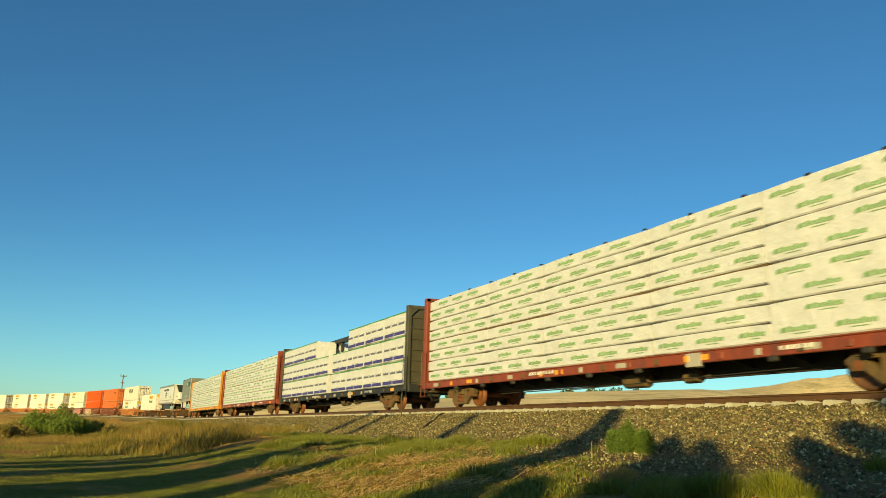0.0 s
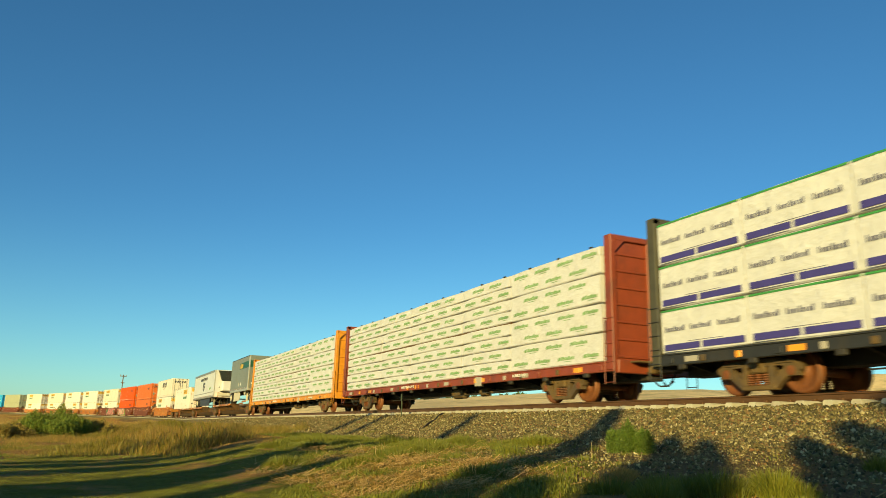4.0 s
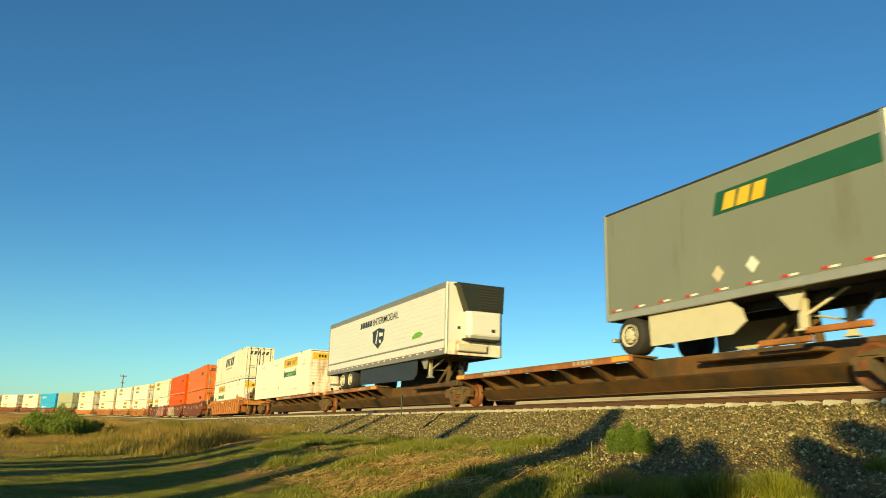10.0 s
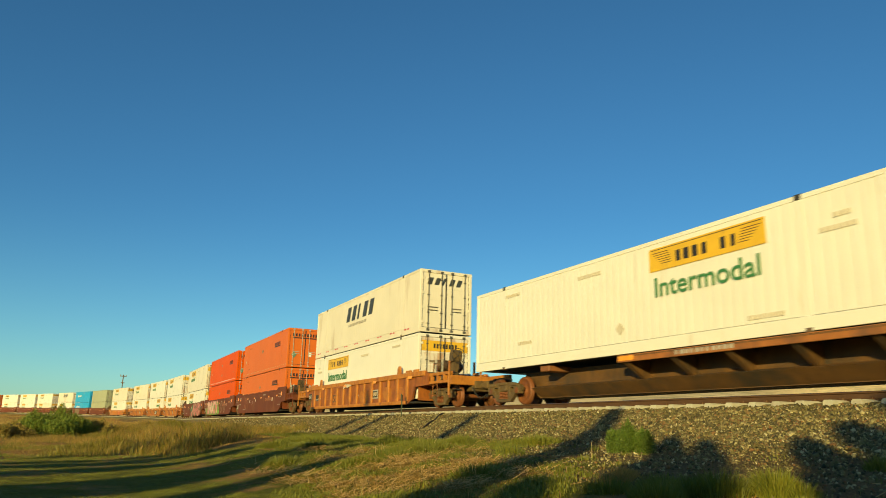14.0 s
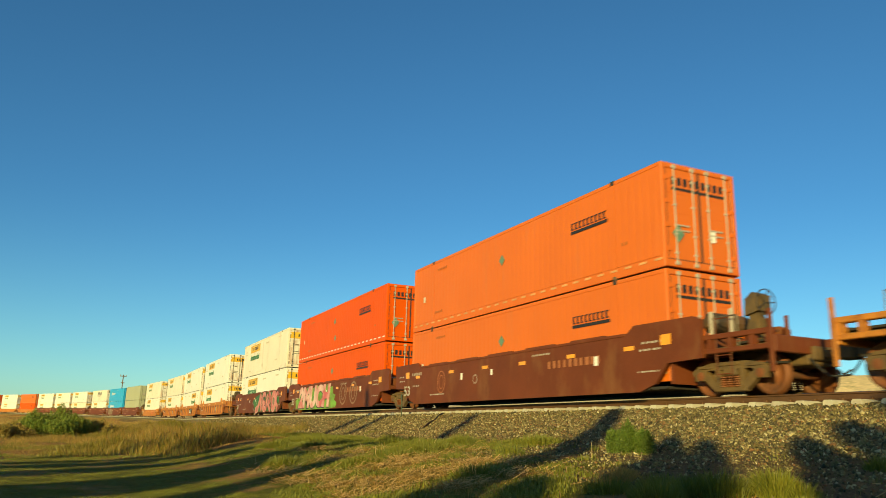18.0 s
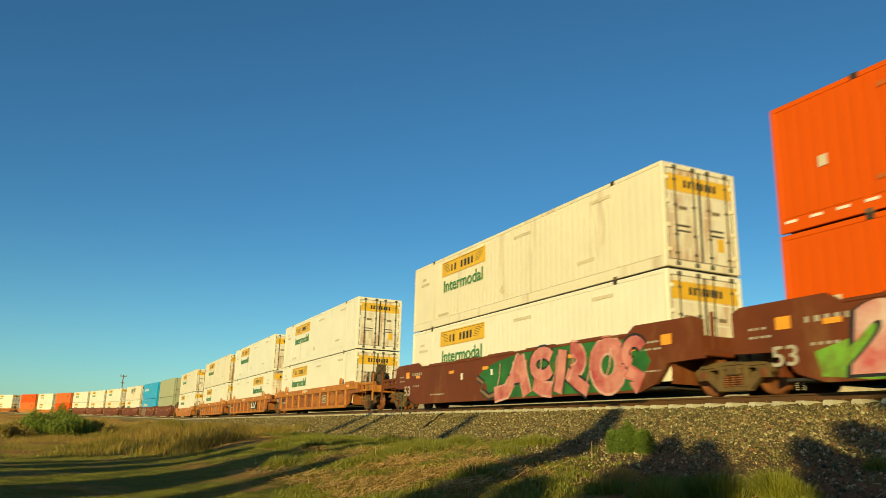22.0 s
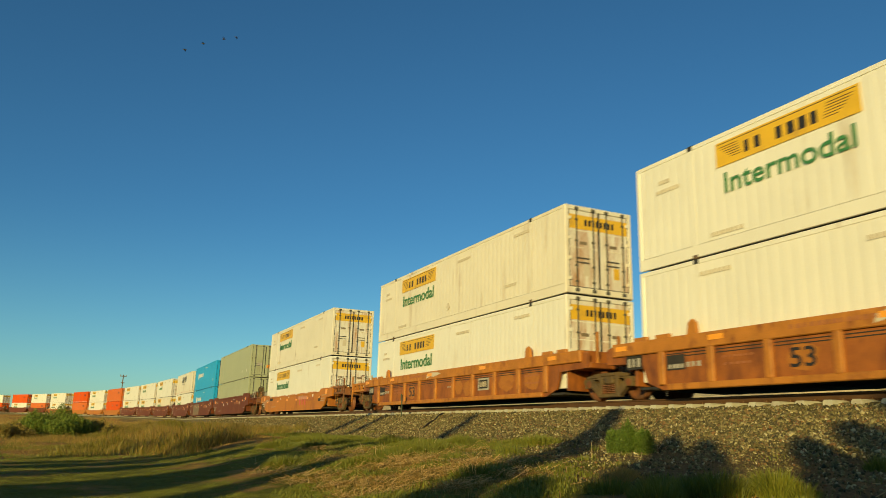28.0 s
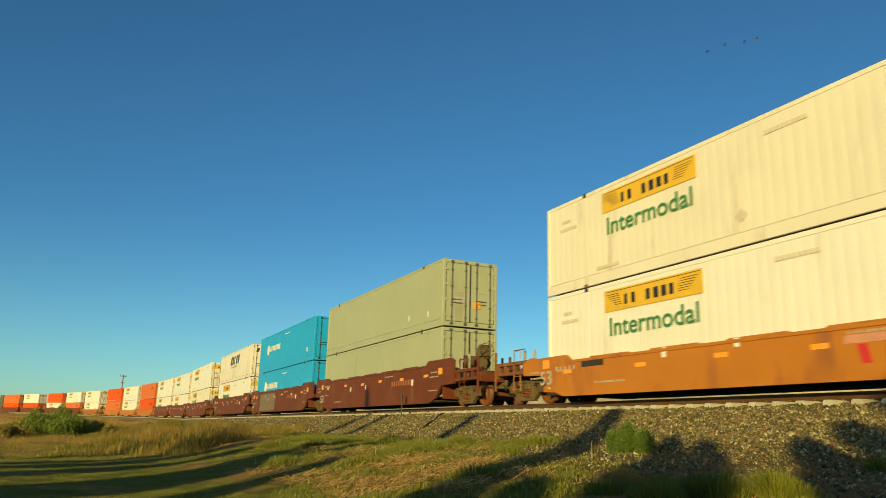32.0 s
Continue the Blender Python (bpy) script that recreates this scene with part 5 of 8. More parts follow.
def trailer(kind):
    """A road trailer standing on the spine car; front at +x, origin on the deck under its middle."""
    pup = kind == "pup"
    hl = 4.25 if pup else 8.05
    top = 4.07 if pup else 3.93
    low = 0.98 if pup else 0.93
    if pup:
        c = thing("road_trailer", "short grey semi-trailer with a dark green band and yellow marks", "trailer")
        paint = M_TRAILER_GREY
    else:
        c = thing("road_trailer", "long white refrigerated semi-trailer with a dark shield mark", "trailer")
        paint = M_REEFER
    for sy in (-1, 1):
        if pup:
            side = part("side_wall", Shape().box(-hl + 0.05, hl - 0.12, min(sy * 1.29, sy * 1.22), max(sy * 1.29, sy * 1.22), low + 0.2, top - 0.06), paint, c)
            for k in range(13):
                x = -hl + 0.5 + k * 0.61
                part("rivet_seam", Shape().box(x, x + 0.03, min(sy * 1.29, sy * 1.293), max(sy * 1.29, sy * 1.293), low + 0.22, top - 0.1), paint, side)
        else:
            sd = Shape().box(-hl + 0.05, hl - 0.05, min(sy * 1.285, sy * 1.22), max(sy * 1.285, sy * 1.22), low + 0.62, top - 0.25)
            slats = []
            for k in range(11):
                z = low + 0.68 + k * 0.20
                slats.append(Shape().box(-hl + 0.1, hl - 0.35, min(sy * 1.285, sy * 1.292), max(sy * 1.285, sy * 1.292), z, z + 0.15, 0.003))
            side = part("side_wall", sd, paint, c)
            for sl in slats:
                part("side_slat", sl, paint, side)
            part("rub_band", Shape().box(-hl + 0.02, hl - 0.3, min(sy * 1.30, sy * 1.22), max(sy * 1.30, sy * 1.22), low + 0.56, low + 0.64, 0.01), M_TRIM_GREY, c)
            part("lower_panel", Shape().box(-hl + 0.02, hl - 0.05, min(sy * 1.288, sy * 1.22), max(sy * 1.288, sy * 1.22), low + 0.26, low + 0.57, 0.01), paint, c)
        part("bottom_rail", Shape().box(-hl, hl, min(sy * 1.30, sy * 1.20), max(sy * 1.30, sy * 1.20), low, low + (0.20 if pup else 0.27), 0.012), M_TRAILER_EDGE if pup else M_TRIM_GREY, c)
        part("top_rail", Shape().box(-hl, hl, min(sy * 1.30, sy * 1.20), max(sy * 1.30, sy * 1.20), top - (0.06 if pup else 0.26), top, 0.012), M_BLACK if pup else M_TRIM_GREY, c)
        part("corner_post", Shape().box(hl - 0.14, hl + 0.03, min(sy * 1.31, sy * 1.18), max(sy * 1.31, sy * 1.18), low, top, 0.03), M_TRAILER_EDGE, c)
        part("rear_post", Shape().box(-hl, -hl + 0.08, min(sy * 1.305, sy * 1.2), max(sy * 1.305, sy * 1.2), low, top, 0.01), paint if pup else M_TRIM_GREY, c)
        n = 9 if pup else 20
        for k in range(n):
            x = -hl + 0.25 + k * (2 * hl - 1.0) / (n - 1)
            y0, y1 = sorted((sy * 1.30, sy * 1.304))
            z = low + (0.24 if pup else 0.18)
            t = part("reflective_strip", Shape().box(x, x + 0.2, y0, y1, z, z + 0.05), M_PRINT_RED, c)
            part("reflective_strip", Shape().box(x + 0.2, x + 0.42, y0, y1, z, z + 0.05), M_PRINT_WHITE, t)
    part("roof", Shape().box(-hl, hl, -1.25, 1.25, top - 0.04, top - 0.005), paint, c)
    part("floor", Shape().box(-hl + 0.02, hl - 0.02, -1.22, 1.22, low, low + 0.12), M_BLACK, c)
    part("front_wall", Shape().box(hl - 0.06, hl + 0.02, -1.2, 1.2, low, top - 0.02, 0.01), paint if pup else M_REEFER, c)
    part("rear_doors", Shape().box(-hl - 0.02, -hl + 0.05, -1.22, 1.22, low + 0.05, top - 0.05, 0.01), paint, c)
    b = Shape()
    for sy in (-1, 1):
        b.box(-hl - 0.02, -hl + 0.06, sy * 0.55 - 0.05, sy * 0.55 + 0.05, low - 0.48, low, 0.01)
    b.box(-hl - 0.04, -hl + 0.06, -1.1, 1.1, low - 0.55, low - 0.45, 0.012)
    part("rear_bumper", b, M_TRIM_GREY, c)
    for x in ((-hl + 0.98,) if pup else (-hl + 3.05, -hl + 4.3)):
        trailer_tyres(c, x)
    fr = Shape()
    for sy in (-1, 1):
        fr.box(-hl + 0.3, hl - 2.0, sy * 0.5 - 0.06, sy * 0.5 + 0.06, low - 0.22, low, 0.01)
    part("chassis", fr, M_BLACK, c)
    lx = hl - 2.6
    lg = Shape()
    for sy in (-1, 1):
        lg.box(lx - 0.08, lx + 0.08, sy * 0.75 - 0.08, sy * 0.75 + 0.08, 0.18, low, 0.01)
        lg.box(lx - 0.16, lx + 0.16, sy * 0.75 - 0.12, sy * 0.75 + 0.12, 0.14, 0.19, 0.01)
        lg.rod((lx, sy * 0.75, 0.45), (lx + 0.9, sy * 0.5, low), 0.035, 6)
        lg.prism([(lx - 0.45, low), (lx + 0.25, low), (lx + 0.08, low - 0.42), (lx - 0.08, low - 0.42)], sy * 0.98 - 0.03, sy * 0.98 + 0.03)
    lg.rod((lx, -0.75, 0.5), (lx, 0.75, 0.5), 0.03, 6)
    part("landing_gear", lg, M_SKIRT if pup else M_TRAILER_EDGE, c)
    part("kingpin_plate", Shape().box(hl - 1.6, hl - 0.1, -0.6, 0.6, low - 0.06, low, 0.01), M_BLACK, c)
    for sy in (-1, 1):
        y0, y1 = sorted((sy * 1.18, sy * 1.14))
        if pup:
            o = [(-hl + 1.65, 0.17), (-hl + 4.35, 0.20), (-hl + 4.75, 0.45), (-hl + 4.65, 0.75), (-hl + 4.3, low), (-hl + 1.6, low)]
            part("side_skirt", Shape().prism(o, y0, y1), M_SKIRT, c, "cream side skirt")
        else:
            o = [(-hl + 5.6, 0.15), (lx - 0.85, 0.08), (lx - 0.5, 0.3), (lx - 0.5, low), (-hl + 5.6, low)]
            part("side_skirt", Shape().prism(o, y0, y1), M_NAVY, c, "dark side skirt")
        face = sy * (1.297 if pup else 1.296)

        def flat(name, pts, m):
            return part(name, Shape().prism(pts if sy < 0 else [(-p + (2 * hl - 16.1 if False else 0), z) for p, z in pts], face - 0.004, face + 0.004), m, c)

        if pup:
            flat("green_band", [(-0.15, 3.02), (hl - 0.16, 3.02), (hl - 0.16, 3.60), (0.0, 3.56)], M_TRAILER_GREEN)
            y0, y1 = face - 0.008, face + 0.008
            for k, o in enumerate(([(px, 0.0), (px + 0.34, 0.0), (px + 0.46, 0.38), (px + 0.14, 0.38)] for px in (0.0, 0.42, 0.84))):
                part("yellow_mark", Shape().prism([((0.15 + px) * (1 if sy < 0 else -1), 3.09 + pz * 1.05) for px, pz in o], y0, y1), M_PRINT_YELLOW, c)
            for x, z in ((-0.1, 1.62), (0.9, 1.66)):
                part("diamond_placard", Shape().prism([(x, z - 0.2), (x + 0.18, z), (x, z + 0.2), (x - 0.18, z)], face - 0.004, face + 0.004), M_PRINT_WHITE if x > 0 else M_PRINT_FAINT, c)
        else:
            k = 1 if sy < 0 else -1
            sh = part("shield_mark", Shape().prism([(k * x, z) for x, z in ((-0.58, 2.72), (0.26, 2.84), (1.10, 2.72), (0.98, 2.18), (0.26, 1.80), (-0.46, 2.18))], face - 0.004, face + 0.004), M_NAVY, c, "dark shield emblem")
            for q, o in enumerate(([(-0.1, 2.12), (0.02, 2.05), (0.2, 2.72), (0.1, 2.73)], [(0.4, 2.4), (0.85, 2.4), (0.9, 2.55), (0.4, 2.6)], [(0.4, 2.1), (0.65, 2.05), (0.68, 2.22), (0.4, 2.25)])):
                part("shield_stripe", Shape().prism([(k * x, z) for x, z in o], face - 0.007, face + 0.007), M_PRINT_WHITE, sh)
            bars = Shape()
            for q in range(5):
                bars.box(min(k * (-2.46 + q * 0.36), k * (-2.18 + q * 0.36)), max(k * (-2.46 + q * 0.36), k * (-2.18 + q * 0.36)), min(face, face + 0.008 * sy), max(face, face + 0.008 * sy), 3.06, 3.36)
            part("dark_block_mark", bars, M_NAVY, c)
            o = part("lettering", ME_REEFER_WORD, M_NAVY, c)
            o.matrix_local = pose(-0.54, -1.302, 3.04) if sy < 0 else pose(0.54, 1.302, 3.04, 0, 0, 180)
            part("green_mark", Shape().prism([(k * x, z) for x, z in ((4.6, 1.84), (5.5, 1.88), (5.74, 2.0), (5.4, 2.12), (4.9, 2.08), (4.58, 1.96))], face - 0.004, face + 0.004), M_LIME, c)
    if pup:
        part("green_band", Shape().box(hl + 0.018, hl + 0.03, -1.19, 1.19, 3.02, 3.60), M_TRAILER_GREEN, c)
        for dx, w in ((-0.62, 0.36), (-0.2, 0.36), (0.22, 0.4)):
            part("yellow_mark", Shape().prism([(dx, 3.12), (dx + w - 0.05, 3.12), (dx + w + 0.05, 3.5), (dx + 0.12, 3.5)], hl + 0.028, hl + 0.036, "x"), M_PRINT_YELLOW, c)
        p = part("green_panel", Shape().box(hl + 0.018, hl + 0.03, -0.68, 0.55, 2.42, 2.82), M_TRAILER_GREEN, c)
        part("panel_print", Shape().box(hl + 0.028, hl + 0.036, -0.5, 0.4, 2.62, 2.76).box(hl + 0.028, hl + 0.036, -0.5, 0.4, 2.49, 2.55), M_PRINT_YELLOW, p)
        for y, z, q in ((-0.5, 1.95, 0.28), (-0.85, 1.62, 0.2)):
            part("diamond_placard", Shape().prism([(y, z - q), (y + q, z), (y, z + q), (y - q, z)], hl + 0.018, hl + 0.026, "x"), M_PRINT_WHITE, c)
        part("air_lines", Shape().box(hl + 0.02, hl + 0.10, 0.62, 0.95, 1.25, 1.5, 0.02), M_NAVY, c)
        part("yellow_reflector", Shape().box(hl + 0.018, hl + 0.03, 1.0, 1.18, 1.1, 1.4), M_PRINT_ORANGE, c)
        part("front_rail", Shape().box(hl, hl + 0.03, -1.2, 1.2, low, low + 0.2, 0.01), M_TRAILER_EDGE, c)
    else:
        u = part("cooling_unit", Shape().box(hl + 0.02, hl + 0.46, -0.52, 1.08, low + 0.66, top - 0.25, 0.13), M_REEFER, c)
        part("grille_panel", Shape().prism([(-0.52, low + 1.78), (1.09, low + 1.78), (1.14, top - 0.10), (-1.02, top - 0.10), (-0.90, top - 0.2), (-0.78, top - 0.55)], hl + 0.02, hl + 0.48, "x"), M_NAVY_GREEN, u)
        for q in range(8):
            part("louvre", Shape().box(hl + 0.48, hl + 0.505, -0.12, 0.86, low + 1.90 + q * 0.115, low + 1.95 + q * 0.115), M_BLACK, u)
        part("unit_door", Shape().box(hl + 0.455, hl + 0.475, -0.36, 0.92, low + 0.82, low + 1.66, 0.01), M_REEFER, u)
        part("unit_base", Shape().box(hl + 0.02, hl + 0.42, -0.6, 1.05, low + 0.60, low + 0.68, 0.03), M_BLACK, u)
        part("front_rail", Shape().box(hl, hl + 0.045, -1.2, 1.2, low, low + 0.58, 0.01), M_STAINED, c)
        part("fuel_tray", Shape().box(hl + 0.04, hl + 0.22, -0.85, 0.5, low + 0.14, low + 0.44, 0.04), M_SKIRT, c)
        part("hatch", Shape().box(hl + 0.474, hl + 0.485, 0.55, 0.72, low + 0.95, low + 1.08), M_BLACK, u)
        part("hatch", Shape().box(hl + 0.02, hl + 0.035, -0.78, -0.66, low + 1.05, low + 1.17), M_BLACK, c)
    return c


M_NAVY_GREEN = mat("grille_dark_green", (0.020, 0.023, 0.013), 0.5, vary=0.2)
M_LIME = mat("print_lime", (0.14, 0.36, 0.02), 0.5, vary=0.25, scale=6)
ME_REEFER_WORD = lettering("INTERMODAL", 3.38, 0.34, M_NAVY, 0.0, 0.002)


# ---- the train: things and where they are along the line at 20 s ----
SPEED, REF_T = 9.805, 20.0
TRAIN = []     # (thing, s at the reference time, half base, height, turned round)


def couple(ob, s, base=6.0, z=0.0, turned=False):
    TRAIN.append((ob, s, base, z, turned))
    return ob


def again(ob):
    return copy_thing(ob, Matrix())


beam_red = centerbeam_car(M_BEAM_RED, "reddish-brown centre-beam flatcar with ribbed bulkheads")
couple(beam_red, 179.0, 8.7)
beam_dark = centerbeam_car(M_BEAM_DARK, "dark weathered centre-beam flatcar with bare top beam showing", M_BEAM_BLACK_SHADE)
couple(beam_dark, 153.95, 8.7)
couple(again(beam_red), 129.15, 8.7)
beam_yellow = centerbeam_car(M_BEAM_YELLOW, "golden-yellow centre-beam flatcar with ribbed bulkheads")
couple(beam_yellow, 104.2, 8.7)
load = green_load()
couple(load, 179.0, 8.7)
for s in (129.15, 104.2):
    couple(again(load), s, 8.7)
couple(blue_load(), 153.95, 8.7)

couple(spine_unit("rusty brown spine car carrying a short trailer", True, False, hitch=6.1, front_x=11.3, deck=(-8.5, 1.75)), 80.85, 8.0)
couple(spine_unit("rusty brown spine car carrying a refrigerated trailer", False, False, hitch=6.4, deck=(-8.5, 0.6)), 63.05, 8.0)
couple(spine_unit("rusty brown spine car carrying one container", False, True, container=True, deck=(-2.4, 8.6)), 45.2, 8.0)
couple(trailer("pup"), 85.78, 6.0, 1.141)
couple(trailer("reefer"), 63.15, 6.0, 1.145)

white_box = container(M_WHITE, "white ribbed shipping container with a yellow panel and green lettering", "yellow")
couple(white_box, 42.68, 6.0, 1.155, True)
white_worn = container(M_WHITE_WARM, "cream weathered shipping container with a yellow panel and green lettering", "yellow")
cream = container(M_WHITE_WARM, "cream ribbed shipping container with dark slanted marks", "block")
orange = container(M_ORANGE, "orange ribbed shipping container with dark bars", "bars")
red = container(M_RED, "bright red ribbed shipping container with dark bars", "bars")
sage = container(M_SAGE, "sage-green ribbed shipping container", "plain")
cyan = container(M_CYAN, "turquoise shipping container with white marks", "globe", rods=M_PRINT_BLACK)
LOWER, UPPER = 0.355, 0.355 + 2.896
_used = set()


def load_box(ob, s, z):
    if ob.name in _used or ob is white_box:
        ob = again(ob)
    else:
        _used.add(ob.name)
    couple(ob, s, 6.0, z)
    return ob


WELLS = {}


def well(kind, s, front, rear):
    paints = {"brown": (M_WELL_BROWN, "dark brown smooth-sided well car unit", "smooth"), "rust": (M_WELL_RUST, "rusty ochre well car unit with ribbed sides", "ribbed"), "orange": (M_WELL_ORANGE, "orange smooth-sided well car unit with low sides", "low"), "single": (M_WELL_RUST, "rusty ochre well car with many ribs", "ribbed_high")}
    key = (kind, front, rear)
    if key not in WELLS:
        p, label, style = paints[kind]
        WELLS[key] = well_unit(p, label, style, front, rear)
        ob = WELLS[key]
    else:
        ob = again(WELLS[key])
    couple(ob, s, 9.5)
    return ob


# (kind of well, centre, is the front a coupled end, is the rear one, lower box, upper box)
UNITS = [("single", 21.4, True, True, white_box, cream, 21.15),
         ("brown", -2.55, True, False, orange, orange, -2.55), ("brown", -22.13, False, False, red, red, -22.13), ("brown", -41.75, False, True, white_box, white_worn, -41.75),
         ("rust", -65.55, True, False, white_box, white_box, -65.7), ("rust", -85.4, False, False, white_box, white_box, -85.43), ("rust", -104.95, False, True, white_box, white_worn, -104.95),
         ("orange", -128.9, True, True, white_box, white_worn, -129.03),
         ("brown", -152.7, True, False, sage, sage, -152.98), ("brown", -172.2, False, False, cyan, cyan, -172.1), ("brown", -191.8, False, True, white_box, cream, -191.8),
         ("brown", -214.9, True, False, white_worn, white_box, -214.9), ("brown", -234.4, False, False, white_box, white_box, -234.2), ("brown", -253.5, False, True, white_box, white_box, -253.3),
         ("orange", -272.8, True, True, red, orange, -272.8), ("orange", -293.0, True, True, white_box, white_box, -293.0), ("orange", -312.0, True, True, orange, red, -312.0),
         ("rust", -337.5, True, True, white_box, white_box, -337.5), ("brown", -359.0, True, False, orange, white_box, -359.0), ("brown", -380.0, False, False, white_box, red, -380.0),
         ("brown", -406.8, True, False, red, white_box, -406.8), ("brown", -428.0, False, True, red, orange, -428.0), ("rust", -449.0, True, True, sage, sage, -449.0), ("rust", -472.0, True, True, white_box, white_box, -472.0)]
WELL_THINGS = []
for kind, s, fr, re_, lower, upper, sc in UNITS:
    WELL_THINGS.append(well(kind, s, fr, re_))
    box_ob = load_box(lower, sc, LOWER)
    if s == -85.4:
        TRAIN[-1] = (*TRAIN[-1][:4], True)
    load_box(upper, sc, UPPER)


M_BIRD = mat("bird_plumage", (0.05, 0.045, 0.04), 0.8, vary=0.2)
M_PRINT_FADED = mat("print_faded_pink", (0.55, 0.24, 0.14), 0.6, vary=0.15)
FLOCK = []
M_GRAF_DEEP = mat("spray_dark_green", (0.025, 0.13, 0.02), 0.5, vary=0.5, scale=1.5)


# ---- markings on the well cars ----
def fat_outline(pts, grow):
    """A polygon pushed outwards from its middle line, roughly."""
    n = len(pts)
    area = sum(pts[i][0] * pts[(i + 1) % n][1] - pts[(i + 1) % n][0] * pts[i][1] for i in range(n))
    sgn = 1 if area > 0 else -1
    out = []
    for i in range(n):
        ax, az = pts[i - 1]
        bx, bz = pts[i]
        cx, cz = pts[(i + 1) % n]
        nx, nz = sgn * (cz - az), -sgn * (cx - ax)
        q = math.hypot(nx, nz) or 1
        out.append((bx + grow * nx / q, bz + grow * nz / q))
    return out


def ribbon(path, width):
    """A band of even width along a path."""
    left, right = [], []
    for i, p in enumerate(path):
        a, b = path[max(0, i - 1)], path[min(len(path) - 1, i + 1)]
        dx, dz = b[0] - a[0], b[1] - a[1]
        q = math.hypot(dx, dz) or 1
        left.append((p[0] - dz / q * width / 2, p[1] + dx / q * width / 2))
        right.append((p[0] + dz / q * width / 2, p[1] - dx / q * width / 2))
    return left, right


def band(car, name, path, width, y, m, thick=0.003):
    l, r = ribbon(path, width)
    v = [(x, yy, z) for yy in (y - thick, y) for x, z in l + r]
    n = len(path)
    f = []
    for i in range(n - 1):
        f += [(i, i + 1, n + i + 1, n + i), (2 * n + i, 3 * n + i, 3 * n + i + 1, 2 * n + i + 1)]
    return part(name, Shape().add(v, f), m, car)


def arc(cx, cz, rx, rz, a0, a1, n=12):
    return [(cx + rx * math.cos(radians(a0 + (a1 - a0) * k / n)), cz + rz * math.sin(radians(a0 + (a1 - a0) * k / n))) for k in range(n + 1)]


FACE = -1.502
ME_FIFTY_THREE = lettering("53", 0.62, 0.42, M_PRINT_GREY)


def smooth_marks(car, seed, emblem=True, low=0.0):
    """Stencils, reflectors and numerals on the side of a smooth well."""
    r = random.Random(seed)
    for x in (-7.1, -3.9, -1.2, 1.3, 4.0, 6.6):
        plates(car, [("reflector", x, 1.22 - low + r.uniform(-0.03, 0.03), 0.40, 0.11, M_PRINT_ORANGE)], FACE)
    for x in (-8.2, 8.0):
        plates(car, [("reflector", x, 1.25 - low * 0.6, 0.36, 0.26, M_PRINT_ORANGE)], FACE)
    o = part("numeral", ME_FIFTY_THREE, M_PRINT_GREY, car, "stencilled number 53")
    o.location = (-8.35, FACE - 0.002, 0.50)
    for x, z, n, s, a, b in ((-8.9, 1.30, 3, 0.17, 0.13, 0.05), (-8.9, 1.12, 4, 0.15, 0.12, 0.05), (-7.5, 1.32, 5, 0.22, 0.12, 0.12), (-7.4, 0.86, 4, 0.17, 0.12, 0.06), (7.3, 1.34, 6, 0.17, 0.13, 0.05), (7.2, 1.16, 5, 0.17, 0.13, 0.05), (7.1, 0.62, 6, 0.15, 0.12, 0.04), (-5.6, 0.45, 9, 0.15, 0.12, 0.05), (2.1, 1.42, 8, 0.13, 0.1, 0.05)):
        marks(car, x, z - (low if z > 1.1 else 0), n, s, a, b, FACE, M_PRINT_GREY)
    marks(car, 3.0, 0.98 - low * 0.7, 10, 0.27, 0.2, 0.22, FACE, M_PRINT_DIM2, "reporting_mark")
    plates(car, [("placard", -2.9, 0.95, 0.16, 0.24, M_PRINT_WHITE), ("placard", 5.3, 0.92, 0.18, 0.26, M_PRINT_WHITE), ("placard", -0.6, 1.0, 0.14, 0.2, M_PRINT_WHITE)], FACE)
    if emblem:
        for a, b, w in ((0.34, 0.42, 0.045), (0.20, 0.26, 0.03)):
            band(car, "round_emblem", arc(-4.6, 0.95, a, b, 0, 360, 24), w, FACE, M_PRINT_DIM2)
        band(car, "round_mark", arc(-1.75, 0.92, 0.15, 0.15, 0, 360, 16), 0.03, FACE, M_PRINT_GREY)


M_PRINT_DIM2 = mat("stencil_ochre", (0.34, 0.12, 0.04), 0.6, vary=0.3, scale=6)


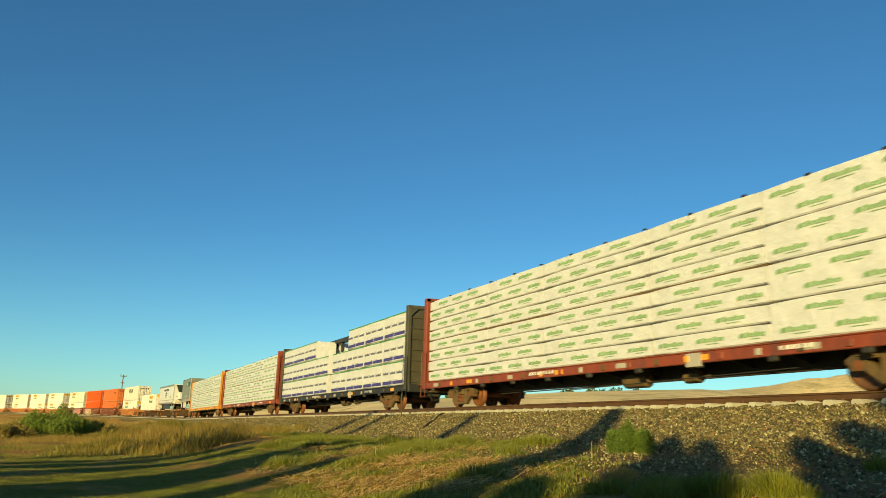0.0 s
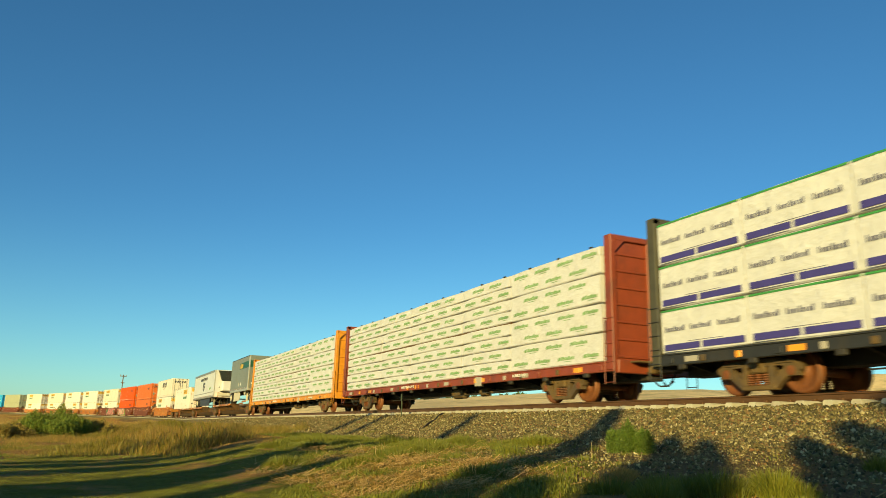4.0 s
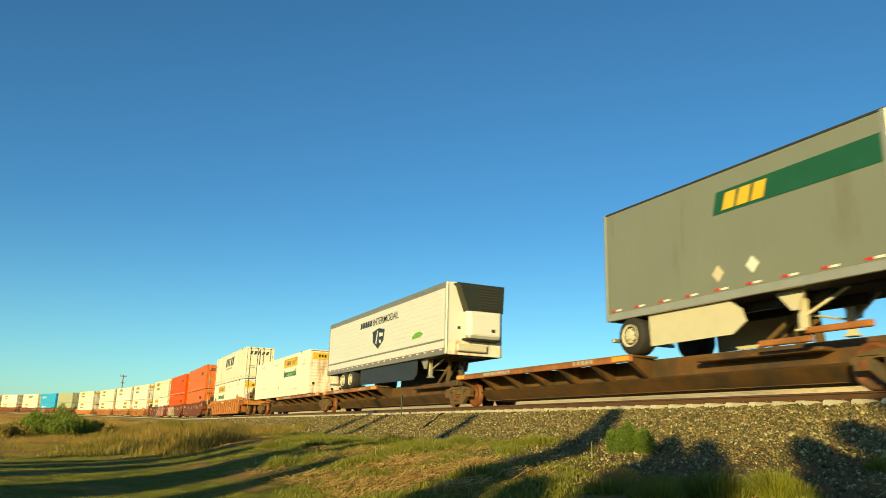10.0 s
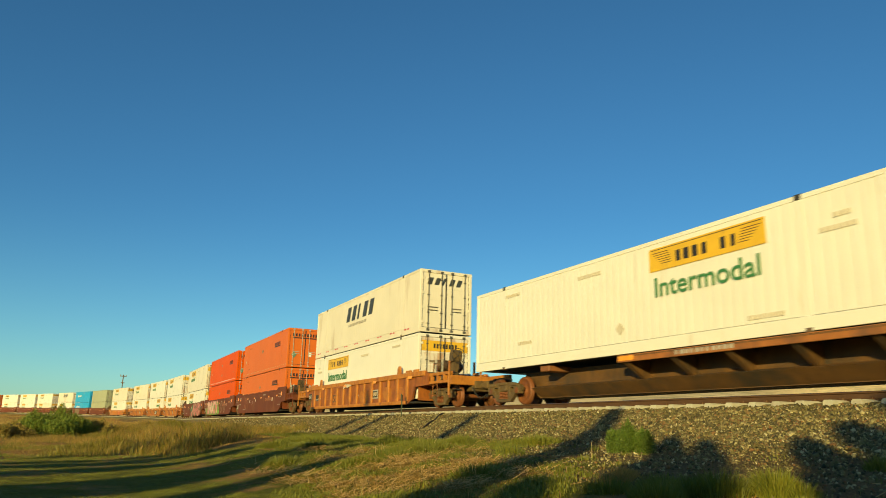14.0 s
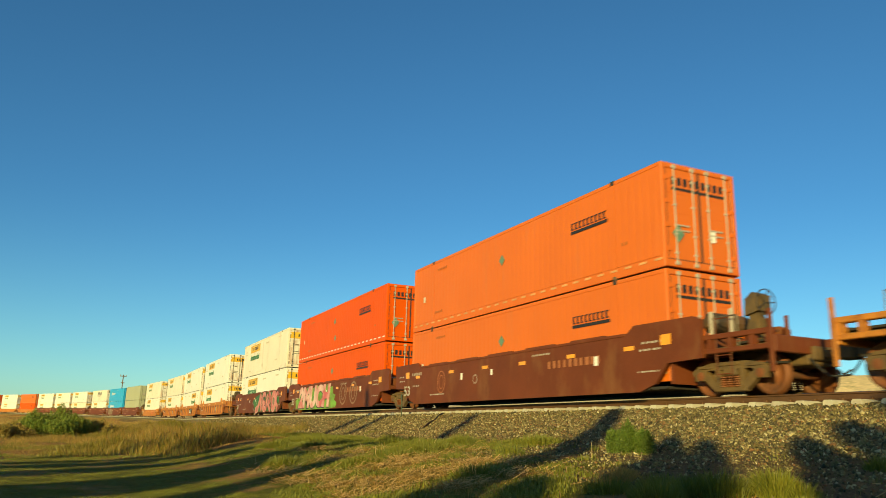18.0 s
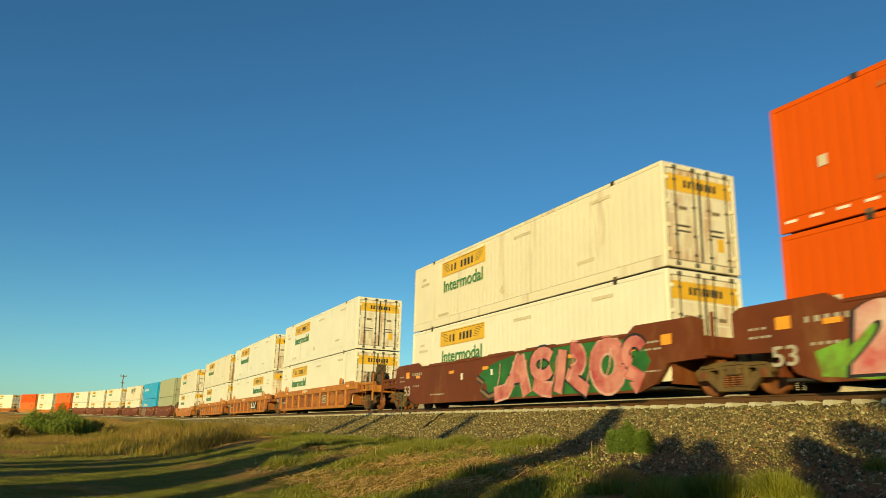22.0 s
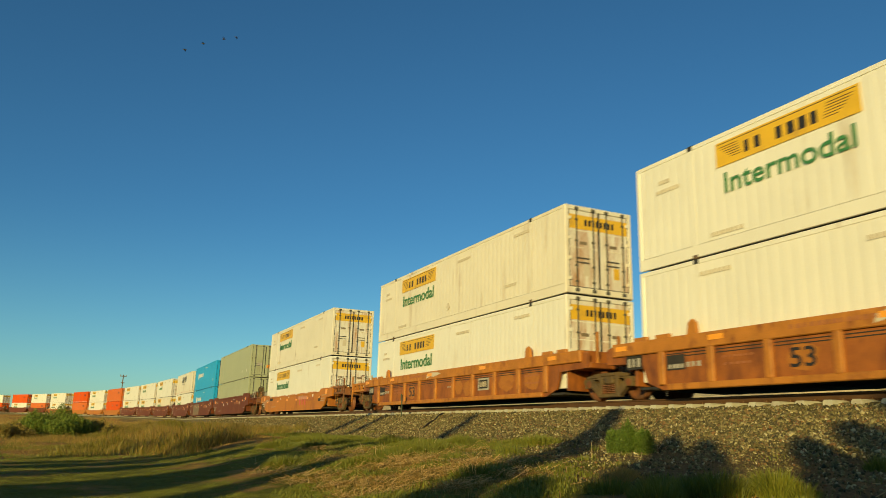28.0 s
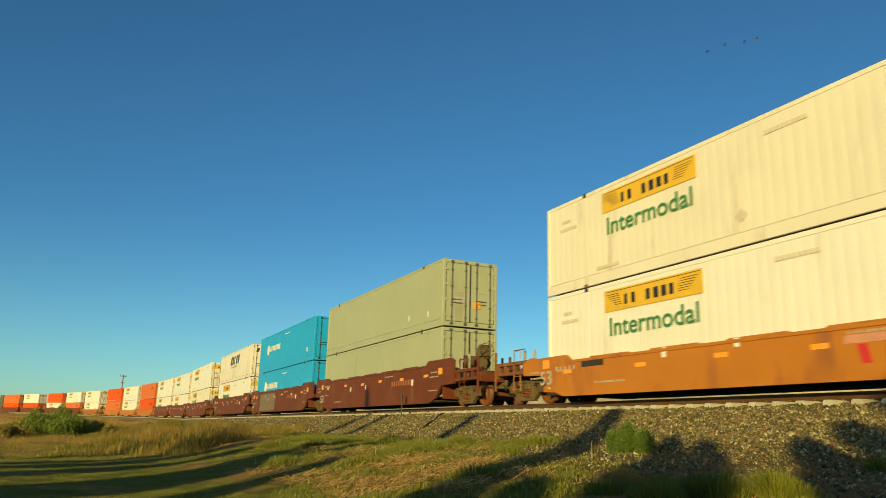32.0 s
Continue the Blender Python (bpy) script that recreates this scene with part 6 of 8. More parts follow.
def ribbed_marks(car, seed, top=1.42):
    """Stencils, plates and sprayed patches in the bays of a ribbed well."""
    r = random.Random(seed)
    y = FACE + 0.028

    def patch_shape(x, z, a, b):
        n = 12
        return [(x + a / 2 * math.cos(2 * math.pi * k / n) * r.uniform(0.8, 1.1), z + b / 2 * math.sin(2 * math.pi * k / n) * r.uniform(0.8, 1.1)) for k in range(n)]

    for x, z, n, s_, a, b, m in ((-6.55, 0.66, 4, 0.17, 0.14, 0.12, M_PRINT_GREY), (-5.25, 0.62, 5, 0.17, 0.14, 0.05, M_PRINT_DIM2), (-5.25, 0.78, 6, 0.15, 0.12, 0.05, M_PRINT_DIM2), (0.3, 0.72, 3, 0.2, 0.16, 0.06, M_PRINT_GREY), (5.95, 0.62, 6, 0.15, 0.12, 0.06, M_PRINT_DIM2), (5.95, 0.80, 5, 0.18, 0.14, 0.06, M_PRINT_DIM2)):
        marks(car, x, z + r.uniform(-0.04, 0.04), n, s_, a, b, y, m)
    near_one = seed < 8
    for x, z, a, b in ((-3.2, 0.66, 0.85, 0.62), (1.25, 0.66, 0.62, 0.6), (1.95, 0.62, 0.62, 0.62), (4.8, 0.70, 1.05, 0.66), (6.4, 0.68, 0.95, 0.6)):
        if near_one:
            part("sprayed_patch", Shape().prism(patch_shape(x, z, a, b), y - 0.003, y), M_SPRAY_OCHRE, car)
    plates(car, [("dark_panel", -8.55, 0.72, 0.62, 0.36, M_BLACK), ("dark_panel", -7.05, 0.62, 0.62, 0.36, M_BLACK), ("placard_frame", 2.81, 0.50, 0.78, 0.42, M_PRINT_GREY)], y)
    plates(car, [("dark_panel", 2.89, 0.56, 0.62, 0.30, M_BLACK)], y - 0.007)
    marks(car, 2.95, 0.62, 4, 0.13, 0.10, 0.18, y - 0.014, M_PRINT_FADED2)
    marks(car, -8.48, 0.78, 3, 0.18, 0.14, 0.22, y - 0.007, M_PRINT_GREY)
    marks(car, -6.98, 0.66, 4, 0.14, 0.11, 0.10, y - 0.007, M_PRINT_GREY)
    o = part("numeral", ME_FIFTY_THREE_DARK, M_PRINT_BLACK, car, "stencilled number 53")
    o.location = (-3.5, y - 0.008, 0.47)
    for x in (-8.9, -5.6, -1.5, 3.0, 7.4):
        plates(car, [("reflector", x, top - 0.20, 0.45, 0.12, M_PRINT_ORANGE)], FACE - 0.042)
    marks(car, -3.4, top - 0.19, 12, 0.16, 0.12, 0.09, FACE - 0.042, M_PRINT_DIM2)
    part("paint_splash", Shape().prism([(-1.6, top - 0.28), (-1.2, top - 0.2), (-0.9, top - 0.24), (-0.2, top - 0.14), (-0.5, top - 0.08), (-1.3, top - 0.05), (-1.55, top - 0.12)], FACE - 0.046, FACE - 0.042), M_PRINT_FAINT, car)


M_SPRAY_OCHRE = mat("stencil_patch_ochre", (0.40, 0.145, 0.016), 0.6, vary=0.25, scale=3.0, dirt=(0.22, 0.06, 0.012), dirt_amount=0.4, dirt_scale=3.0)
M_PRINT_FADED2 = mat("stencil_pale", (0.50, 0.40, 0.26), 0.6, vary=0.2)
ME_FIFTY_THREE_DARK = lettering("53", 0.60, 0.40, M_PRINT_BLACK)


_units = [u[0] for u in UNITS]
_done = set()
for _i, _car in enumerate(WELL_THINGS):
    if _i >= 14:
        break
    if _units[_i] in ("rust", "single"):
        ribbed_marks(_car, _i)
    else:
        smooth_marks(_car, _i, _i in (1, 2), 0.42 if _units[_i] == "orange" else 0.0)

# a black plate with three plain white shapes on the middle ribbed unit
_c = WELL_THINGS[5]
part("black_plate", Shape().box(2.3, 4.5, FACE - 0.052, FACE - 0.044, 0.44, 1.0), M_BLACK, _c)
for _o in ([(2.45, 0.5), (2.95, 0.5), (2.95, 0.62), (2.8, 0.62), (2.8, 0.94), (2.6, 0.94), (2.6, 0.62), (2.45, 0.62)], [(3.1, 0.5), (3.6, 0.5), (3.6, 0.62), (3.45, 0.62), (3.45, 0.94), (3.25, 0.94), (3.25, 0.62), (3.1, 0.62)], [(3.72, 0.5), (3.95, 0.5), (4.35, 0.94), (4.12, 0.94)]):
    part("white_shape", Shape().prism(_o, FACE - 0.058, FACE - 0.052), M_PRINT_WHITE, _c)

# painted letters on the second brown unit
_c = WELL_THINGS[2]
_y = FACE - 0.004
part("spray_background", Shape().prism(fat_outline([(-7.2, 0.3), (-6.2, 0.2), (0.2, 0.2), (1.3, 0.25), (1.5, 0.42), (1.0, 0.6), (1.15, 0.85), (0.75, 0.95), (0.7, 1.35), (0.1, 1.3), (-0.4, 1.5), (-1.9, 1.32), (-2.4, 1.5), (-3.4, 1.36), (-4.2, 1.52), (-5.2, 1.3), (-6.3, 1.34), (-6.5, 0.9), (-7.3, 0.7)], 0.05), _y, _y + 0.003), M_GRAF_GREEN, _c, "green sprayed background")
_word = lettering("2MUCH", 6.9, 1.34, M_GRAF_PALE, 0.12, 0.075)
_dark = lettering("2MUCH", 7.02, 1.40, M_GRAF_BLACK, 0.12, 0.085)
_o = part("spray_lettering", _dark, M_GRAF_BLACK, _c)
_o.location = (-6.72, _y - 0.003, 0.18)
_o = part("spray_lettering", _word, M_GRAF_PALE, _c, "pale pink sprayed letters")
_o.location = (-6.6, _y - 0.007, 0.24)
for _x in (2.6, 4.3):
    band(_c, "spray_outline", arc(_x, 0.9, 0.55, 0.55, 0, 360, 20), 0.10, _y, M_GRAF_SILVER)
    band(_c, "spray_outline", arc(_x, 0.9, 0.28, 0.32, 0, 360, 16), 0.07, _y, M_GRAF_SILVER)

# a second painted piece, rounded shapes that cannot be read
_c = WELL_THINGS[3]
part("spray_background", Shape().prism([(-1.6, 0.95), (-1.0, 1.25), (-0.2, 1.42), (1.5, 1.62), (4.6, 1.63), (7.2, 1.5), (7.6, 0.9), (7.0, 0.2), (0.2, 0.2), (-0.8, 0.3), (-0.9, 0.7)], _y, _y + 0.003), M_GRAF_DEEP, _c, "green sprayed background")
for _k, (_path, _w, _m) in enumerate((([(-1.6, 0.95), (-1.1, 0.75), (-1.3, 0.5), (-0.7, 0.25), (-0.2, 0.35)], 0.10, M_GRAF_SILVER), ([(-0.3, 0.3), (0.5, 0.4), (1.0, 0.9), (1.4, 1.5)], 0.34, M_GRAF_PINK), ([(0.6, 0.75), (1.5, 0.8)], 0.22, M_GRAF_PINK), ([(1.35, 1.5), (1.55, 0.9), (1.8, 0.25)], 0.34, M_GRAF_PINK), (arc(2.7, 1.15, 0.55, 0.36, 30, 330), 0.30, M_GRAF_PINK), ([(2.2, 0.6), (2.7, 0.4), (3.2, 0.35)], 0.3, M_GRAF_PINK), ([(3.5, 0.25), (3.7, 0.9), (3.8, 1.5)], 0.36, M_GRAF_PINK), (arc(4.2, 1.15, 0.5, 0.36, 90, -90), 0.30, M_GRAF_PINK), ([(4.0, 0.8), (4.5, 0.5), (5.0, 0.25)], 0.3, M_GRAF_PINK), (arc(5.9, 0.9, 0.55, 0.55, 0, 360, 18), 0.34, M_GRAF_PINK), (arc(7.0, 1.15, 0.35, 0.3, 20, 250), 0.24, M_GRAF_PINK), ([(6.7, 0.7), (7.2, 0.5), (6.9, 0.25)], 0.24, M_GRAF_PINK))):
    band(_c, "spray_outline", _path, _w * 1.2 + 0.14, _y - 0.004 - 0.0005 * _k, M_GRAF_PALE if _k % 2 else M_GRAF_BLACK)
    band(_c, "spray_stroke", _path, _w * 1.2, _y - 0.012 - 0.0005 * _k, _m)
for _k in range(9):
    _x = -0.2 + _k * 0.85
    band(_c, "spray_highlight", [(_x, 0.35 + 0.1 * (_k % 3)), (_x + 0.25, 0.9), (_x + 0.3, 1.35)], 0.05, _y - 0.02, M_GRAF_PALE)

# silver block shapes on the turquoise boxes' unit
_c = WELL_THINGS[9]
for _k in range(5):
    band(_c, "spray_stroke", arc(-4.9 + _k * 0.85, 0.85, 0.3, 0.55, 20, 340, 14), 0.22, _y, M_GRAF_SILVER)
part("spray_background", Shape().box(-5.6, -0.6, _y + 0.0005, _y + 0.003, 0.25, 1.5), M_GRAF_OLIVE, _c)


# ---- ties and stones ----
tie_mesh = Shape().prism([(-0.115, -0.40), (0.115, -0.40), (0.105, -0.205), (0.07, -0.172), (-0.07, -0.172), (-0.105, -0.205)], -1.295, 1.295)
tie_me = tie_mesh.mesh("tie")
tie_me.materials.append(M_TIE)
clip_me = Shape()
for _off in (0.755, -0.755):
    for _d in (-0.12, 0.12):
        clip_me.box(-0.05, 0.05, _off + _d - 0.03, _off + _d + 0.03, -0.175, -0.12, 0.012)
clip_me = clip_me.mesh("rail_clips")
clip_me.materials.append(M_RAIL)
ties_root = tagged(new("track_ties"), "row of pale concrete ties half sunk in stone", "railway tie", "", "structure")


def tie_pose(s, r):
    a, b = track(s + 0.5), track(s - 0.5)
    x = (a - b).normalized()
    m = Matrix((x, Vector((0, 0, 1)).cross(x), Vector((0, 0, 1)))).transposed().to_4x4() @ Matrix.Rotation(r.uniform(-0.012, 0.012), 4, "Z")
    m.translation = track(s, r.uniform(-0.02, 0.02))
    return m


_r = random.Random(5)
far_ties = Shape()
for _k in range(760):
    _s = 6.0 - _k * 0.61
    _m = tie_pose(_s, _r)
    if _k < 170:
        _t = new("tie", tie_me)
        _t.parent = ties_root
        _t.matrix_local = _m
        if _k < 40:
            _cl = new("rail_clips", clip_me)
            _cl.parent = _t
    else:
        far_ties.add([_m @ Vector(v) for v in tie_mesh.v], tie_mesh.f)
_ft = part("far_ties", far_ties, M_TIE, ties_root)
tagged(_ft, "", "", "", "stuff")


def scatter_stones():
    """Broken stone over the near bed: thousands of small angular pieces in one mesh."""
    rng = np.random.default_rng(3)
    base = np.array([(1, 0, 0), (-1, 0, 0), (0, 1, 0), (0, -1, 0), (0, 0, 1), (0, 0, -1)], float)
    tri = np.array([(0, 2, 4), (2, 1, 4), (1, 3, 4), (3, 0, 4), (2, 0, 5), (1, 2, 5), (3, 1, 5), (0, 3, 5)])
    spans = [(-3.0, -17.0, 1000, 0.024), (-17.0, -32.0, 560, 0.024), (-32.0, -80.0, 130, 0.032)]
    vv, ff, o = [], [], 0
    for a, b, dens, size in spans:
        n = int((a - b) * 3.8 * dens)
        s = rng.uniform(b, a, n)
        d = 1.36 + 3.5 * rng.random(n)
        d += 2.2 * rng.random(n) ** 2.0 * (rng.random(n) < 0.30)
        # stones have rolled out over the earth at the near end
        out = (s > -12.5) & (rng.random(n) < 0.22)
        d = np.where(out, 4.8 + 4.6 * rng.random(n) ** 1.4, d)
        zz = np.array([bank_z(q, w) for q, w in zip(d, s)])
        for k in np.nonzero(d > 4.85)[0]:
            zz[k] = ground_z(s[k], TRACK_Y - d[k])
        rad = size * np.where(d > 5.4, 0.72, 1.0) * np.minimum(rng.lognormal(-0.05, 0.42, n), 2.6)
        p = base[None] * rng.uniform(0.55, 1.15, (n, 6, 1)) + rng.normal(0, 0.14, (n, 6, 3))
        p *= rad[:, None, None]
        ang = rng.uniform(0, 6.283, n)
        c, sn = np.cos(ang)[:, None], np.sin(ang)[:, None]
        x, y = p[:, :, 0] * c - p[:, :, 1] * sn, p[:, :, 0] * sn + p[:, :, 1] * c
        tilt = rng.uniform(-0.9, 0.9, n)[:, None]
        y, z = y * np.cos(tilt) - p[:, :, 2] * np.sin(tilt), y * np.sin(tilt) + p[:, :, 2] * np.cos(tilt)
        q = np.stack([x + s[:, None], y + (TRACK_Y - d)[:, None], z + zz[:, None] + rad[:, None] * 0.25], -1)
        vv.append(q.reshape(-1, 3))
        ff.append((tri[None] + (np.arange(n) * 6)[:, None, None] + o).reshape(-1, 3))
        o += n * 6
    return np.concatenate(vv), np.concatenate(ff)


def mesh_fast(name, v, f, material):
    me = bpy.data.meshes.new(name)
    k = f.shape[1]
    me.vertices.add(len(v))
    me.vertices.foreach_set("co", v.astype(np.float32).ravel())
    me.loops.add(f.size)
    me.loops.foreach_set("vertex_index", f.astype(np.int32).ravel())
    me.polygons.add(len(f))
    me.polygons.foreach_set("loop_start", np.arange(0, f.size, k, dtype=np.int32))
    me.update(calc_edges=True)
    me.validate()
    me.materials.append(material)
    return me


_v, _f = scatter_stones()
stones = tagged(new("ballast_stones", mesh_fast("ballast_stones", _v, _f, M_STONE)), "loose angular crushed stone on the track bed", "ballast", "", "stuff")


# ---- grass ----
def blades(name, places, heights, width, lean, material, label, seed):
    """Bent blades at the given places, two triangles and a tip each, in one mesh of kind stuff."""
    rng = np.random.default_rng(seed)
    n = len(places)
    h = heights
    a = rng.uniform(0, 6.283, n)
    side = np.stack([np.cos(a), np.sin(a), np.zeros(n)], -1)
    b = rng.uniform(0, 6.283, n)
    fall = np.stack([np.cos(b), np.sin(b), np.zeros(n)], -1) * (lean * rng.random(n) * h)[:, None]
    up = np.array([0, 0, 1.0])
    w = (width * (0.6 + 0.8 * rng.random(n)))[:, None]
    p0, p1 = places - side * w / 2, places + side * w / 2
    mid = places + up * (h * 0.6)[:, None] + fall * 0.35
    p2, p3 = mid - side * w * 0.35, mid + side * w * 0.35
    p4 = places + up * h[:, None] * (1 - 0.25 * lean) + fall
    v = np.stack([p0, p1, p2, p3, p4], 1).reshape(-1, 3)
    i = (np.arange(n) * 5)[:, None]
    f = np.concatenate([i + np.array([[0, 1, 3]]), i + np.array([[0, 3, 2]]), i + np.array([[2, 3, 4]])])
    return tagged(new(name, mesh_fast(name, v, f, material)), label, "grass", "", "stuff")


def patch(x, y):
    """How green the turf is at a place, 0 to 1."""
    d, u = lateral(x, y)
    v = 0.62 + 0.8 * noise.noise(Vector((x * 0.22, y * 0.3, 11.0))) + 0.5 * noise.noise(Vector((x * 0.9, y * 0.9, 2.0)))
    v += 0.30 * smooth(8.0, 6.2, d)
    v += 0.35 * smooth(10.0, 12.0, d)
    if x > -20:
        v -= 0.62 * smooth(2.2, 0.4, abs(d - 9.6)) * smooth(-76.0, -72.0, math.degrees(math.atan2(x, y)))
    v -= 1.0 * smooth(-20.5, -24.5, x + 1.2 * noise.noise(Vector((y * 0.3, x * 0.1, 0.0)))) * smooth(6.5, 8.5, d)
    return v


STRAW = [(-9.0, 4.4, 0.9), (-8.9, 3.6, 0.8), (-9.4, 3.2, 0.7), (-10.8, 3.1, 0.8), (-12.6, 2.9, 0.8), (-9.9, 5.4, 0.8), (-10.9, 4.4, 0.9), (-11.8, 5.2, 0.9), (-13.4, 4.4, 0.8), (-8.1, 4.9, 0.6), (-12.6, 6.6, 0.7), (-15.0, 5.6, 0.9), (-8.3, 3.0, 0.6), (-10.0, 6.6, 0.6), (-7.6, 3.9, 0.5), (-17.2, 4.9, 0.8), (-16.5, 7.6, 0.6)]


def straw_at(x, y):
    """How much a place lies within a patch of flattened straw, 0 to 1."""
    wob = 0.35 * noise.noise(Vector((x * 1.7, y * 1.7, 6.0)))
    return max(smooth(1.25, 0.75, math.hypot(x - a, y - b) / (q * 0.68) + wob) for a, b, q in STRAW)


def field(n, near, far, half, seed, clump=0.0):
    """Places over the ground in a fan before the camera, denser close by."""
    r = random.Random(seed)
    out = []
    while len(out) < n:
        dist = near + (far - near) * r.random() ** 1.2
        ang = radians(HEADING + r.uniform(-half, half))
        x, y = dist * math.sin(ang), dist * math.cos(ang)
        d, u = lateral(x, y)
        edge = 5.5 + 1.0 * noise.noise(Vector((x * 0.35, y * 0.35, 5.0)))
        if x < -40:
            edge -= 0.06 * (-40 - x)
        if d < max(2.4, edge):
            if d < 3.6 or noise.noise(Vector((x * 1.1, y * 1.1, 3.0))) < 0.38:
                continue
        # bare gravelly earth towards the near end of the bank
        open_earth = y + 0.72 * x + 0.9 * noise.noise(Vector((x * 0.8, y * 0.8, 9.0)))
        if open_earth > 0.1 and r.random() < 0.96:
            continue
        if x > -12.5 and d < 8.2 + 0.7 * noise.noise(Vector((x * 0.9, y * 0.9, 9.0))) and open_earth > -3.0 and r.random() < 0.9:
            continue
        out.append((x, y, d, dist))
    return out


def turf():
    """Tussocks of green and dry blades over the near ground, thinner further off."""
    r = random.Random(9)
    kinds = {True: ([], [], []), False: ([], [], [])}
    for x, y, d, dist in field(14500, 5.6, 34.0, 36, 21) + field(5000, 30.0, 110.0, 36, 22):
        g = patch(x, y)
        flat = straw_at(x, y) if dist < 19 else 0.0
        lump = noise.noise(Vector((x * 1.1, y * 1.1, 14.0)))
        side = math.degrees(math.atan2(x, y))
        rough_ground = smooth(-78.0, -74.0, side) * smooth(12.2, 11.0, d) * smooth(24.0, 18.0, dist)
        is_green = r.random() < g - 1.5 * flat + 0.15 + 1.0 * lump * rough_ground
        if not is_green and x > -20 and flat < 0.3 and r.random() < (0.85 if side < -76 else 0.62):
            continue
        near = dist < 34
        k = 1.0 + 0.012 * max(0, dist - 14)
        size = r.uniform(0.08, 0.26) * (1.0 if near else 2.2)
        k *= 1.0 - 0.72 * smooth(-72.0, -77.0, side) * smooth(-25.0, -20.0, x)
        k *= 1.0 + rough_ground * (0.9 * max(0.0, lump) - 0.1)
        if d > 9.5:
            size *= 1.35
        tall = r.uniform(0.05, 0.19) * (0.75 + 0.5 * max(0.0, noise.noise(Vector((x * 0.5, y * 0.5, 4.0))))) * k * (1.15 if is_green else 0.7)
        fine = smooth(30.0, 14.0, dist)
        for q in range(int((r.randint(16, 26) if is_green else r.randint(7, 14) + int(16 * flat)) * (1 + 0.9 * fine))):
            a, c = r.uniform(0, 6.283), size * math.sqrt(r.random())
            px, py = x + c * math.cos(a), y + c * math.sin(a)
            pd = lateral(px, py)[0]
            z = ground_z(px, py)
            if pd < 4.9 and px > -84:
                z += 0.09
            places, heights, widths = kinds[is_green]
            places.append((px, py, z - 0.01))
            heights.append(tall * r.uniform(0.5, 1.1) * (1 - 0.45 * c / size))
            widths.append(0.009 + 0.007 * (1 - fine))
    for green, name, lean, m, label, seed in ((True, "grass", 0.85, M_GRASS, "tussocks of green turf on uneven ground", 1), (False, "dry_grass", 1.7, M_STRAW, "dry flattened straw between green tussocks", 2)):
        places, heights, widths = kinds[green]
        blades(name, np.array(places), np.array(heights), np.array(widths), lean, m, label, seed)


turf()


def tussocks():
    """Dense rounded clumps of longer grass on the foot of the bank, in one mesh."""
    r = random.Random(33)
    v, f = [], []
    made = 0
    while made < 90:
        x, d = -r.uniform(7.6, 24.0), r.uniform(5.6, 11.0)
        y = TRACK_Y - d
        if (x < -14.0 and d > 9.6) or y + 0.72 * x > -0.4 or straw_at(x, y) > 0.15 or (x > -12.5 and d < 8.3 and r.random() < 0.9):
            continue
        if noise.noise(Vector((x * 0.7, y * 0.7, 21.0))) < 0.12:
            continue
        made += 1
        radius, height = r.uniform(0.2, 0.55), r.uniform(0.09, 0.22)
        for k in range(int(1500 * radius)):
            a, q = r.uniform(0, 6.283), math.sqrt(r.random())
            px, py = x + radius * q * math.cos(a), y + radius * q * math.sin(a)
            h = height * (1.05 - 0.75 * q * q) * r.uniform(0.6, 1.15)
            lean = 0.55 * h * q + r.uniform(-0.03, 0.05)
            ox, oy = lean * math.cos(a), lean * math.sin(a)
            b = r.uniform(0, 6.283)
            sx, sy = math.cos(b) * 0.0045, math.sin(b) * 0.0045
            z = ground_z(px, py) + (0.09 if d < 4.9 else -0.01)
            i = len(v)
            v += [(px - sx, py - sy, z), (px + sx, py + sy, z), (px + ox * 0.4 - sx * 0.8, py + oy * 0.4 - sy * 0.8, z + h * 0.6), (px + ox * 0.4 + sx * 0.8, py + oy * 0.4 + sy * 0.8, z + h * 0.6), (px + ox, py + oy, z + h)]
            f += [(i, i + 1, i + 3), (i, i + 3, i + 2), (i + 2, i + 3, i + 4)]
    tagged(new("grass_tussocks", mesh_fast("grass_tussocks", np.array(v), np.array(f), M_GRASS)), "bright green grass clumps on the foot of the bank", "grass", "", "stuff")


tussocks()


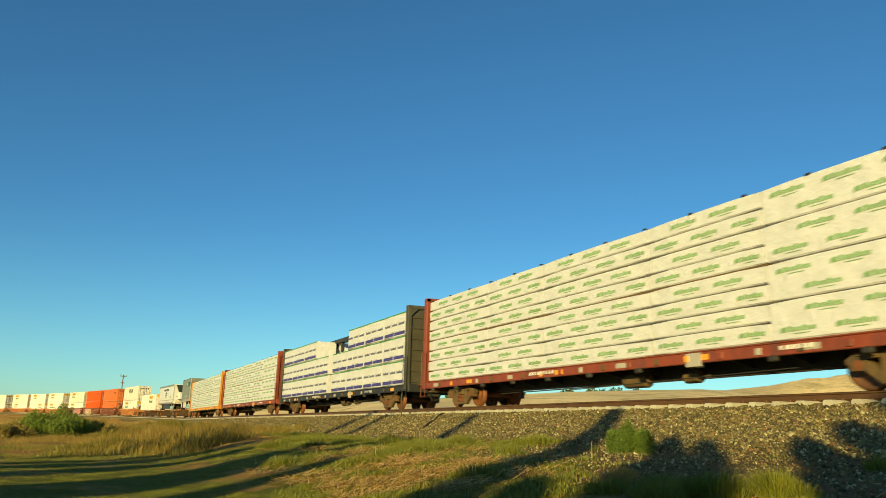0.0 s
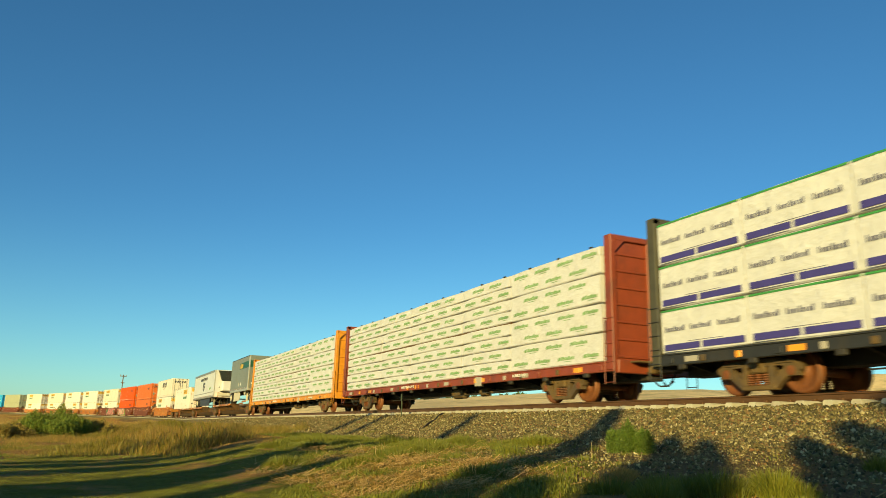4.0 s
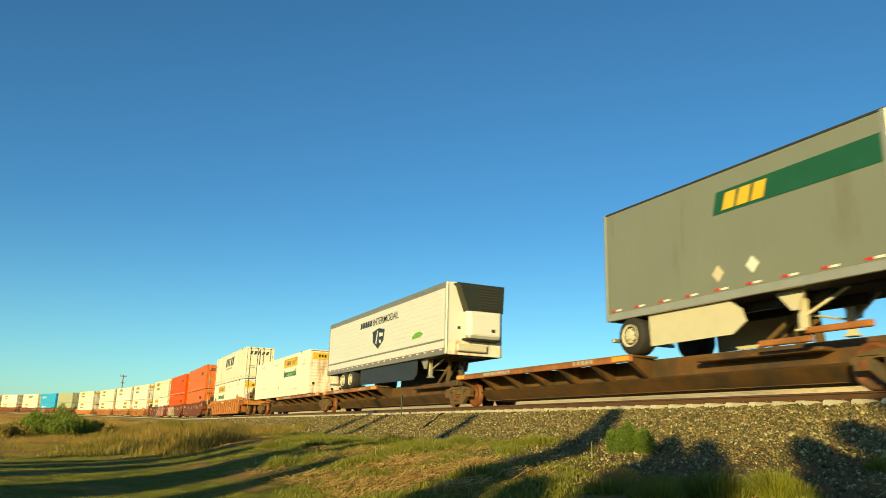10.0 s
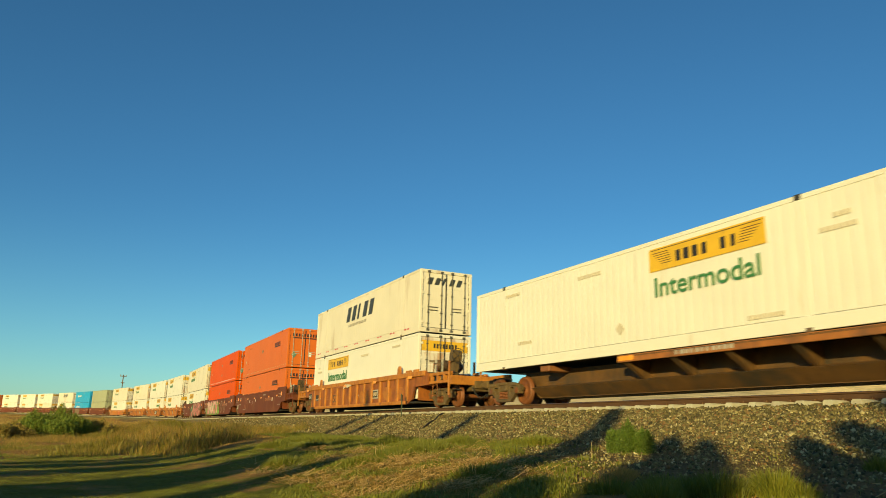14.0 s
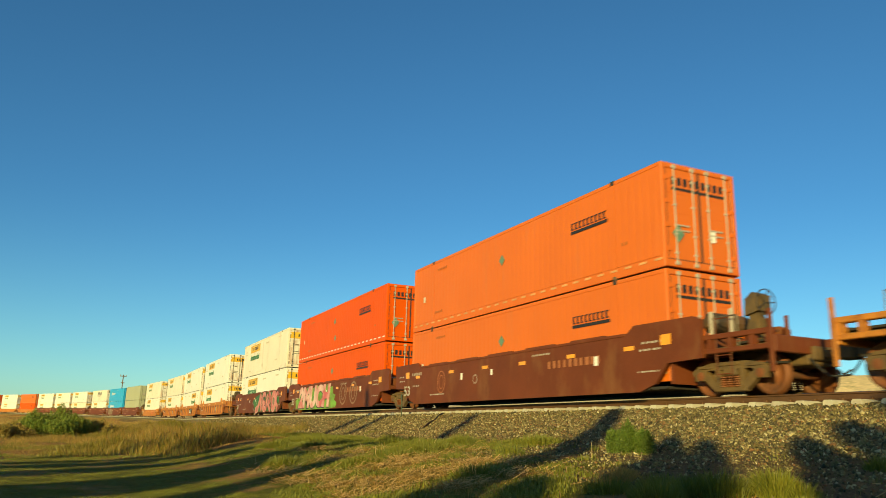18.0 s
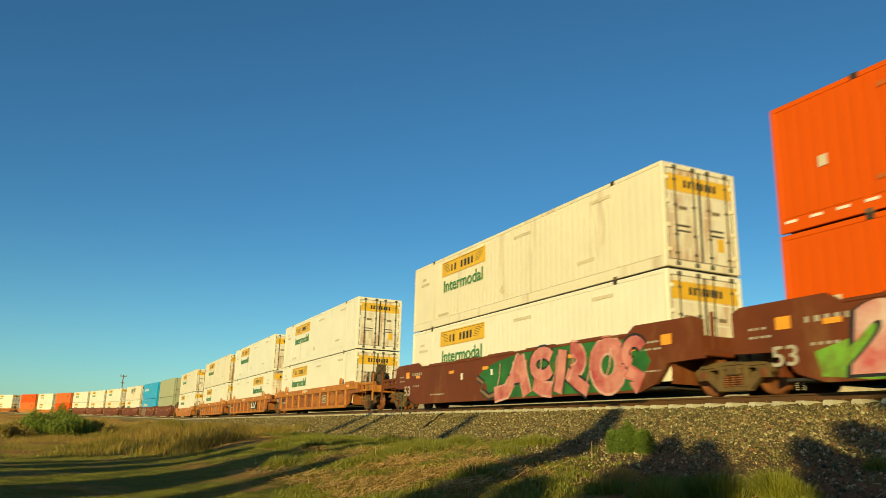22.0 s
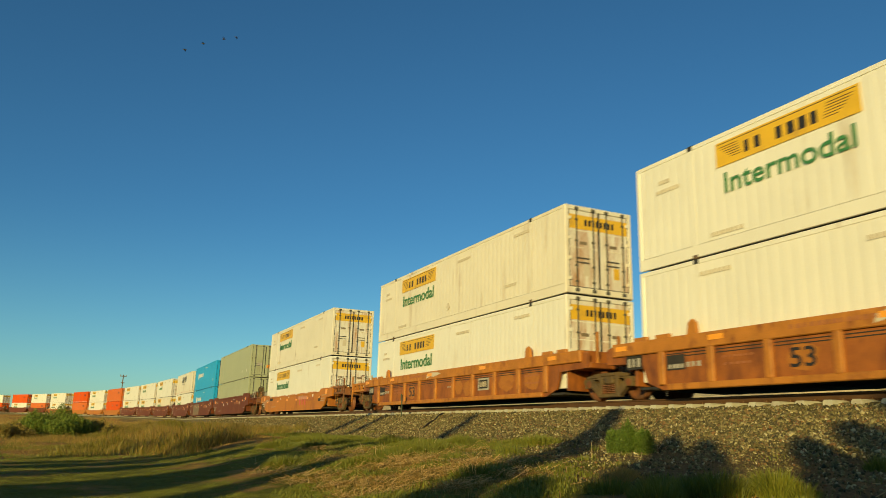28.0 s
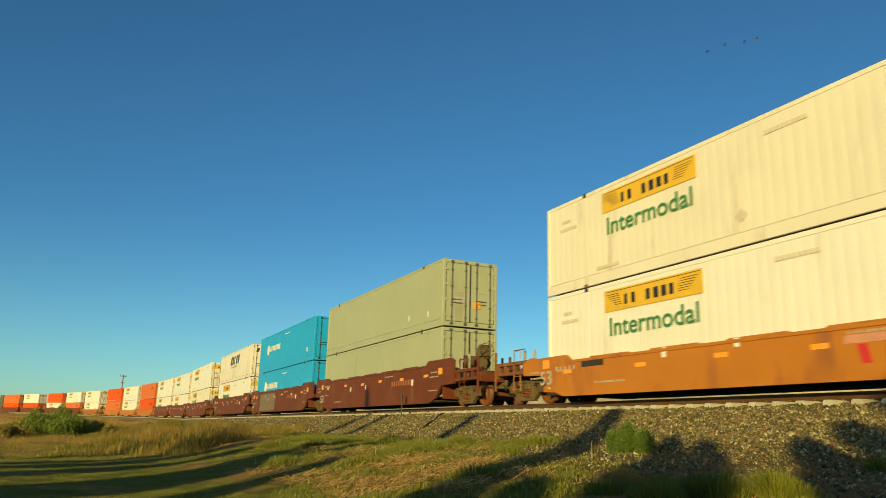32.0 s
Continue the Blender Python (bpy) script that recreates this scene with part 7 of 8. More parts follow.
def tall_weeds():
    """Waist-high dry grass on the foot of the bank, and tufts beside the stones."""
    r = random.Random(31)
    pts, hs, gp, ghs = [], [], [], []
    while len(pts) < 76000:
        x = r.uniform(-80, -21.5)
        d = r.uniform(3.6, 17.0)
        y = TRACK_Y - d if x > -CURVE_X else track(x, d).y
        c = noise.noise(Vector((x * 0.22, y * 0.5, 1.0))) + 0.50 - 0.10 * max(0.0, 7.0 - d)
        # the stand thins out towards the stone and the mown turf
        c -= 0.34 * max(0.0, x + 23.5 + 1.9 * max(0.0, 11.5 - d)) + 0.10 * max(0.0, d - 12.5)
        if r.random() > c * 1.6:
            continue
        h = r.uniform(0.28, 0.86) * (0.35 + 0.75 * min(1.0, c)) * (0.55 + 0.9 * max(0.0, 0.5 + noise.noise(Vector((x * 0.42, y * 0.7, 5.0))))) * (1.0 - 0.6 * smooth(11.5, 14.5, d))
        if r.random() < 0.50 + 0.25 * smooth(-34.0, -28.0, x) + 0.8 * noise.noise(Vector((x * 0.12, y * 0.12, 8.0))):
            gp.append((x, y, ground_z(x, y)))
            ghs.append(h * 0.95)
        else:
            pts.append((x, y, ground_z(x, y)))
            hs.append(h)
    # a skirt of weeds round the shrubs
    for _ in range(7000):
        a, q = r.uniform(0, 6.283), 5.5 * math.sqrt(r.random())
        x, y = -48.0 + q * math.cos(a), -1.0 + 0.9 * q * math.sin(a)
        h = r.uniform(0.15, 0.55) * (1.2 - q / 7)
        (gp if r.random() < 0.4 else pts).append((x, y, ground_z(x, y)))
        (ghs if len(gp) > len(ghs) else hs).append(h)
    blades("tall_dry_grass", np.array(pts), np.array(hs), 0.011, 1.25, M_STRAW, "tall dry golden grass on the bank", 5)
    blades("tall_green_weeds", np.array(gp), np.array(ghs), 0.012, 1.2, M_WEED, "tall yellow-green weeds on the bank", 6)
    # far field beyond, thin and golden
    pts, hs = [], []
    while len(pts) < 42000:
        x, y = r.uniform(-300, -60), r.uniform(-60, 11)
        d, u = lateral(x, y)
        if d < 2.5 or (x > -84 and d < 5.5) or noise.noise(Vector((x * 0.08, y * 0.08, 2.0))) < -0.25:
            continue
        pts.append((x, y, ground_z(x, y)))
        hs.append(r.uniform(0.2, 0.5))
    blades("field_grass", np.array(pts), np.array(hs), 0.05, 0.6, M_STRAW, "pale dry grass over the far field", 7)


tall_weeds()


def tuft(name, x, y, z, radius, height, n, material, label, seed, width=0.008):
    """A round dense clump of blades: one plant."""
    r = random.Random(seed)
    rng = np.random.default_rng(seed)
    v, f = [], []
    for k in range(n):
        a, q = r.uniform(0, 6.283), math.sqrt(r.random())
        px, py = radius * 0.8 * q * math.cos(a), radius * 0.8 * q * math.sin(a)
        h = max(0.04, height * (1.0 - 0.55 * q * q) * r.uniform(0.45, 1.15))
        out = h * (0.15 + 0.45 * q) * r.uniform(0.2, 1.3)
        ox, oy = out * math.cos(a) + r.uniform(-0.04, 0.04), out * math.sin(a) + r.uniform(-0.04, 0.04)
        b = r.uniform(0, 6.283)
        sx, sy = math.cos(b) * width / 2, math.sin(b) * width / 2
        i = len(v)
        v += [(px - sx, py - sy, 0), (px + sx, py + sy, 0), (px + ox * 0.4 - sx * 0.8, py + oy * 0.4 - sy * 0.8, h * 0.6), (px + ox * 0.4 + sx * 0.8, py + oy * 0.4 + sy * 0.8, h * 0.6), (px + ox, py + oy, h)]
        f += [(i, i + 1, i + 3), (i, i + 3, i + 2), (i + 2, i + 3, i + 4)]
    me = mesh_fast(name, np.array(v), np.array(f), material)
    ob = new(name, me)
    ob.location = (x, y, z)
    return tagged(ob, label, "plant")


def plant(name, x, d, radius, height, n, material, label, seed):
    y = TRACK_Y - d
    tuft(name, x, y, ground_z(x, y) - 0.02, radius, height, n, material, label, seed)


GREEN_TUFT, DARK_TUFT, TOE_TUFT = "bright green grass tuft on gravelly soil", "dull green grass tuft on gravelly soil", "low green tuft at the edge of the stone"
for _k, (_x, _d, _ra, _h, _n2, _lb) in enumerate(((-4.66, 8.85, 0.22, 0.27, 1100, GREEN_TUFT), (-4.85, 8.75, 0.18, 0.22, 700, GREEN_TUFT), (-4.45, 8.8, 0.16, 0.17, 500, GREEN_TUFT), (-5.55, 9.3, 0.28, 0.20, 1000, DARK_TUFT), (-5.13, 9.3, 0.28, 0.22, 1000, DARK_TUFT), (-4.95, 9.15, 0.30, 0.26, 1100, DARK_TUFT), (-5.4, 8.9, 0.26, 0.17, 800, DARK_TUFT), (-5.1, 9.75, 0.3, 0.2, 900, DARK_TUFT), (-5.8, 9.7, 0.3, 0.18, 900, DARK_TUFT), (-5.7, 5.9, 0.26, 0.2, 700, DARK_TUFT), (-4.1, 9.1, 0.22, 0.12, 600, DARK_TUFT),
                                                  (-18.9, 6.7, 0.40, 0.30, 1200, TOE_TUFT), (-16.2, 5.9, 0.46, 0.28, 1300, TOE_TUFT), (-15.6, 6.3, 0.4, 0.24, 1000, TOE_TUFT), (-20.6, 6.9, 0.40, 0.22, 900, TOE_TUFT), (-17.4, 7.2, 0.42, 0.26, 1000, TOE_TUFT), (-13.2, 8.3, 0.45, 0.24, 1000, TOE_TUFT), (-23.5, 6.0, 0.5, 0.25, 900, TOE_TUFT))):
    plant("grass_tuft", _x, _d, _ra, _h, _n2, M_GRASS, _lb, 2 + _k)
for _k, (_x, _d, _ra, _h) in enumerate(((-6.6, 9.0, 0.24, 0.15), (-6.95, 8.6, 0.22, 0.13), (-6.35, 9.3, 0.18, 0.10), (-7.3, 8.3, 0.2, 0.11))):
    plant("grass_tuft", _x, _d, _ra, _h, 700, M_STRAW, "dry ochre grass tuft on gravelly soil", 90 + _k)


def stalks():
    """A few dry stalks that stand out of the turf."""
    r = random.Random(77)
    for x, y, h in [(-16.4, 7.3, 0.45)] + [(-r.uniform(9, 16), r.uniform(2.5, 8.0), r.uniform(0.1, 0.28)) for _ in range(12)]:
        z = ground_z(x, y) - 0.02
        s = Shape()
        p = Vector((0, 0, 0))
        d = Vector((r.uniform(-0.3, 0.3), r.uniform(-0.3, 0.3), 1)) if h < 0.9 else Vector((0.02, 0, 1))
        for k in range(3):
            q = p + d.normalized() * h / 3
            s.rod(p, q, 0.006 - 0.0013 * k, 5)
            p = q
            d += Vector((r.uniform(-0.3, 0.3), r.uniform(-0.3, 0.3), 0)) * (0.3 if h > 0.9 else 1)
        ob = part("dry_stalk", s, M_STRAW_PALE, None)
        ob.location = (x, y, z)
        tagged(ob, "dry bleached weed stalk standing in the grass", "plant", "dry stalks")


M_STRAW_PALE = mat("stalk_bleached", (0.48, 0.36, 0.18), 0.7, vary=0.2)
stalks()


M_STRAW_LITTER = mat("straw_litter", (0.50, 0.31, 0.11), 0.8, vary=0.3)


def straw_litter():
    """Broken straw lying on the bare patches."""
    rng = np.random.default_rng(17)
    v, f = [], []
    for x, y, d, dist in field(34000, 5.6, 18.0, 34, 51):
        if d > 11.6 or rng.random() > 0.03 + 0.9 * straw_at(x, y):
            continue
        a, ln, up = rng.uniform(0, 6.283), rng.uniform(0.04, 0.16), rng.uniform(0.0, 0.6)
        cx, cy, w = math.cos(a), math.sin(a), rng.uniform(0.0022, 0.004)
        z = ground_z(x, y) + rng.uniform(0.01, 0.07)
        i = len(v)
        bend = rng.uniform(-0.2, 0.2) * ln
        for t in (0.0, 0.55, 1.0):
            px, py, pz = x + cx * ln * t - cy * bend * t * t, y + cy * ln * t + cx * bend * t * t, z + up * ln * t
            v += [(px + cy * w, py - cx * w, pz), (px - cy * w, py + cx * w, pz + w)]
        f += [(i, i + 1, i + 3, i + 2), (i + 2, i + 3, i + 5, i + 4)]
    tagged(new("straw", mesh_fast("straw", np.array(v), np.array(f), M_STRAW_LITTER)), "pale broken straw lying on bare earth", "straw", "", "stuff")


straw_litter()

# thin black rods end to end, drawn for a dark line across the stones
cable = thing("cable", "thin black line lying across the stones", "cable")
_rod = Shape()
_pts = [Vector((-24.3 - 2.1 * q, 10.9 + 1.75 * q, bank_z(14.22 - 10.9 - 1.75 * q) + 0.045 + 0.02 * math.sin(q * 9))) + Vector((0.06 * math.sin(q * 14), 0, 0)) for q in (0.0, 0.14, 0.28, 0.42, 0.56, 0.7, 0.84, 0.98)]
for _p, _q in zip(_pts, _pts[1:]):
    _rod.rod(_p, _q, 0.028, 6)
part("sheath", _rod, M_BLACK, cable)


# ---- bushes, trees, pole, post, hills ----
M_BUSH_NEAR = mat("bush_small_leaves", (0.055, 0.115, 0.008), 0.6, vary=0.3, hue=(0.13, 0.17, 0.012), island=1.0, bump=0)
def leaf_cloud(rng, centre, radii, n, size):
    """Small leaf quads on and inside an uneven ellipsoid."""
    p = rng.normal(size=(n, 3))
    p /= np.linalg.norm(p, axis=1)[:, None]
    p *= (rng.random(n) ** 0.4)[:, None]
    lump = 1 + 0.25 * np.sin(p[:, 0:1] * 7 + centre[0]) * np.cos(p[:, 1:2] * 6 + centre[1])
    c = p * np.array(radii) * lump + np.array(centre)
    u = rng.normal(size=(n, 3))
    u /= np.linalg.norm(u, axis=1)[:, None]
    w = np.cross(u, rng.normal(size=(n, 3)))
    w /= np.linalg.norm(w, axis=1)[:, None]
    s = size * (0.6 + 0.8 * rng.random(n))[:, None]
    return np.stack([c - u * s, c + w * s * 0.45, c + u * s, c - w * s * 0.45], 1)


def bush(name, x, y, z, width, height, seed, material, label, n=9000, leaf=0.055, lift=-0.03):
    rng = np.random.default_rng(seed)
    r = random.Random(seed)
    ob = tagged(new(name), label, "bush")
    stems = Shape()
    quads = []
    m = 16
    for k in range(m):
        a = r.uniform(0, 6.283)
        q = 0.42 * width * math.sqrt(r.random())
        h = height * r.uniform(0.5, 0.92) * (1 - 1.15 * q / width)
        cx, cy = q * math.cos(a), q * math.sin(a) * 0.8
        stems.rod((cx * 0.4, cy * 0.4, -0.05), (cx, cy, h), 0.02, 5)
        quads.append(leaf_cloud(rng, (cx, cy, h * 0.8), (width * 0.15, width * 0.15, height * 0.26), n // m, leaf))
        quads.append(leaf_cloud(rng, (cx, cy, h * 0.35), (width * 0.16, width * 0.16, height * 0.30), n // m // 2, leaf))
        # upright sprays at the top
        quads.append(leaf_cloud(rng, (cx * 1.04, cy * 1.04, h * 1.08), (width * 0.05, width * 0.05, height * 0.16), n // m // 5, leaf * 0.8))
    q = np.concatenate(quads)
    q[:, :, 2] = np.maximum(q[:, :, 2], 0.0)
    v = q.reshape(-1, 3)
    f = (np.arange(len(q)) * 4)[:, None] + np.array([[0, 1, 2, 3]])
    part("stems", stems, M_BARK, ob)
    part("leaves", mesh_fast("leaves", v, f, material), material, ob)
    ob.location = (x, y, ground_z(x, y) + lift)
    return ob


bush("bush", -10.05, TRACK_Y - 6.0, 0, 0.86, 0.60, 12, M_BUSH_NEAR, "round bright green bush growing in the ballast", 26000, 0.013, 0.0)
bush("bush", -49.5, -1.3, -1.9, 4.8, 2.0, 3, M_BUSH, "wide green and ochre shrub in the dry field", 40000, 0.04)
bush("bush", -46.5, -3.2, -1.9, 2.8, 1.0, 4, M_BUSH_OCHRE, "low ochre-green shrub in the dry field", 5000)
bush("bush", -49.5, 1.2, -1.9, 2.4, 1.3, 6, M_BUSH_OCHRE, "low ochre-green shrub in the dry field", 5000)
bush("bush", -78.0, -2.8, -1.9, 3.4, 1.3, 7, M_BUSH, "low dark shrub in the dry field", 4000)
bush("bush", -64.0, -2.6, -1.9, 3.0, 0.6, 8, M_BUSH, "low dark shrub in the dry field", 3000)
bush("bush", -62.0, 6.2, -1.7, 3.0, 0.9, 9, M_BUSH_OCHRE, "low ochre-green shrub on the bank", 3500)


def tree(name, along, off, height, crown_from, crown_w, seed, label, n=5000):
    """A tree behind the camera; its place is given along and across the sunlight."""
    lx, ly = math.sin(radians(SUN_AZ)), math.cos(radians(SUN_AZ))
    x, y = along * lx - off * ly, along * ly + off * lx
    z = ground_z(x, y)
    rng = np.random.default_rng(seed)
    r = random.Random(seed)
    ob = tagged(new(name), label, "tree")
    tr = Shape()
    p, d = Vector((0, 0, -0.1)), Vector((0, 0, 1))
    k_n = 8
    pts = []
    for k in range(k_n):
        q = p + d.normalized() * height * 0.95 / k_n
        ra, rb = 0.13 * (1 - k / k_n) + 0.03, 0.13 * (1 - (k + 1) / k_n) + 0.03
        s = []
        for c, rad in ((p, ra), (q, rb)):
            s += [(c.x + rad * math.cos(2 * math.pi * i / 8), c.y + rad * math.sin(2 * math.pi * i / 8), c.z) for i in range(8)]
        tr.add(s, [(i, (i + 1) % 8, 8 + (i + 1) % 8, 8 + i) for i in range(8)])
        pts.append(q)
        p = q
        d += Vector((r.uniform(-0.08, 0.08), r.uniform(-0.08, 0.08), 0))
    part("trunk", tr, M_BARK, ob)
    limbs = Shape()
    quads = []
    m = 16
    for k in range(m):
        h = crown_from + (height - crown_from) * (k + 0.5) / m
        t = (h - crown_from) / (height - crown_from)
        w = crown_w * (math.sin(math.pi * min(1.0, 0.2 + 0.66 * t)) ** 0.7)
        a = k * 2.4
        c = Vector((math.cos(a) * w * 0.5, math.sin(a) * w * 0.5, h))
        base = min(pts, key=lambda q: abs(q.z - (h - 0.5)))
        limbs.rod(base, c, 0.03, 5)
        quads.append(leaf_cloud(rng, tuple(c), (w * 0.62 + 0.12, w * 0.62 + 0.12, (height - crown_from) / m * 1.25 + 0.1), n // m, 0.09))
    q = np.concatenate(quads)
    part("limbs", limbs, M_BARK, ob)
    part("crown", mesh_fast("crown", q.reshape(-1, 3), (np.arange(len(q)) * 4)[:, None] + np.array([[0, 1, 2, 3]]), M_LEAF), M_LEAF, ob)
    ob.location = (x, y, z)
    return ob


# (along the light, across it, height, crown from, crown's spread, leaves)
TREES = [(14.0, -17.1, 12.6, 3.0, 0.20, 5000), (14.0, -14.9, 11.2, 3.0, 0.20, 5000), (14.0, -13.85, 7.7, 1.0, 0.52, 14000), (14.0, -12.1, 6.9, 1.0, 0.52, 14000),
         (14.0, -9.6, 7.4, 1.0, 0.46, 15000), (13.5, -8.65, 6.1, 1.0, 0.52, 15000), (14.5, -8.5, 9.8, 4.0, 0.16, 4000), (13.0, -6.75, 5.8, 0.8, 0.30, 9000),
         (13.0, -2.9, 8.35, 0.8, 0.36, 11000), (13.0, -1.95, 4.8, 0.6, 0.42, 6000), (13.0, -1.05, 6.5, 0.8, 0.42, 5500), (13.0, -0.45, 6.3, 0.8, 0.34, 4500), (12.5, -0.8, 5.7, 0.6, 0.34, 5000),
         # trees at 4.6, 8.2 and 12.0 across: unseen, added to block sky light
         (12.0, 1.0, 6.0, 0.5, 0.46, 8000), (14.0, 1.75, 6.9, 0.8, 0.58, 8000), (15.0, 2.9, 8.1, 0.8, 0.95, 12000), (17.0, 4.6, 8.6, 1.0, 1.2, 9000), (18.0, -20.5, 7.0, 1.0, 1.0, 6000), (20.0, 8.2, 11.0, 1.2, 2.2, 9000), (16.0, 12.0, 10.0, 1.2, 2.2, 9000)]
for _k, (_a, _w, _h, _c, _cw, _n2) in enumerate(TREES):
    tree("tree", _a, _w, _h, _c, _cw, 40 + _k, "slim leafy tree, unseen, standing behind the viewpoint", _n2)

# marker post beside the track
post = thing("marker_post", "thin dull-green trackside post with a small plate", "post")
part("pole", Shape().box(-0.022, 0.022, -0.022, 0.022, -0.25, 0.86, 0.004), M_POST, post)
part("plate", Shape().box(-0.07, 0.07, -0.034, -0.024, 0.62, 0.90, 0.004), M_POST, post)
post.location = (-29.9, TRACK_Y - 1.85, -0.33)

# power pole far behind the train
pole = thing("utility_pole", "tall wooden power pole with a crossarm far off", "utility pole")
part("shaft", Shape().lathe([(0.22, -1.0), (0.2, 0.0), (0.14, 15.5)], (0, 0, 0), "z", 10), M_POLE, pole)
part("crossarm", Shape().box(-0.12, 0.12, -0.95, 0.95, 15.0, 15.25, 0.02), M_POLE, pole)
part("crossarm", Shape().box(-0.12, 0.12, -0.55, 0.55, 12.9, 13.15, 0.02), M_POLE, pole)
for _yy in (-0.85, 0.0, 0.85):
    part("insulator", Shape().lathe([(0.05, 15.25), (0.1, 15.3), (0.1, 15.5), (0.04, 15.6)], (0, _yy, 0), "z", 8), M_TRIM_GREY, pole)
pole.location = (-262.0, 10.9, -1.4)


def hills():
    """Pale dry hills across the horizon behind the line, higher towards the right end of the valley."""
    table = [(-120, 0.2), (-100, 0.5), (-88, 0.9), (-78, 1.4), (-70, 1.9), (-62, 2.45), (-55.2, 2.87), (-47.8, 3.14), (-44, 3.25), (-41.3, 3.7), (-38, 4.2), (-34.6, 4.45), (-30, 4.3), (-24, 4.6), (-15, 4.2), (0, 3.6), (30, 2.6), (60, 2.0)]
    az = np.arange(-120, 60.1, 0.6)
    el = np.interp(az, [t[0] for t in table], [t[1] for t in table])
    radii = [90, 130, 180, 230, 280, 330, 370, 400, 430, 470, 540, 700, 1000]
    v, f = [], []
    for a, e in zip(az, el):
        bluff = smooth(-46, -38, a) * smooth(5, -20, a)
        for rr in radii:
            top = 430 * math.tan(radians(e)) - 0.95
            t = smooth(60 + 285 * smooth(-68, -82, a), 430, rr)
            if bluff > 0:
                t = t * (1 - bluff) + bluff * (0.45 * smooth(60, 330, rr) + 0.55 * smooth(330, 430, rr))
            x, y = rr * math.sin(radians(a)), rr * math.cos(radians(a))
            z = -2.1 + (top + 2.1) * t
            if rr > 430:
                z -= (rr - 430) * 0.02
            z += (0.4 + 1.6 * bluff) * t * noise.noise(Vector((x * 0.03, y * 0.03, 1.0))) + bluff * t * 1.2 * noise.noise(Vector((x * 0.12, y * 0.12, 4.0)))
            if rr <= 90:
                z = -3.0
            v.append((x, y, z))
    n = len(radii)
    f = [(i * n + j, (i + 1) * n + j, (i + 1) * n + j + 1, i * n + j + 1) for i in range(len(az) - 1) for j in range(n - 1)]
    me = bpy.data.meshes.new("hills")
    me.from_pydata(v, [], f)
    me.polygons.foreach_set("use_smooth", [True] * len(f))
    me.materials.append(M_HILL)
    ob = tagged(new("hills", me), "pale dry grass hills and an eroded bluff", "hill", "", "structure")
    return ob


M_HILL = mat("hill_dry_grass", (0.86, 0.63, 0.29), 0.95, vary=0.3, scale=0.03, fine=0.35, bump=0.8, distance=1.8, dirt=(0.24, 0.20, 0.06), dirt_amount=0.36, dirt_scale=0.06, spec=0.1)
hills()


def far_trees():
    rng = np.random.default_rng(8)
    r = random.Random(8)
    quads = []
    for k in range(60):
        a = r.choice((r.uniform(-66, -58), r.uniform(-56, -49), r.uniform(-69, -63)))
        e = np.interp(a, [-70, -62, -55.2, -47.8], [1.9, 2.45, 2.87, 3.14])
        dist = r.uniform(415, 440)
        h = r.uniform(2.0, 5.5)
        z = dist * math.tan(radians(e)) - 1.6
        quads.append(leaf_cloud(rng, (dist * math.sin(radians(a)), dist * math.cos(radians(a)), z + h * 0.4), (h * 0.42, h * 0.42, h * 0.55), 90, 0.7))
    q = np.concatenate(quads)
    tagged(new("distant_trees", mesh_fast("distant_trees", q.reshape(-1, 3), (np.arange(len(q)) * 4)[:, None] + np.array([[0, 1, 2, 3]]), M_LEAF)), "dark green scattered trees on the hill crest", "trees", "", "stuff")


far_trees()


# dark lettering plates and a faded emblem on the orange unit
_c = WELL_THINGS[7]
plates(_c, [("dark_plate", -6.2, 0.93, 1.0, 0.16, M_BLACK), ("dark_plate", 6.6, 0.62, 0.5, 0.3, M_BLACK)], FACE)
part("faded_emblem", Shape().prism([(2.0, 0.82), (4.1, 0.82), (4.2, 0.98), (2.05, 0.98)], FACE - 0.006, FACE), M_PRINT_FADED, _c)
for _x in (2.35, 2.95, 3.6):
    part("faded_emblem", Shape().prism([(_x, 0.45), (_x + 0.2, 0.45), (_x + 0.12, 0.8), (_x - 0.08, 0.8)], FACE - 0.006, FACE), M_PRINT_RED, _c)


# ---- birds ----
BIRDS = []


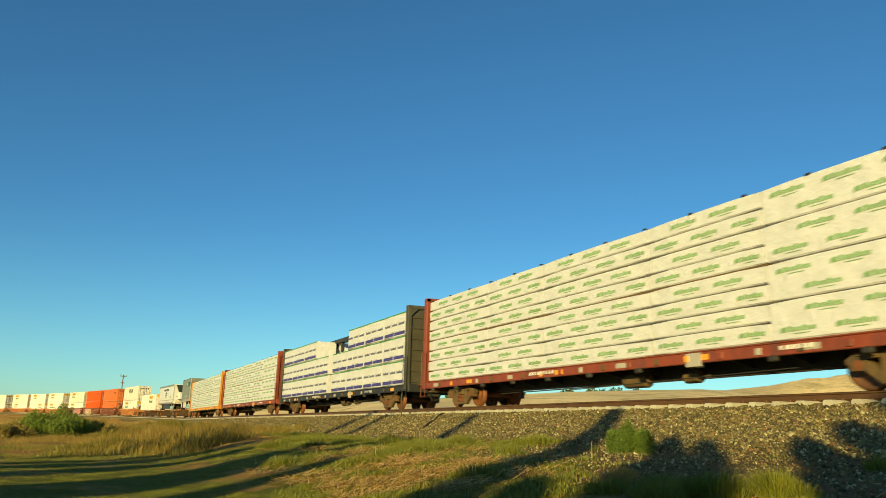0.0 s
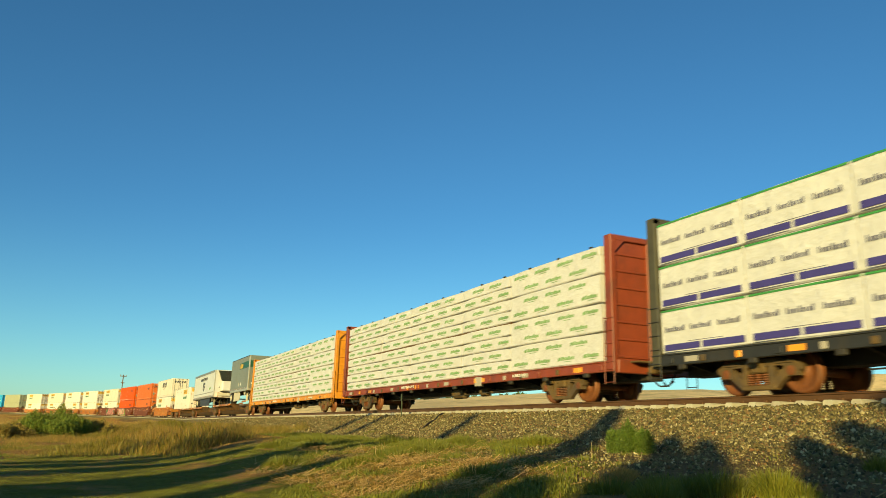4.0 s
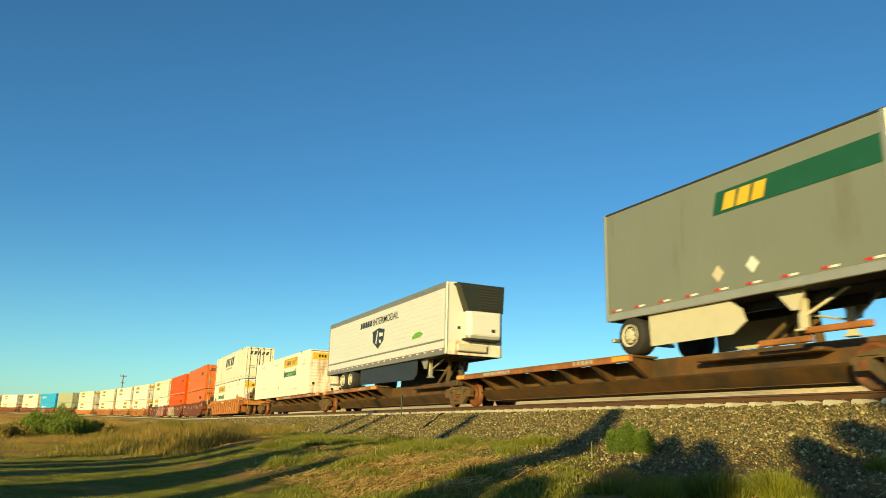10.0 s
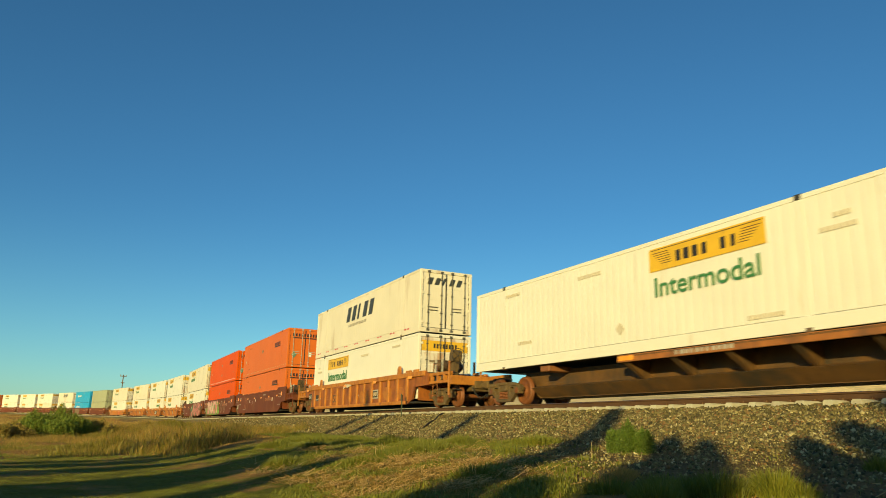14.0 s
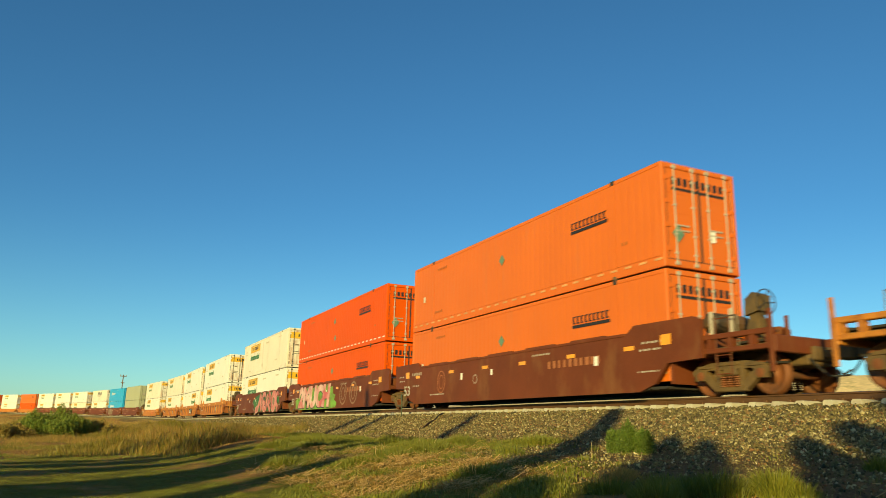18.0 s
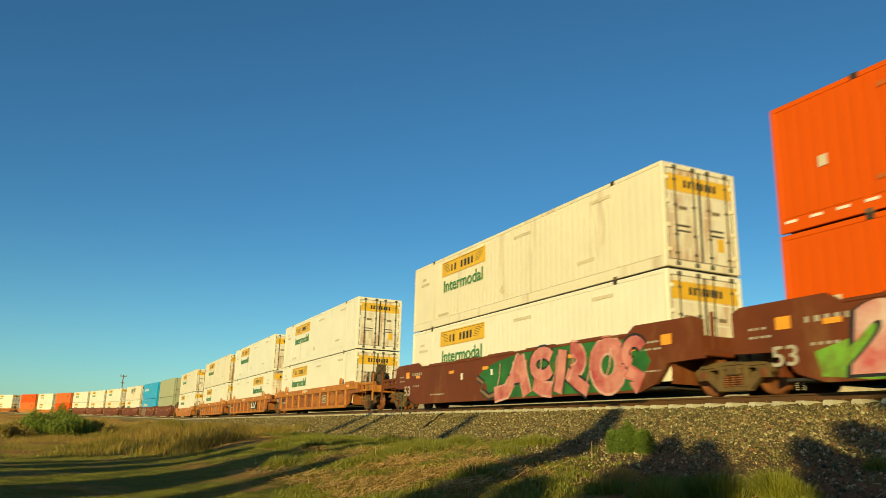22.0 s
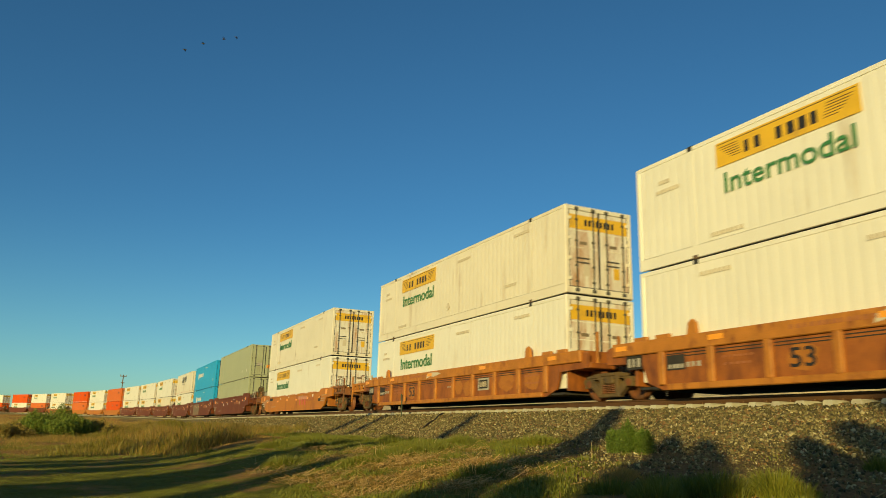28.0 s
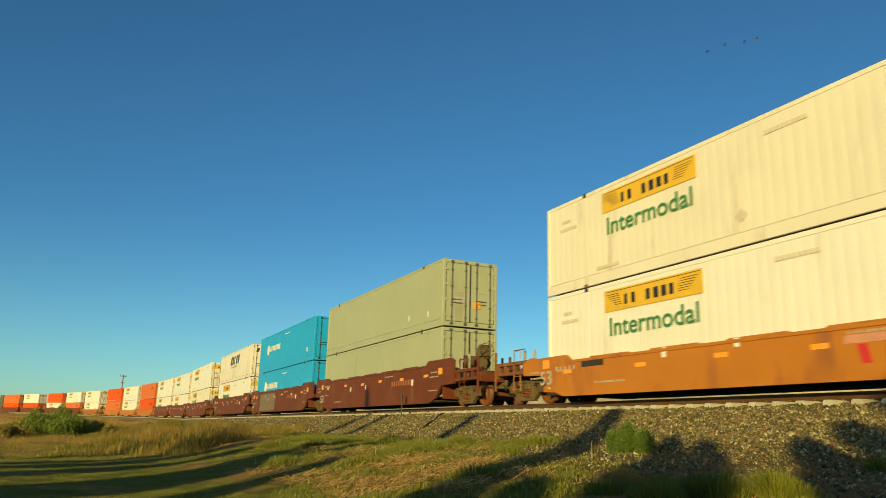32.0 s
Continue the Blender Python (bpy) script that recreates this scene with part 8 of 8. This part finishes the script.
def bird(label):
    b = thing("bird", label, "bird", "flock of birds")
    part("body", Shape().lathe([(0.01, -0.28), (0.06, -0.18), (0.085, 0.0), (0.06, 0.14), (0.035, 0.2), (0.045, 0.25), (0.01, 0.31)], (0, 0, 0), "x", 10), M_BIRD, b)
    for sy in (-1, 1):
        w = part("wing", Shape().add([(0.10, 0, 0.01), (-0.10, 0, 0.01), (0.12, sy * 0.22, 0.01), (-0.08, sy * 0.24, 0.01), (-0.06, sy * 0.5, 0.0), (0.10, 0, -0.01), (-0.10, 0, -0.01), (0.12, sy * 0.22, -0.005), (-0.08, sy * 0.24, -0.005)],
                                     [(0, 1, 3, 2), (2, 3, 4), (5, 7, 8, 6), (7, 4, 8), (0, 2, 7, 5), (2, 4, 7), (1, 6, 8, 3), (3, 8, 4)]), M_BIRD, b)
        w.location = (0, sy * 0.05, 0.03)
        BIRDS.append((w, sy))
    return b


for _k, (_dx, _dz) in enumerate(((0.0, 0.0), (2.9, 1.1), (6.2, 1.9), (8.2, 2.3))):
    FLOCK.append((bird("small dark bird in flight high over the line"), _dx, _dz, 0.37 * _k))


# ---- motion ----
def at_line(s, base, z, turned):
    """The pose of a thing whose middle is at s, with both ends of its base on the line."""
    a, b = track(s + base), track(s - base)
    x = (a - b).normalized()
    if turned:
        x = -x
    y = Vector((0, 0, 1)).cross(x).normalized()
    up = x.cross(y)
    m = Matrix((x, y, up)).transposed().to_4x4()
    m.translation = (a + b) / 2 + Vector((0, 0, z))
    return m


def motions():
    for ob, s, base, z, turned in TRAIN:
        rows = []
        for k in range(17):
            t = 2.0 * k
            rows.append((t, at_line(s + SPEED * (t - REF_T), base, z, turned)))
        walk(ob, rows)
    # the flock crosses the sky once, towards the end
    a, b = Vector((-116.84, 7.77, 58.32)), Vector((-80.04, 84.51, 60.23))
    way = (b - a).normalized()
    face = Vector((0, 0, 1)).cross(way).normalized()
    base = Matrix((way, face, way.cross(face))).transposed().to_4x4()
    for ob, dx, dz, lag in FLOCK:
        rows = []
        for t in (0.0, 32.0):
            m = base.copy()
            m.translation = a + (b - a) * ((t - 28.0) / 4.0) + way * dx + Vector((0, 0, dz))
            rows.append((t, m))
        walk(ob, rows)
        for w in ob.children:
            sy = 1 if w.location.y > 0 else -1
            p = w.location.copy()
            walk(w, [(k / 10, Matrix.Translation(p) @ Matrix.Rotation(sy * 0.6 * math.sin(k * 2.1 + lag * 7), 4, "X")) for k in range(321)])
    turn = SPEED / WHEEL_R
    for ob, s, base, z, turned in TRAIN:
        if s < NEAR_S:
            continue
        for w in ob.children_recursive:
            if w.name.startswith("wheelset"):
                p = w.location.copy()
                walk(w, [(k / 15, Matrix.Translation(p) @ Matrix.Rotation(turn * k / 15, 4, "Y")) for k in range(481)])


NEAR_S = -200.0
motions()
